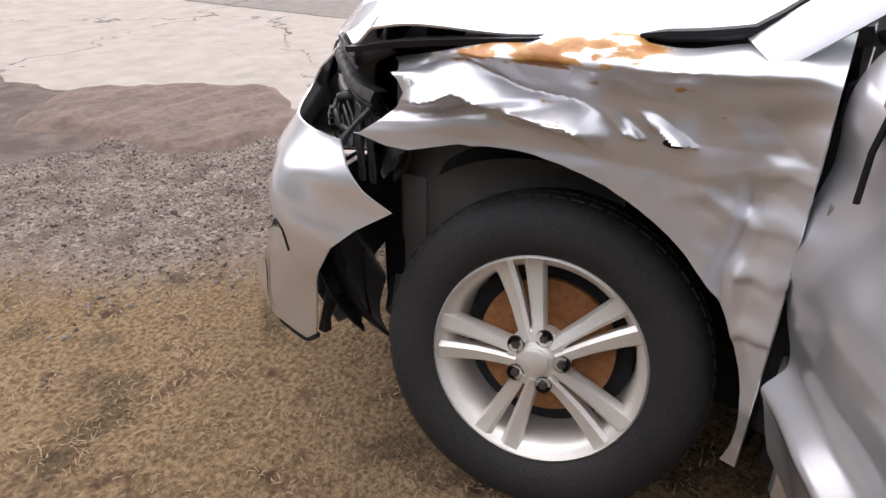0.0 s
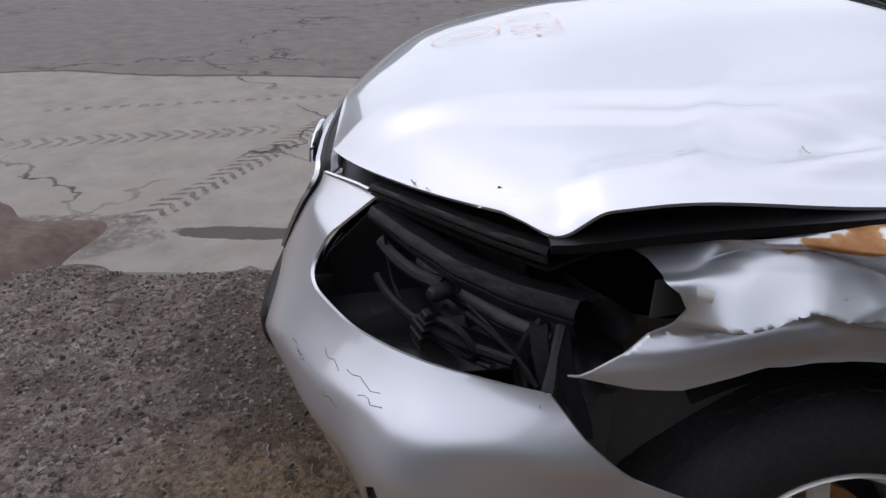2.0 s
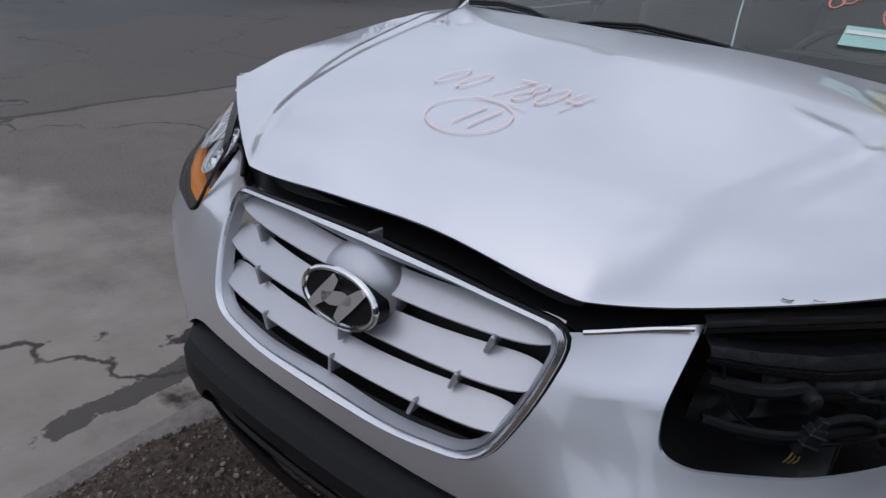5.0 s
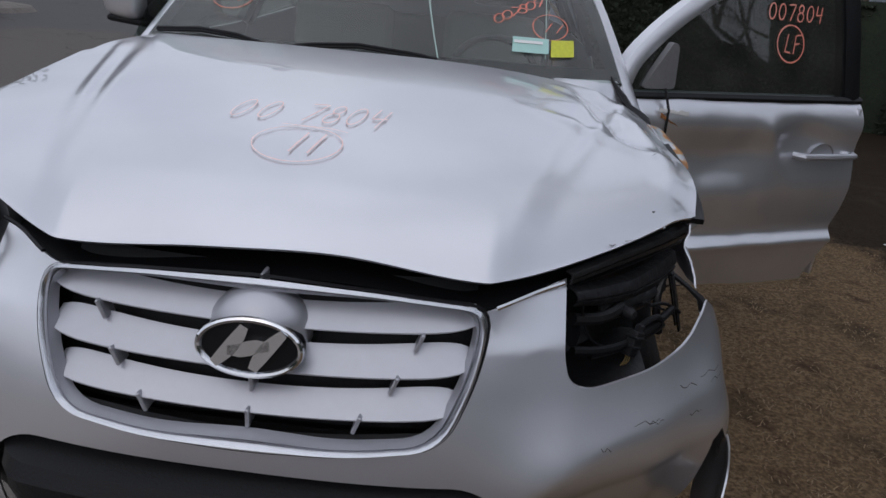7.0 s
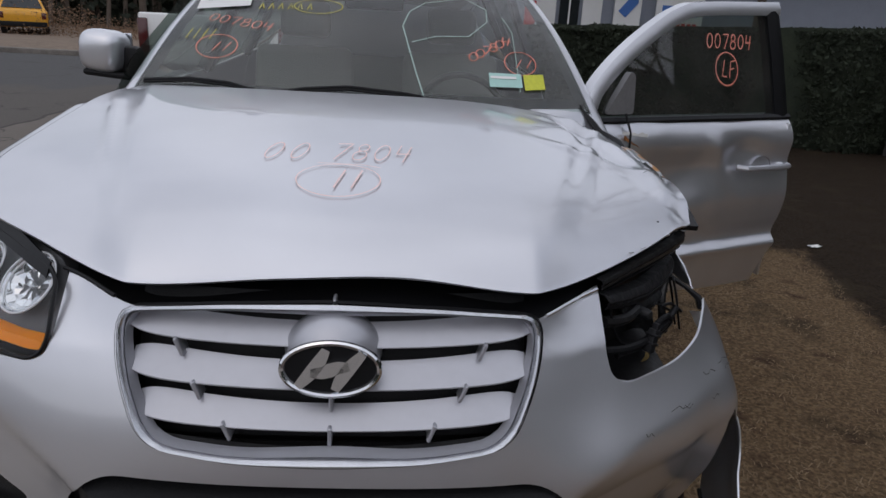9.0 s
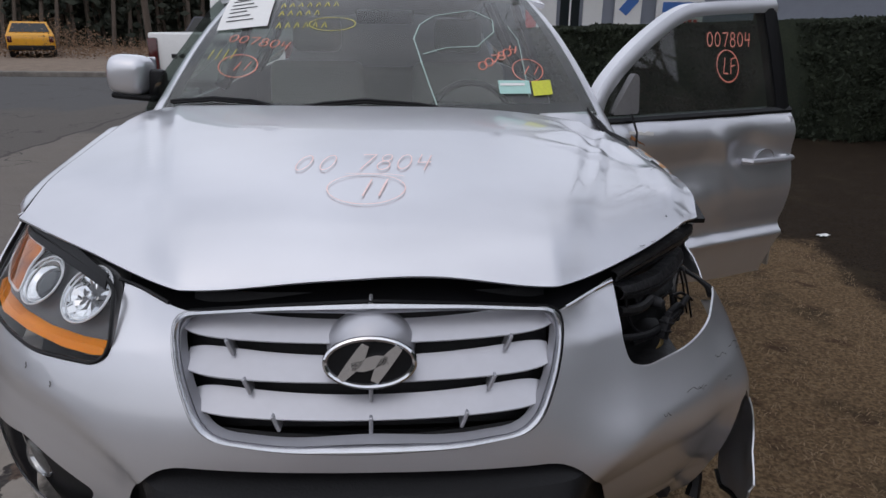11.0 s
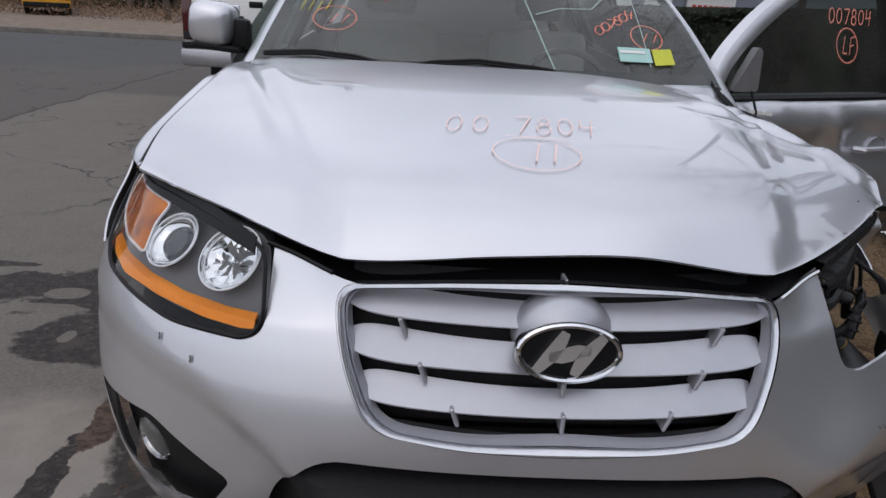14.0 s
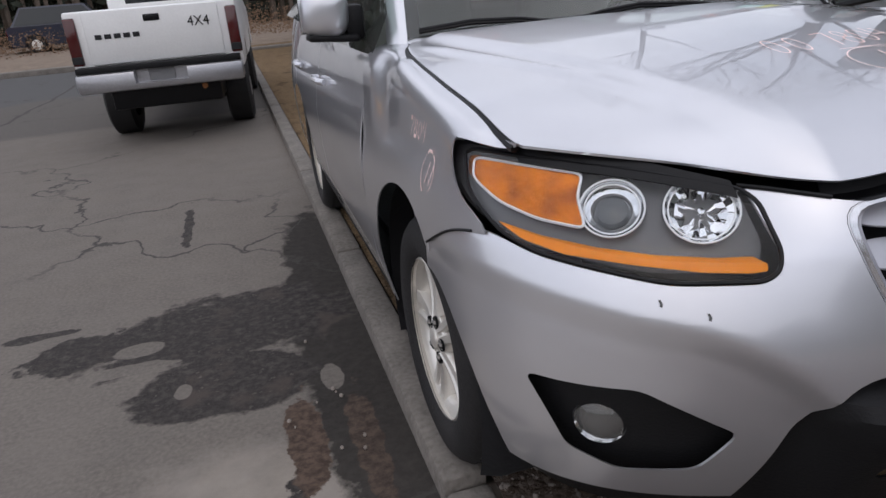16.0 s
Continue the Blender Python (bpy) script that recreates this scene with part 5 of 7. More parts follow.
for lx, lz, r in ((-0.712, 0.929, 0.057), (-0.585, 0.928, 0.063)):
    c = lamp_pt(lx, lz, -0.016)
    ex = (lamp_pt(lx + 0.05, lz) - lamp_pt(lx - 0.05, lz)).normalized()
    ez = (lamp_pt(lx, lz + 0.03) - lamp_pt(lx, lz - 0.03)).normalized()
    ey = ez.cross(ex).normalized()
    ez = ex.cross(ey)
    turn = Matrix.Translation(c) @ Matrix(((ex.x, ey.x, ez.x, 0), (ex.y, ey.y, ez.y, 0), (ex.z, ey.z, ez.z, 0), (0, 0, 0, 1)))
    part("lamp_ring", moved(tube([((r - 0.008) * math.cos(a), 0.004, (r - 0.008) * math.sin(a)) for a in steps(0, 2 * math.pi, 40)[:-1]], 0.0016, 6, True), turn), M_WHITERING, lamp)
    part("lamp_ring", moved(tube([(r * math.cos(a), 0, r * math.sin(a)) for a in steps(0, 2 * math.pi, 40)[:-1]], 0.0020, 6, True), turn), M_WHITERING, lamp)
    bowl = [(r, 0.001), (r * 0.93, 0.007), (r * 0.75, 0.016), (r * 0.4, 0.022), (0.001, 0.024)]
    part("reflector_bowl", moved(lathe(bowl, 36, "y") if lx < -0.6 else facet_bowl(r), turn), M_REFL, lamp, angle=32 if lx < -0.6 else 4)
    if lx < -0.6:
        part("projector_lens", moved(lathe([(0.001, 0.002), (0.016, 0.004), (0.028, 0.009), (0.034, 0.018)], 32, "y"), turn), mat("dark_projector_glass", (0.10, 0.105, 0.11), 0.05, metal=0.6), lamp)
    else:
        part("bulb", moved(lathe([(0.001, 0.004), (0.006, 0.006), (0.008, 0.012), (0.008, 0.022)], 16, "y"), turn), M_CHROME, lamp)
# Added block keeps the recess dark and hides the grille slats from it.
part("recess_blocker", box(0.40, 0.455, 0.21, 0.60, 0.60, 0.92, 0.01), M_RECESS, car)
part("recess_side", prism([(0.115, 0.64), (0.105, 0.80), (0.215, 0.915), (0.62, 0.915), (0.62, 0.64)], "x", 0.472, 0.484), M_RECESS, car)
part("recess_floor", grid(lambda u, v: (0.38 + 0.35 * u, skin_at(0.38 + 0.35 * u, 0.70).y + 0.052 + 0.28 * v, 0.69 + 0.02 * math.sin(9 * u) + 0.04 * v), steps(0, 1, 10), steps(0, 1, 6), 0.006), M_RECESS, car)
# Empty headlamp recess on the driver's side: torn brackets, hoses and wiring.
part("recess_back", grid(lambda u, v: (0.46 + 0.26 * u, 0.32 + 0.17 * u + 0.05 * math.sin(v * 6), 0.66 + 0.32 * v), steps(0, 1, 10), steps(0, 1, 8), 0.006), M_RECESS, car)


def along(pts, n):
    return [Vector(a).lerp(Vector(b), t / n) for a, b in zip(pts, pts[1:]) for t in range(n)] + [Vector(pts[-1])]


def band(path, high, back, m, name, parent, label="", bow=0.006, ribs=0.0):
    """A moulded strip hanging from a line: a narrow ledge behind, a front face that grows from high[0] to high[1]."""
    pts, n = along(path, 6), len(path) * 6 - 6

    def at(u, v):
        f = u * n
        i = min(n - 1, int(f))
        p = pts[i].lerp(pts[i + 1], f - i)
        h = high[0] + (high[1] - high[0]) * u
        wear = 0.0016 * noise.noise(Vector((u * 31, v * 7, high[0] * 90)))
        if v < 0.25:
            return p + Vector((-back * 0.7, back, 0.002)) * (1 - v * 4) + Vector((0, 0, wear))
        w = (v - 0.25) / 0.75
        step = -0.004 * (1 if 0.42 < w < 0.55 else 0)
        return p + Vector((0.7, -0.7, 0)) * (bow * math.sin(w * math.pi) + step + wear + ribs * math.sin(u * 60)) + Vector((0, 0, -h * w + wear))
    return part(name, grid(at, steps(0, 1, 40), [0, 0.2, 0.25, 0.34, 0.45, 0.55, 0.562, 0.66, 0.672, 0.8, 0.92, 1.0], 0.003), m, parent, label, angle=28)


bracket = band([(0.541, 0.198, 0.922), (0.60, 0.262, 0.907), (0.68, 0.345, 0.896), (0.75, 0.43, 0.898), (0.806, 0.509, 0.908)], (0.030, 0.060), 0.022, M_GREYPL, "lamp_bracket", car, "broken grey plastic lamp bracket", 0.010)
band([(0.528, 0.196, 0.956), (0.60, 0.262, 0.964), (0.68, 0.335, 0.972), (0.75, 0.40, 0.980), (0.805, 0.462, 0.986)], (0.020, 0.026), 0.014, M_RECESS, "top_rail", car, "", 0.003)
band([(0.60, 0.285, 0.872), (0.66, 0.35, 0.850), (0.73, 0.42, 0.842), (0.785, 0.485, 0.848)], (0.055, 0.040), 0.012, M_RECESS, "housing_plate", car, "", 0.014)


def web(u, v):
    """Crumpled black sheet behind the lamp's housing."""
    x, z = 0.515 + 0.28 * u, 0.70 + (0.205 - 0.03 * u) * v
    q3 = Vector((x * 11 + z * 5, z * 13, 3.3))
    crush = 0.026 * abs(noise.noise(q3)) + 0.012 * abs(noise.noise(q3 * 2.3)) + 0.02 * math.sin(v * 3.14)
    return Vector((x, 0.215 + 0.80 * (x - 0.5) + 0.055 + 0.075 * v + crush, z))


part("housing_remnant", grid(web, steps(0, 1, 34), steps(0, 1, 26), 0.003), M_RECESS, car, angle=20)
part("bulb_socket", moved(lathe([(0.001, -0.022), (0.010, -0.020), (0.014, -0.010), (0.015, 0.02), (0.022, 0.022), (0.022, 0.030)], 18, "y"), Matrix.Translation((0.672, 0.318, 0.835)) @ Matrix.Rotation(radians(40), 4, "Z")), M_GREYPL, car)
# Hoses and wiring: smooth lines from point to point.
for r, m, pts in ((0.013, M_RECESS, [(0.545, 0.215, 0.858), (0.585, 0.245, 0.846), (0.625, 0.285, 0.838), (0.66, 0.325, 0.842)]), (0.009, M_BLACK, [(0.555, 0.205, 0.795), (0.61, 0.235, 0.785), (0.67, 0.285, 0.778), (0.74, 0.35, 0.79), (0.80, 0.43, 0.80)]), (0.007, M_BLACK, [(0.70, 0.315, 0.80), (0.725, 0.33, 0.815), (0.75, 0.355, 0.812), (0.765, 0.375, 0.79), (0.75, 0.37, 0.77), (0.72, 0.34, 0.768)]), (0.004, M_BLACK, [(0.73, 0.36, 0.835), (0.77, 0.40, 0.825), (0.805, 0.44, 0.80), (0.83, 0.46, 0.78)]), (0.003, M_GREYPL, [(0.715, 0.36, 0.842), (0.76, 0.41, 0.812), (0.815, 0.455, 0.775)]), (0.003, M_BLACK, [(0.56, 0.22, 0.90), (0.57, 0.225, 0.85), (0.60, 0.24, 0.80), (0.66, 0.28, 0.765)]), (0.006, M_RECESS, [(0.60, 0.25, 0.76), (0.66, 0.30, 0.752), (0.72, 0.345, 0.757), (0.78, 0.40, 0.775)]), (0.010, M_RECESS, [(0.78, 0.47, 0.86), (0.77, 0.45, 0.82), (0.775, 0.44, 0.77), (0.79, 0.45, 0.73)])):
    knots = [(lerp_table(k, [(i, p[0]) for i, p in enumerate(pts)]), lerp_table(k, [(i, p[1]) for i, p in enumerate(pts)]), lerp_table(k, [(i, p[2]) for i, p in enumerate(pts)])) for k in steps(0, len(pts) - 1, 6 * len(pts))]
    part("wiring_hose", tube(knots, r, 8), m, car)
plug_at = Matrix.Translation((0.692, 0.292, 0.780)) @ Matrix.Rotation(radians(40), 4, "Z") @ Matrix.Rotation(0.35, 4, "Y")
plug = part("plug_connector", moved(merge(box(-0.013, 0.013, -0.010, 0.010, -0.028, 0.026, 0.003), box(-0.016, 0.016, -0.013, 0.013, -0.010, -0.004, 0.002, 1), box(-0.016, 0.016, -0.013, 0.013, 0.010, 0.016, 0.002, 1), box(-0.008, 0.008, -0.007, 0.007, 0.024, 0.040, 0.002, 1)), plug_at), M_GREYPL, car)
for k in range(3):
    part("yellow_wire", moved(tube([(-0.007 + 0.007 * k, 0, -0.026), (-0.008 + 0.008 * k, -0.002, -0.040), (-0.004 + 0.006 * k, 0.004, -0.054)], 0.0014, 5), plug_at), M_WIRE, plug)
for dy in (0.0, 0.03):
    part("bracket_leg", grid(lambda u, v: (0.792 + 0.058 * u + 0.010 * v, 0.446 + dy + 0.035 * u + 0.024 * v - 0.005 * math.sin(u * 5), 0.868 - 0.150 * u - 0.006 * math.sin(v * 3.1)), steps(0, 1, 8), steps(0, 1, 5), 0.004), M_GREYPL, bracket)
part("bracket_leg", tube([(0.800, 0.49, 0.862), (0.84, 0.478, 0.838), (0.872, 0.470, 0.815), (0.884, 0.462, 0.790)], [0.008, 0.006, 0.009, 0.012], 6), M_GREYPL, bracket)
part("wing_flange", grid(lambda u, v: (0.840 - 0.03 * u, 0.595 + 0.10 * u, 0.905 + 0.055 * v), steps(0, 1, 4), steps(0, 1, 4), 0.004), M_PRIMER, car)

# Bare structure between bumper and wheel on the driver's side.
part("inner_wing_panel", grid(lambda u, v: (0.70 + 0.04 * math.sin(u * 5), 0.50 + 0.55 * u, 0.50 + 0.34 * v), steps(0, 1, 12), steps(0, 1, 8), 0.004), M_PRIMER, car)
part("crash_strut", box(0.66, 0.74, 0.53, 0.60, 0.42, 0.70, 0.008), M_PRIMER, car)
part("arch_lining_scrap", tube([(0.74, 0.52, 0.40), (0.80, 0.55, 0.36), (0.82, 0.62, 0.30)], [0.03, 0.035, 0.02], 6), M_BLACK, car)
part("hanging_wire", tube([(0.80, 0.45, 0.50), (0.805, 0.452, 0.42), (0.80, 0.448, 0.36), (0.79, 0.452, 0.28)], 0.005, 5), M_BLACK, car)
part("torn_edge", grid(lambda u, v: (0.872 + 0.008 * v + 0.003 * math.sin(u * 9), 0.632 + 0.02 * v * (1 - 0.6 * u) + 0.03 * u * u, 0.972 - 0.048 * u), steps(0, 1, 8), steps(0, 1, 2), 0.003), M_PAPER, wing_d, "bare white torn edge")


def lobe(u, v):
    """The torn lower end of the bumper: a bent flap that stands forward of the wheel."""
    low = broken_line(u, [(0, 0.405), (0.10, 0.345), (0.25, 0.308), (0.6, 0.292), (0.85, 0.272), (1, 0.300)])
    top = broken_line(u, [(0, 0.425), (0.12, 0.445), (0.25, 0.468), (0.34, 0.515), (0.44, 0.600), (0.55, 0.655), (1, 0.680)])
    z = low + (top - low) * v
    y = 0.155 + 0.235 * u + 0.06 * u * v
    tuck_in = (0.016 * smoothstep((z - 0.50) / 0.10) + 0.035 * smoothstep((z - 0.575) / 0.06)) * smoothstep((u - 0.32) / 0.12)
    return Vector((0.891 + 0.050 * math.sin(min(1.0, u * 1.5) * 1.57) + 0.012 * v - tuck_in + 0.006 * noise.noise(Vector((y * 12, z * 12, 6))), y, z))


flap = part("torn_flap", grid(lobe, steps(0, 1, 40), steps(0, 1, 24), 0.004), M_PAINT, bumper, "bent torn silver bumper end")
part("crack", merge(ribbon([(0.30 + 0.004 * math.sin(k * 1.7), 0.02 + 0.11 * k) for k in range(9)], 0.030, lambda a, b: lobe(a, b) + Vector((0.004, 0, 0))), ribbon([(0.42 + 0.05 * k, 1.0 - 0.07 * k) for k in range(6)], 0.030, lambda a, b: lobe(a, b) + Vector((0.004, 0, 0)))), M_SEAL, flap)
part("black_lip", tube([lobe(u, 0.0) + Vector((-0.004, 0.002, -0.004)) for u in steps(0.45, 1, 10)], 0.008, 6), M_BLACK, flap)
part("tear_hole", moved(lathe([(0.001, 0.0), (0.7, 0.0), (1.0, -0.3)], 16), Matrix.Translation((wing_at(1.166, 0.921, 1).x - 0.066, 1.166, 0.9215)) @ Matrix.Diagonal((0.006, 0.019, 0.0075, 1))), M_SEAL, wing_d)
part("liner_flap", grid(lambda u, v: bumper_skin(0.66 + 0.22 * u, 0.03 + 0.48 * v) + Vector((-0.035, 0.055, 0)), steps(0, 1, 10), steps(0, 1, 12), 0.004), M_DARK, bumper)
part("bumper_liner_scrap", tube([(0.70, 0.26, 0.42), (0.71, 0.28, 0.36), (0.74, 0.29, 0.31)], [0.02, 0.03, 0.022], 6), M_DARK, car)
part("bumper_liner_scrap", tube([(0.83, 0.36, 0.44), (0.85, 0.38, 0.38), (0.865, 0.36, 0.30), (0.85, 0.34, 0.25)], [0.012, 0.022, 0.014, 0.02], 6), M_BLACK, car)

# ---- cabin ----
BELT = [(1.30, 1.14), (1.60, 1.135), (2.6, 1.15), (3.6, 1.19), (4.5, 1.22)]


def side_pt(y, z, s):
    """The car's flank between sill and belt line."""
    x = lerp_table(z, [(0.30, 0.90), (0.45, 0.94), (0.60, 0.953), (0.76, 0.960), (0.88, 0.950), (0.98, 0.928), (1.08, 0.905), (1.22, 0.862)])
    x -= 0.05 * smoothstep((y - 3.6) / 1.0) ** 2
    return Vector((s * x, y, z))


def glass_pt(y, t, s):
    """The side windows, from the belt line (t 0) to the roof rail (t 1)."""
    zb, zt = lerp_table(y, BELT), lerp_table(y, [(1.30, 1.18), (1.60, 1.38), (1.95, 1.585), (2.4, 1.665), (3.2, 1.67), (4.0, 1.63), (4.5, 1.55)])
    xb, xt = 0.888, lerp_table(y, [(1.30, 0.85), (1.95, 0.70), (2.4, 0.655), (4.5, 0.63)])
    return Vector((s * (xb + (xt - xb) * (t ** 0.9)), y, zb + (zt - zb) * t))


def flank(y0, y1, s):
    return grid(lambda u, v: side_pt(y0 + (y1 - y0) * u, 0.32 + (lerp_table(y0 + (y1 - y0) * u, BELT) - 0.32) * v, s), steps(0, 1, 20), steps(0, 1, 24), 0.005)


arch_r = disc_cutter(3.625, 0.385, 0.44, 0.44, -1.5, -0.3)
arch_l = disc_cutter(3.625, 0.385, 0.44, 0.44, 0.3, 1.5)
d1 = part("front_door", flank(1.466, 2.62, -1), M_PAINT, car)
d2 = part("rear_door", carve(flank(2.627, 3.62, -1), arch_r), M_PAINT, car)
for d, y in ((d1, 2.45), (d2, 3.40)):
    p = side_pt(y, 0.965, -1)
    part("handle", tube([p + Vector((-0.012, -0.13, 0)), p + Vector((-0.035, -0.10, 0.004)), p + Vector((-0.038, 0.0, 0.004)), p + Vector((-0.035, 0.08, 0.004)), p + Vector((-0.01, 0.10, 0))], 0.014, 8), M_PAINT, d)
part("rear_quarter", carve(flank(3.627, 4.55, -1), disc_cutter(3.625, 0.385, 0.44, 0.44, -1.5, -0.3)), M_PAINT, car)
part("rear_door", flank(2.66, 3.20, 1), M_PAINT, car)
part("rear_quarter", carve(flank(3.207, 4.55, 1), arch_l), M_PAINT, car)
part("tailgate", grid(lambda u, v: (u * (0.86 - 0.20 * max(0, v - 0.6) / 0.4), 4.56 - 0.10 * v * v + 0.03 * (1 - u * u), 0.40 + 1.20 * v), steps(-1, 1, 16), steps(0, 1, 14), 0.01), M_PAINT, car)
part("sill", box(-0.90, -0.80, 1.40, 3.25, 0.27, 0.36, 0.02), M_BLACK, car)
part("sill", box(0.80, 0.90, 1.45, 3.25, 0.27, 0.40, 0.02), M_PAINT, car)


def screen(u, v, inset=0.0):
    """The windscreen: u across, v from the cowl up to the roof."""
    w = 0.79 + (0.625 - 0.79) * v - inset
    x = u * w
    base = Vector((x, 1.17 + 0.16 * (x / 0.79) ** 2, 1.165))
    top = Vector((x, 1.93 + 0.08 * (x / 0.625) ** 2, 1.615 - 0.03 * (x / 0.625) ** 2))
    p = base.lerp(top, v)
    p.z += 0.035 * math.sin(v * math.pi)
    return p


def on_screen(a, b, lift=0.0025):
    """A point of the windscreen by x and slope position."""
    v = b
    w = 0.79 + (0.625 - 0.79) * v
    p = screen(a / w, v)
    return p + Vector((0, -lift * 0.6, lift))


ws = part("windscreen", grid(screen, steps(-1, 1, 32), steps(0, 1, 20)), M_GLASS, car)
ws.visible_shadow = False
part("screen_border", grid(lambda u, v: screen(u, 0.075 * v) + Vector((0, 0.004, -0.003)), steps(-1, 1, 32), steps(0, 1, 2), 0.002), M_SEAL, ws)
for s in (-1, 1):
    part("screen_seal", grid(lambda u, v: screen(s * (0.945 + 0.055 * u), v) + Vector((0, 0.004, -0.002)), steps(0, 1, 2), steps(0, 1, 20), 0.002), M_SEAL, ws)

    def pillar(u, v):
        a, b = screen(s, v), glass_pt(1.33 + 0.65 * v, 1.0, s)
        b = Vector((a.x + s * (0.055 - 0.01 * v), a.y + 0.06, a.z - 0.035))
        m = (a + b) / 2 + Vector((s * 0.022, -0.012, 0.018))
        return a * (1 - u) ** 2 + m * 2 * u * (1 - u) + b * u * u
    part("windscreen_pillar", grid(pillar, steps(0, 1, 6), steps(-0.14, 1, 24), 0.02), M_PAINT, car)
# Painted corner between bonnet, wing, windscreen and pillar.
def corner(s, u, v):
    x = 0.56 + 0.232 * u
    y0 = hood_rear(min(x, 0.80)) - 0.004 + 0.10 * smoothstep((x - 0.80) / 0.09)
    y1 = 1.17 + 0.16 * (min(x, 0.79) / 0.79) ** 2 + 0.012 + 0.07 * smoothstep((x - 0.77) / 0.10)
    z0 = hood_z(s * min(x, 0.81), min(y0, 1.30)) - 0.006 - 0.5 * max(0.0, x - 0.82)
    z1 = (1.172 if s > 0 else 1.178) - 0.35 * max(0.0, x - 0.77)
    z = z0 + (z1 - z0) * v + 0.003 * math.sin(v * math.pi) * u
    return Vector((s * x, y0 + (y1 - y0) * v, z))


for s in (-1, 1):
    part("cowl_corner", grid(lambda u, v: corner(s, u, v), steps(0, 1, 20), steps(0, 1, 8), 0.006), M_PAINT, car)
part("cowl", grid(lambda u, v: (u * 0.70, 1.17 + 0.119 * u * u - 0.06 + 0.10 * v, 1.150 - 0.012 * v), steps(-0.84, 0.84, 24), steps(0, 1, 3), 0.006), M_BLACK, car)


def roof(u, v):
    y = 1.93 + 2.45 * v
    w = lerp_table(y, [(1.93, 0.625), (2.4, 0.635), (3.4, 0.63), (4.4, 0.58)])
    z = lerp_table(y, [(1.93, 1.615), (2.2, 1.675), (2.8, 1.705), (3.6, 1.69), (4.4, 1.60)]) - 0.03 * u * u
    return Vector((u * w, y + (0.08 * u * u if v < 0.02 else 0), z))


part("roof", grid(roof, steps(-1, 1, 20), [0, 0.012] + steps(0.05, 1, 24), 0.02), M_PAINT, car)
for s in (-1, 1):
    part("roof_rail", tube([roof(s * 0.93, v) + Vector((0, 0, 0.03 if 0.05 < v < 0.95 else 0.0)) for v in steps(0.02, 0.98, 16)], 0.015, 8), M_SLAT, car)
    part("cant_rail", grid(lambda u, v: roof(s, v).lerp(glass_pt(1.98 + 2.4 * v, 0.93, s), u), steps(0, 1, 3), steps(0, 1, 24), 0.02), M_PAINT, car)
for s, y0, y1 in ((-1, 1.42, 2.55), (-1, 2.64, 3.5), (-1, 3.6, 4.4), (1, 2.66, 3.5), (1, 3.6, 4.4)):
    part("side_window", grid(lambda u, v: glass_pt(y0 + (y1 - y0) * u, 0.93 * v, s), steps(0, 1, 16), steps(0, 1, 8)), M_TINT, car).visible_shadow = False
for s, y in ((-1, 2.595), (-1, 3.55), (1, 2.61), (1, 3.55)):
    part("door_pillar", grid(lambda u, v: glass_pt(y - 0.05 + 0.10 * u, v * 0.95, s) * 0.999, steps(0, 1, 2), steps(0, 1, 8), 0.03), M_SEAL, car)
# Door opening and pillar on the driver's side.
part("hinge_pillar", grid(lambda u, v: (0.82 - 0.10 * u, 1.44 + 0.02 * u, 0.36 + 0.68 * v), steps(0, 1, 3), steps(0, 1, 10), 0.05), M_DARK, car)
for z in (0.55, 0.86):
    part("door_hinge", box(0.86, 0.92, 1.41, 1.47, z - 0.03, z + 0.03, 0.006), M_STEEL, car)

# Cabin: dashboard, steering wheel, seats, headliner, rear-view mirror.
part("dashboard", grid(lambda u, v: (u * 0.77, 1.30 + 0.45 * v, 1.10 + 0.03 * math.sin(v * 3.1) - 0.25 * max(0, v - 0.7) / 0.3), steps(-1, 1, 20), steps(0, 1, 10), 0.03), M_DASH, car)
part("instrument_cowl", moved(box(-0.19, 0.19, -0.10, 0.12, -0.03, 0.06, 0.03, 3), Matrix.Translation((0.38, 1.66, 1.10))), M_DASH, car)
sw = Matrix.Translation((0.38, 1.86, 1.06)) @ Matrix.Rotation(radians(65), 4, "X")
wheel_rim = part("steering_wheel", moved(tube([(0.185 * math.cos(a), 0.185 * math.sin(a), 0) for a in steps(0, 2 * math.pi, 40)[:-1]], 0.015, 8, True), sw), M_DASH, car)
part("steering_hub", moved(box(-0.17, 0.17, -0.06, 0.05, -0.03, 0.0, 0.02), sw), M_DASH, wheel_rim)
for x in (-0.38, 0.38):
    seat = part("seat", moved(box(-0.25, 0.25, -0.26, 0.26, -0.08, 0.08, 0.05, 3), Matrix.Translation((x, 2.25, 0.66))), M_CLOTH, car)
    part("seat_back", moved(box(-0.25, 0.25, -0.07, 0.07, 0.0, 0.62, 0.05, 3), Matrix.Translation((x, 2.50, 0.68)) @ Matrix.Rotation(radians(-14), 4, "X")), M_CLOTH, seat)
    part("headrest", moved(box(-0.13, 0.13, -0.045, 0.045, 0.0, 0.18, 0.04, 3), Matrix.Translation((x, 2.66, 1.33)) @ Matrix.Rotation(radians(-8), 4, "X")), M_CLOTH, seat)
part("rear_bench", box(-0.62, 0.62, 3.25, 3.42, 0.55, 1.22, 0.05, 3), M_CLOTH, car)
part("headliner", grid(lambda u, v: roof(u * 0.97, v) - Vector((0, 0, 0.03)), steps(-1, 1, 8), steps(0.02, 1, 8), 0.01), M_CLOTH, car)
part("interior_mirror", moved(box(-0.12, 0.12, -0.02, 0.02, -0.03, 0.03, 0.012), Matrix.Translation((0, 1.86, 1.50))), M_SEAL, car)

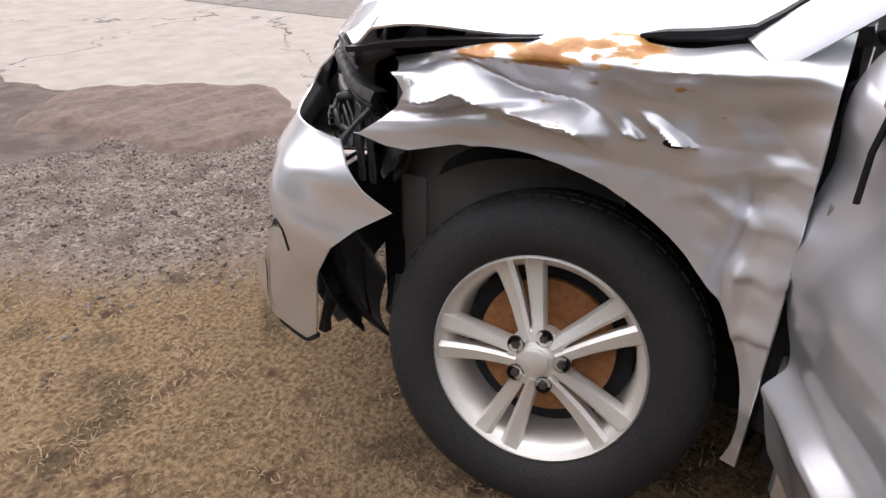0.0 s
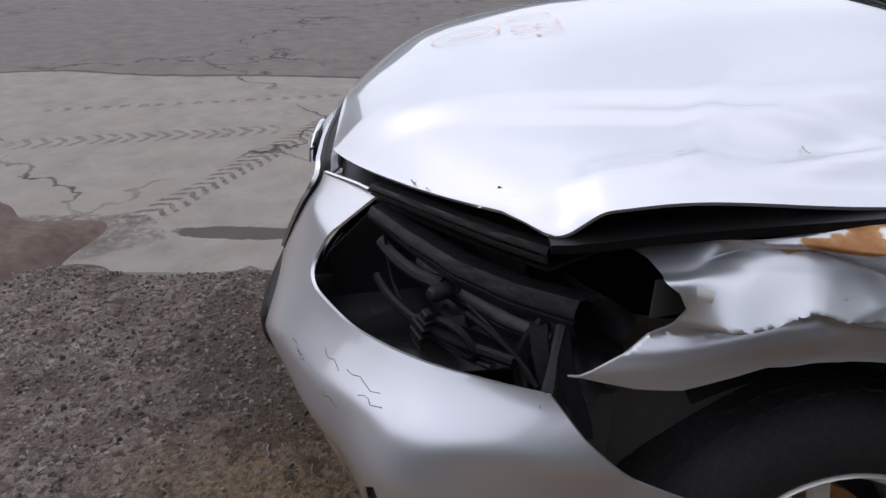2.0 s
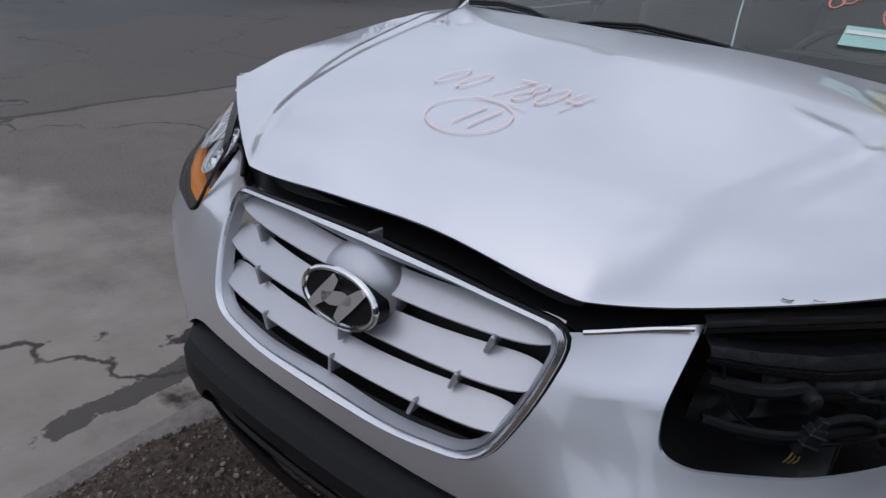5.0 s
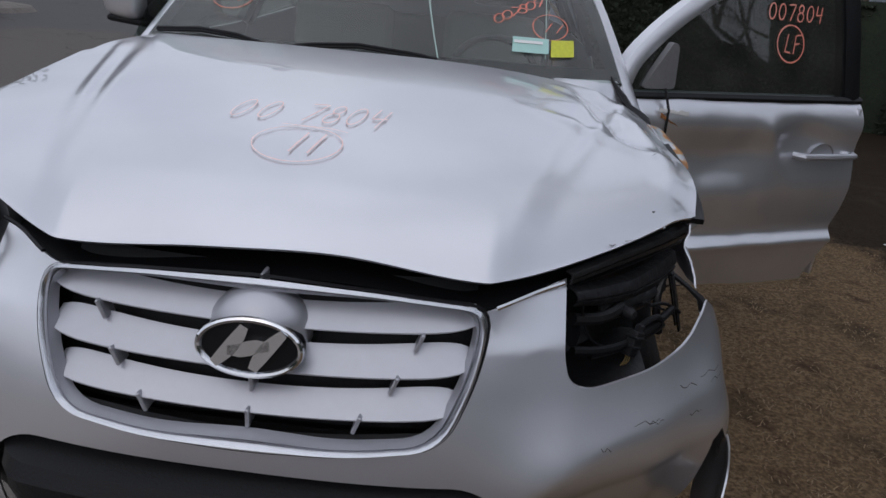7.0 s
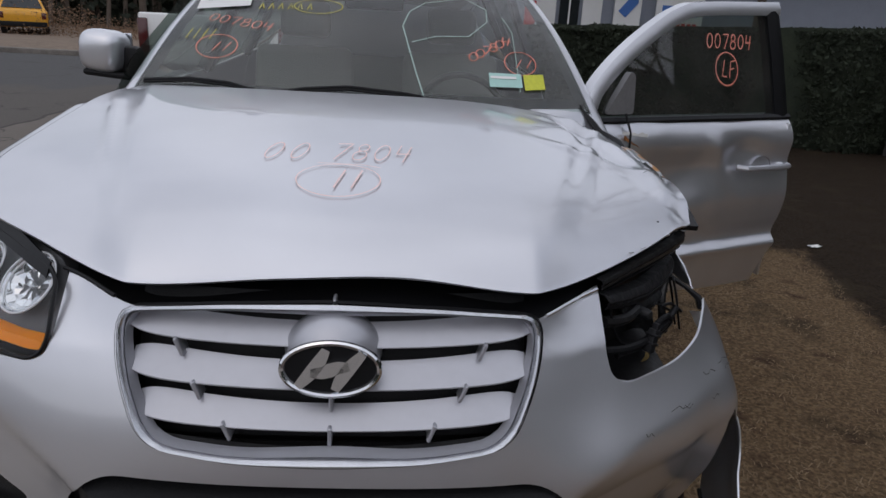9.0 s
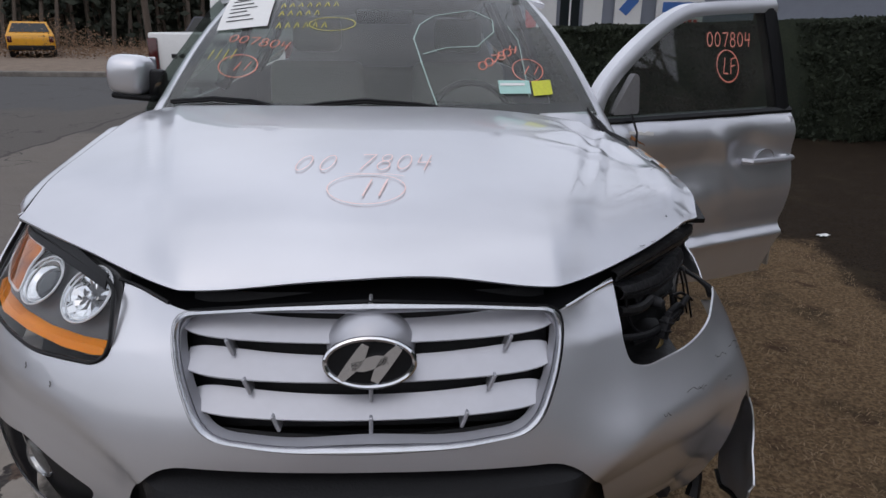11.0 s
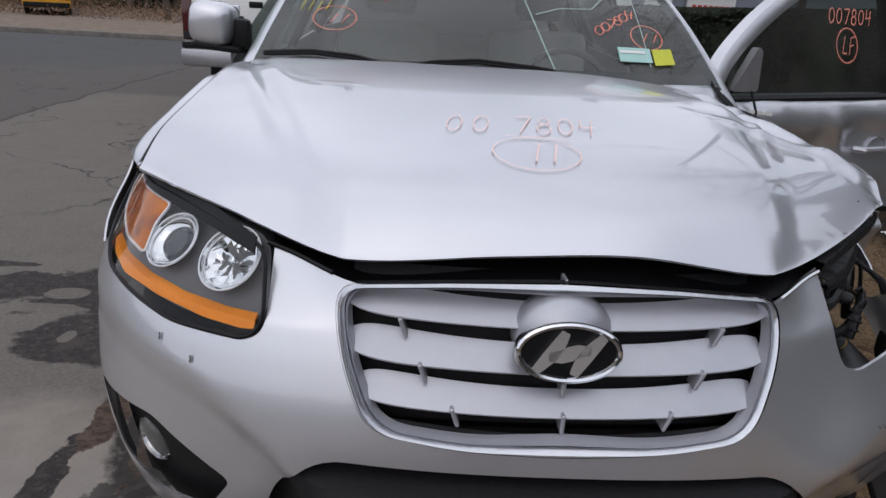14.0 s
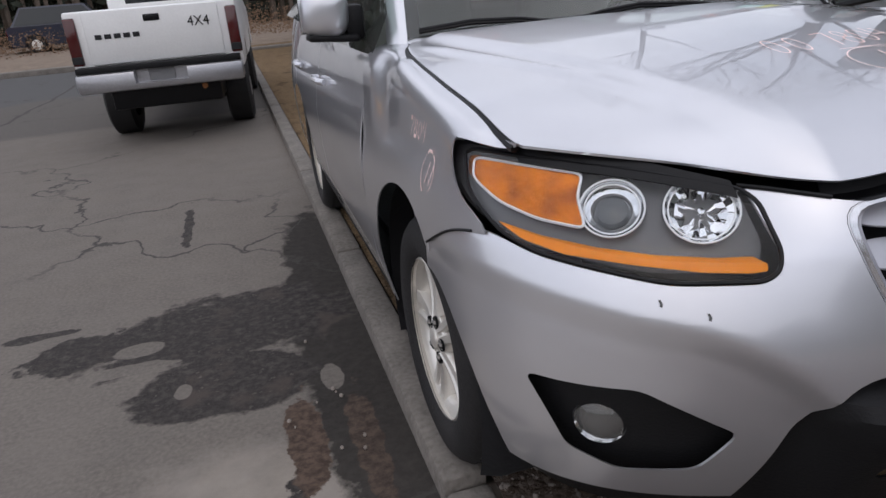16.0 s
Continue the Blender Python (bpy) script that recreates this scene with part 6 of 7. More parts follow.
# Wipers.
for pts in ([(-0.75, 0.03), (-0.59, 0.055), (-0.45, 0.045), (-0.34, 0.01)], [(-0.33, 0.0), (-0.20, 0.04), (-0.06, 0.06), (0.12, 0.04), (0.19, 0.025)]):
    wp = part("wiper", tube([on_screen(a, b + 0.012, 0.014) for a, b in dense(pts, 4)], 0.006, 6), M_BLACK, car)
    part("wiper_blade", tube([on_screen(a, b + 0.008, 0.010) for a, b in dense(pts, 4)], 0.006, 5), M_SEAL, wp)

# Passenger door mirror.
mir = bmesh.new()
bmesh.ops.create_uvsphere(mir, u_segments=32, v_segments=20, radius=1)
for v in mir.verts:
    c = v.co
    for i in range(3):
        c[i] = math.copysign(abs(c[i]) ** 0.62, c[i])
    c.y = min(c.y, 0.55)
moved(mir, Matrix.Translation((-0.99, 1.64, 1.268)) @ Matrix.Rotation(radians(-6), 4, "Z") @ Matrix.Rotation(radians(5), 4, "Y") @ Matrix.Diagonal((0.080, 0.08, 0.078, 1)))
mirror = part("door_mirror", mir, M_PAINT, car, "silver door mirror with black base")
part("mirror_base", moved(box(-0.070, 0.105, -0.05, 0.04, -0.024, 0.002, 0.012), Matrix.Translation((-0.99, 1.635, 1.20)) @ Matrix.Rotation(radians(5), 4, "Y")), M_BLACK, mirror)
part("mirror_arm", box(-0.93, -0.86, 1.61, 1.68, 1.17, 1.29, 0.02), M_BLACK, mirror)
part("mirror_glass", moved(box(-0.08, 0.08, 0.0, 0.004, -0.065, 0.065, 0.002, 1), Matrix.Translation((-0.99, 1.695, 1.268))), M_CHROME, mirror)

# ---- open driver's door ----
DOOR = pose(0.93, 1.42, -0.022, 0, 0, -66) @ Matrix.Diagonal((1, 0.95, 1, 1))


def door_skin(t, z):
    """The outer skin by the way from the hinge and the height, in the door's own axes."""
    x = lerp_table(z, [(0.36, -0.03), (0.50, 0.006), (0.55, 0.022), (0.572, 0.032), (0.582, 0.031), (0.622, -0.001), (0.70, 0.012), (0.80, 0.024), (0.88, 0.012), (0.95, -0.004), (0.99, -0.003), (1.04, 0.003), (1.08, -0.006), (1.115, -0.026), (1.14, -0.048)])
    x += 0.011 * noise.noise(Vector((t * 3.4, z * 3.6, 8.2))) * smoothstep((1.0 - t) / 0.3)
    x += 0.006 * noise.noise(Vector((t * 9, z * 8, 1.2))) * smoothstep((0.95 - t) / 0.4)
    x -= 0.034 * math.exp(-(((t - 0.38) / 0.22) ** 2 + ((z - 0.90) / 0.10) ** 2))
    x += 0.008 * math.exp(-(((t - 0.62 + 0.7 * (z - 0.98)) / 0.05) ** 2)) * smoothstep((z - 0.70) / 0.2) * smoothstep((1.12 - z) / 0.1)
    x -= 0.018 * math.exp(-(((t - 0.80) / 0.10) ** 2 + ((z - 1.02) / 0.05) ** 2))
    return x


def door_sheet(u, v):
    z = 0.375 + 0.06 * (1 - u) ** 2 * (1 - v) + 0.765 * v
    t0, t1 = -0.07 * smoothstep((z - 0.55) / 0.3), 1.09 - 0.07 * (1 - smoothstep((z - 0.30) / 0.45))
    t = t0 + (t1 - t0) * u
    return Vector((door_skin(t, z), t, z))


door = part("front_door", grid(door_sheet, steps(0, 1, 60), steps(0, 1, 110), 0.005), M_PAINT, car, "open dented silver door without its mirror", DOOR, angle=60)
part("door_card", box(-0.14, -0.06, 0.04, 1.0, 0.36, 1.12, 0.03), M_DASH, door)
part("door_edge", box(-0.11, -0.022, 0.002, 0.016, 0.44, 1.10, 0.004), M_PAINT, door)
part("door_edge", box(-0.10, -0.012, 1.06, 1.075, 0.40, 1.12, 0.004), M_PAINT, door)


def lean(t, z):
    return -0.04 - 0.30 * max(0.0, z - 1.14) ** 1.05


def frame_bar(pts, wid, dep, m, name):
    bm2 = bmesh.new()
    rows2 = []
    pts2 = [Vector(p) for p in pts]
    for i, p in enumerate(pts2):
        d = (pts2[min(i + 1, len(pts2) - 1)] - pts2[max(0, i - 1)]).normalized()
        o = Vector((-d.y, d.x)) * wid / 2
        rows2.append([bm2.verts.new((lean(*q) + dx, q.x, q.y)) for q, dx in ((p - o, 0.0), (p, 0.008), (p + o, 0.0), (p + o, -dep), (p - o, -dep))])
    for a, b in zip(rows2, rows2[1:]):
        for i in range(5):
            bm2.faces.new((a[i], a[(i + 1) % 5], b[(i + 1) % 5], b[i]))
    bm2.faces.new(rows2[0])
    bm2.faces.new(rows2[-1])
    return part(name, bm2, m, door)


curve_pts = [(-0.115, 1.14), (-0.10, 1.185), (-0.045, 1.265), (0.09, 1.37), (0.25, 1.465), (0.41, 1.54), (0.57, 1.572), (1.05, 1.597)]
frame_bar([(lerp_table(k, [(i, p[0]) for i, p in enumerate(curve_pts)]), lerp_table(k, [(i, p[1]) for i, p in enumerate(curve_pts)])) for k in steps(0, 7, 28)], 0.055, 0.05, M_PAINT, "window_frame")
frame_bar([(1.035, 1.14), (1.02, 1.40), (1.0, 1.585)], 0.085, 0.05, M_SEAL, "window_post")
frame_bar([(-0.11, 1.14), (0.5, 1.143), (1.09, 1.146)], 0.025, 0.05, M_SEAL, "window_seal")


def door_pane(u, v):
    t = -0.08 + 1.08 * u
    top = lerp_table(t, [(p[0], p[1]) for p in curve_pts]) - 0.015
    z = 1.14 + (top - 1.14) * v
    return Vector((lean(t, z) - 0.012, t, z))


part("door_glass", grid(door_pane, steps(0, 1, 24), steps(0, 1, 12)), M_TINT, door).visible_shadow = False
part("mirror_stub", prism(rounded([(-0.03, 1.165), (0.115, 1.165), (0.10, 1.31), (0.075, 1.325)], 0.02), "x", -0.075, -0.045), M_STUB, door)
part("torn_cable", tube([(-0.03, 0.06, 1.17), (0.0, 0.07, 1.10), (0.01, 0.065, 1.02), (0.012, 0.07, 0.95)], 0.005, 5), M_BLACK, door)
part("torn_edge", grid(lambda u, v: (door_skin(0.04 + 0.08 * u, 1.07) + 0.004, 0.04 + 0.08 * u, 1.075 - 0.03 * u + 0.016 * (1 - u) * v + 0.006 * noise.noise(Vector((u * 9, 2, v)))), steps(0, 1, 12), steps(0, 1, 4), 0.003), M_RUST, door)
part("torn_edge", grid(lambda u, v: (door_skin(0.03 + 0.13 * u, 1.09) + 0.006, 0.03 + 0.13 * u, 1.095 - 0.012 * u + (0.012 + 0.010 * noise.noise(Vector((u * 6, 1, 3)))) * v), steps(0, 1, 14), steps(0, 1, 3), 0.003), M_PAPER, door, "bare torn white filler edge")
part("handle_recess", moved(lathe([(0.001, -0.022), (0.03, -0.02), (0.055, -0.004), (0.06, 0.004)], 24), Matrix.Translation((door_skin(0.90, 0.937), 0.90, 0.937)) @ Matrix.Diagonal((1, 1.1, 0.75, 1))), M_SLAT, door)
dh = door_skin(0.90, 0.937)
hd = part("handle", tube([(dh, 0.742, 0.937), (dh + 0.035, 0.765, 0.937), (dh + 0.042, 0.90, 0.937), (dh + 0.040, 1.02, 0.937), (dh + 0.03, 1.055, 0.937), (dh, 1.065, 0.937)], 0.0135, 8), M_SLAT, door, "chrome-silver pull handle")
part("lock_cover", moved(box(-0.006, 0.02, -0.02, 0.02, -0.014, 0.014, 0.005), Matrix.Translation((dh, 1.05, 0.937))), M_CHROME, hd)

# ---- writing on the car ----
def strokes(bms, name, m, parent):
    for b in bms:
        part(name, b, m, parent)


def hood_lift(a, b):
    return hood_pt(a, b, 0.004)


def tall_lift(a, b):
    return hood_lift(a, 0.44 + (b - 0.56) * 1.9)


hw = writing("00", -0.20, 0.562, 0.058, 0.0038, tall_lift, 0.3, 1.0) + writing("7804", -0.05, 0.565, 0.058, 0.0038, tall_lift, 0.3, 0.82)
hw += [ribbon(dense([(-0.07, 0.425), (0.03, 0.422), (0.07, 0.41)], 4), 0.0032, hood_lift), ribbon(arc(-0.017, 0.345, 0.088, 0.075, 70, 445, 44), 0.0038, hood_lift)]
hw += writing("11", -0.035, 0.545, 0.045, 0.0055, lambda a, b: hood_lift(a, 0.305 + (b - 0.545) * 1.9), 0.3, 0.8)
strokes(hw, "grease_pencil_sign", M_FAINTPEN, bonnet)
sw1 = writing("007804", -0.60, 0.46, 0.058, 0.005, lambda a, b: on_screen(a, b, 0.003), 0.2, 0.72, -0.22)
sw1 += [ribbon(arc(-0.535, 0.285, 0.075, 0.075, 60, 440, 36), 0.005, on_screen)] + writing("11", -0.56, 0.255, 0.055, 0.005, on_screen, 0.3, 0.7)
sw1 += writing("007804", 0.35, 0.27, 0.058, 0.006, on_screen, 0.1, 0.45, 0.42)
sw1 += [ribbon(arc(0.545, 0.275, 0.06, 0.075, 60, 440, 36), 0.005, on_screen)] + writing("11", 0.515, 0.245, 0.055, 0.005, on_screen, 0.3, 0.7)
strokes(sw1, "grease_pencil_sign", M_REDPEN, ws)
part("chalk_line", merge(ribbon(dense([(0.19, 0.06), (0.165, 0.18), (0.14, 0.32), (0.115, 0.48), (0.14, 0.60), (0.20, 0.69), (0.36, 0.77), (0.44, 0.68), (0.435, 0.56), (0.36, 0.435), (0.24, 0.42), (0.15, 0.37)], 5), 0.006, on_screen), ribbon(dense([(0.53, 0.10), (0.53, 0.5), (0.50, 0.62)], 6), 0.004, on_screen)), M_PALEPEN, ws, "pale loose drawn line")
yb = [ribbon(arc(-0.20, 0.60, 0.09, 0.06, 40, 400, 30), 0.005, on_screen)]
for row, n in ((0.80, 7), (0.71, 5), (0.59, 6)):
    for k in range(n):
        yb.append(ribbon(dense([(-0.42 + 0.036 * k, row - 0.025), (-0.41 + 0.036 * k, row + 0.03), (-0.402 + 0.036 * k, row - 0.02)], 3), 0.004, on_screen))
for k in range(4):
    yb.append(ribbon(dense([(-0.66 + 0.03 * k, 0.33), (-0.645 + 0.03 * k, 0.40)], 3), 0.004, on_screen))
strokes(yb, "yellow_mark", M_YELPEN, ws)


def card(x0, x1, v0, v1, lift, tilt=0.0):
    return grid(lambda u, v: on_screen(x0 + (x1 - x0) * u, v0 + (v1 - v0) * v + tilt * (u - 0.5), lift), steps(0, 1, 6), steps(0, 1, 4), 0.0008)


sheet = part("paper_sheet", card(-0.66, -0.455, 0.57, 0.95, 0.006, 0.03), M_PAPER, ws, "white printed paper sheet")
for k in range(6):
    part("printed_line", card(-0.63, -0.52 - 0.02 * (k % 3), 0.64 + 0.045 * k, 0.648 + 0.045 * k, 0.0085, 0.02), M_INK, sheet)
for x in (-0.62, -0.57, -0.52):
    part("printed_line", card(x, x + 0.04, 0.885, 0.90, 0.0085), M_INK, sheet)
st1 = part("inspection_sticker", card(0.42, 0.54, 0.12, 0.20, 0.006), M_GREENST, ws, "mint green windscreen sticker")
part("printed_line", card(0.425, 0.52, 0.165, 0.18, 0.008), M_PAPER, st1)
part("inspection_sticker", card(0.548, 0.625, 0.11, 0.20, 0.006, 0.01), M_YELST, ws, "yellow windscreen sticker")


def door_lift(a, b):
    return Vector((lean(a, b) - 0.006, a, b))


dw = writing("007804", 0.560, 1.42, 0.06, 0.007, door_lift, 0.15, 0.82) + writing("LF", 0.645, 1.305, 0.07, 0.0065, door_lift, 0.15, 0.62)
dw += [ribbon(arc(0.682, 1.34, 0.070, 0.066, 80, 450, 36), 0.007, door_lift)]
strokes(dw, "grease_pencil_sign", M_REDPEN, door)


def wing_lift(a, b):
    best = min((wing_section(a, -1, v) for v in steps(0, 0.6, 60)), key=lambda q: abs(q.z - b))
    return best + Vector((-0.003, 0, 0.001))


ww = [ribbon(arc(0.70, 0.925, 0.045, 0.048, 60, 440, 30), 0.004, wing_lift)] + writing("11", 0.72, 0.90, -0.05, 0.004, lambda a, b: wing_lift(a, 1.80 - b), 0.2, 0.6)
ww += writing("7804", 0.90, 1.0, -0.045, 0.004, lambda a, b: wing_lift(a, 1.98 - b), 0.2, 0.8)
strokes(ww, "grease_pencil_sign", M_FAINTPEN, wing_p)

# Scratches and chips.
for sx, sz, ln in ((0.66, 0.735, 0.05), (0.69, 0.73, 0.03), (0.60, 0.70, 0.02), (0.75, 0.775, 0.04), (0.80, 0.78, 0.05), (0.83, 0.76, 0.03), (0.78, 0.72, 0.03)):
    pts = [(sx + ln * k / 5, sz - 0.1 * ln * k / 5 - 0.004 * math.sin(k * 1.9 + sx * 40)) for k in range(6)]
    part("scratch", ribbon(pts, 0.0016, lambda a, b: skin_at(a, b, 0.002)), M_SCRATCH, bumper)
for sx, sz in ((-0.70, 0.797), (-0.635, 0.777)):
    part("stone_chip", ribbon([(sx, sz - 0.005), (sx + 0.002, sz), (sx, sz + 0.006)], 0.005, lambda a, b: skin_at(a, b, 0.003)), M_SCRATCH, bumper)
for sx, sy in ((0.60, 0.27), (0.635, 0.295), (0.74, 0.62), (0.70, 0.80)):
    part("scratch", ribbon([(sx, sy), (sx + 0.008, sy + 0.003), (sx + 0.014, sy + 0.008)], 0.002, hood_lift), M_SCRATCH, bonnet)


# ---- surroundings ----
M_HEDGE = mat("hedge_leaves", (0.012, 0.018, 0.011), 0.9, grain=(0.035, 0.045, 0.024), scale=30)
M_TRUNK = mat("bark", (0.09, 0.07, 0.055), 0.95, bump=0.8, scale=40)
M_PINE = mat("dark_pine_foliage", (0.015, 0.022, 0.016), 0.9, grain=(0.045, 0.052, 0.035), scale=8)
M_WOODFENCE = mat("weathered_boards", (0.016, 0.015, 0.014), 0.9, grain=(0.035, 0.032, 0.029), bump=0.5, scale=30)
M_SIDING = mat("grey_siding", (0.26, 0.28, 0.33), 0.7, var=0.08)
M_WHITE = mat("white_paint", (0.78, 0.78, 0.77), 0.4, var=0.05, coat=0.3)
M_SIGNRED = mat("red_sign_paint", (0.55, 0.05, 0.04), 0.5)
M_SIGNBLUE = mat("blue_sign_paint", (0.06, 0.16, 0.45), 0.5)
M_BRUSH = mat("dry_brush", (0.15, 0.092, 0.056), 0.95, grain=(0.32, 0.21, 0.135), scale=12)
M_DIRT = mat("bare_earth", (0.17, 0.125, 0.09), 0.95, grain=(0.27, 0.21, 0.16), bump=0.6, scale=20)
M_YELLOW = mat("yellow_car_paint", (0.75, 0.36, 0.02), 0.35, coat=0.4)
M_RED = mat("red_car_paint", (0.45, 0.02, 0.02), 0.3, coat=0.5)
M_BLUE = mat("blue_car_paint", (0.04, 0.10, 0.33), 0.3, coat=0.5)
M_NAVY = mat("dark_car_paint", (0.02, 0.025, 0.045), 0.3, coat=0.5)
M_TAIL = mat("red_tail_lens", (0.07, 0.006, 0.006), 0.2, coat=0.6)
M_PANE = mat("dark_window", (0.02, 0.024, 0.026), 0.08, var=0.05)
M_STRAW = mat("dry_grass_blade", (0.13, 0.086, 0.046), 0.9, grain=(0.36, 0.255, 0.152), scale=6)
M_PEBBLE = mat("gravel_stone", (0.075, 0.060, 0.050), 0.9, grain=(0.25, 0.22, 0.195), scale=25, big=14)
# Each stone has its own tone.
_pt = M_PEBBLE.node_tree
_pg, _pm, _pr = (_pt.nodes.new(k) for k in ("ShaderNodeNewGeometry", "ShaderNodeMix", "ShaderNodeMapRange"))
_pm.data_type, _pm.blend_type = "RGBA", "MULTIPLY"
_pm.inputs[0].default_value = 1.0
_pr.inputs["To Min"].default_value, _pr.inputs["To Max"].default_value = 0.35, 1.75
_pt.links.new(_pg.outputs["Random Per Island"], _pr.inputs["Value"])
_pb = _pt.nodes["Principled BSDF"].inputs["Base Color"]
_pt.links.new(_pb.links[0].from_socket, _pm.inputs[6])
_pt.links.new(_pr.outputs["Result"], _pm.inputs[7])
_pt.links.new(_pm.outputs[2], _pb)
M_BUMPER = mat("dull_chrome", (0.42, 0.42, 0.44), 0.35, metal=0.8, bump=0.1)


def leafy(n, spread, size, seed):
    """Many small leaf faces, placed by spread(random)."""
    rnd = random.Random(seed)
    verts, faces = [], []
    for _ in range(n):
        p = Vector(spread(rnd))
        e = Euler((rnd.uniform(0, 6.3), rnd.uniform(0, 6.3), rnd.uniform(0, 6.3))).to_matrix()
        s = size * rnd.uniform(0.6, 1.4)
        k = len(verts)
        verts += [p + e @ Vector(q) for q in ((-s * 0.5, 0, 0), (0, -s, 0.1 * s), (s * 0.5, 0, 0), (0, s, 0.1 * s))]
        faces.append((k, k + 1, k + 2, k + 3))
    me = bpy.data.meshes.new("leaves")
    me.from_pydata(verts, [], faces)
    bm = bmesh.new()
    bm.from_mesh(me)
    bpy.data.meshes.remove(me)
    return bm


# Hedge behind the car, and the fence at its end.
def hedge_spread(r):
    t, a = r.uniform(0, 1), r.random()
    x = 1.6 + 7.4 * t
    y = 9.2 - 0.2 * (x - 1.6) + 0.3 * noise.noise(Vector((x, 0, 1)))
    face = r.random()
    z = r.uniform(0.0, 1.75)
    top = 1.45 + 0.045 * (x - 2.6) + 0.08 * noise.noise(Vector((x * 1.4, 3, 0)))
    if face < 0.7:
        return (x, y - 0.02 + 0.12 * noise.noise(Vector((x * 3, z * 3, 0))) + r.uniform(-0.06, 0.06), min(z, top))
    return (x, y + r.uniform(0, 0.9), top + r.uniform(-0.05, 0.05))


hedge = thing("hedge", "dark green clipped hedge along the lot", "hedge")
part("foliage_core", grid(lambda u, v: (1.6 + 7.4 * u, 9.80 - 1.48 * u - 0.06 * math.sin(v * 3.14), (1.41 + 0.33 * u) * v), steps(0, 1, 30), steps(0, 1, 10), 0.5), M_HEDGE, hedge)
part("leaves", leafy(20000, hedge_spread, 0.035, 3), M_HEDGE, hedge)
fence = thing("board_fence", "weathered grey vertical board fence", "fence")
part("rail", moved(box(0.0, 4.5, 0.012, 0.05, 0.1, 1.9), Matrix.Translation((7.05, 7.93, 0)) @ Matrix.Rotation(radians(-32), 4, "Z")), M_WOODFENCE, fence)
for i in range(26):
    x = 7.1 + 0.130 * i
    part("board", moved(box(-0.07, 0.07, -0.011, 0.011, 0, 2.15 + 0.02 * math.sin(i * 2.3), 0.004, 1), Matrix.Translation((x, 7.9 - 0.62 * (x - 7.1), 0)) @ Matrix.Rotation(radians(-32), 4, "Z")), M_WOODFENCE, fence)

# Building with a sign behind the hedge.
bld = thing("sided_building", "grey clapboard building with a white sign", "building")
part("wall", box(2.0, 16, 17.0, 17.2, 0, 3.6), M_SIDING, bld)
for k in range(22):
    part("clapboard", moved(box(2.0, 16, -0.012, 0.012, 0, 0.165, 0.0), Matrix.Translation((0, 16.985, 0.15 * k)) @ Matrix.Rotation(radians(4), 4, "X")), M_SIDING, bld)
part("roof", prism([(16.2, 3.5), (21, 5.6), (26, 3.5)], "x", 1.6, 16.4), M_NAVY, bld)
for x in (3.9, 5.1):
    part("corner_trim", box(x - 0.25, x + 0.25, 16.90, 16.96, 0, 3.5), M_WHITE, bld)
win = part("window", box(4.25, 4.75, 16.90, 16.955, 1.1, 2.8), M_PANE, bld)
part("window_bar", box(4.48, 4.52, 16.88, 16.90, 1.1, 2.8), M_WHITE, win)
part("red_panel", box(3.35, 3.62, 16.86, 16.93, 0.8, 2.8), M_SIGNRED, bld)
sign = part("sign_board", box(6.75, 8.0, 16.80, 16.88, 1.35, 3.0, 0.01, 1), M_WHITE, bld, "white sign with red bars")
for k in range(7):
    part("sign_bar", box(6.88 + 0.145 * k, 6.98 + 0.145 * k, 16.785, 16.80, 1.55, 1.78), M_SIGNRED, sign)
part("sign_bar", box(6.9, 7.85, 16.785, 16.80, 1.95, 2.2), M_SIGNBLUE, sign)
sign2 = part("sign_board", box(5.65, 6.35, 16.80, 16.88, 1.3, 3.0, 0.01, 1), M_WHITE, bld, "white sign with a blue shape")
part("sign_shape", prism([(5.75, 2.0), (6.25, 2.6), (6.25, 2.2), (5.95, 1.85)], "y", 16.785, 16.80), M_SIGNBLUE, sign2)

# Far wood, brush and earth bank across the road.
def wood_spread(r):
    x = r.uniform(-75, 3)
    y = 37 + 0.05 * x + r.uniform(0, 5)
    h = 9 + 4 * noise.noise(Vector((x * 0.25, 0, 5)))
    return (x, y, r.uniform(0.5, 1) * h * r.random() ** 0.5)


wood = thing("far_wood", "dark pine wood across the road", "trees", kind="stuff")
part("crowns", leafy(42000, wood_spread, 0.24, 8), M_PINE, wood)
trk = bmesh.new()
r7 = random.Random(7)
for k in range(150):
    x = r7.uniform(-60, 3)
    tb = tube([(x, 35.5 + r7.uniform(0, 4), 0), (x + r7.uniform(-0.2, 0.2), 38, 9)], [0.12, 0.06], 5)
    me = bpy.data.meshes.new("t")
    tb.to_mesh(me)
    tb.free()
    trk.from_mesh(me)
    bpy.data.meshes.remove(me)
part("trunks", trk, M_TRUNK, wood)
part("undergrowth", grid(lambda u, v: (-80 + 90 * u, 39.5 + 6 * v, 8.5 * v ** 0.3 + 1.5 * noise.noise(Vector((u * 40, v, 0)))), steps(0, 1, 90), steps(0, 1, 6)), M_PINE, wood)
part("brush", leafy(60000, lambda r: ((lambda x, q: (x, 27.5 + q * 8, r.random() ** 2.0 * max(0.25, 0.95 + 1.2 * noise.noise(Vector((x * 0.3, q * 3, 2))))))(r.uniform(-48, 2), r.random())), 0.045, 11), M_BRUSH, wood)
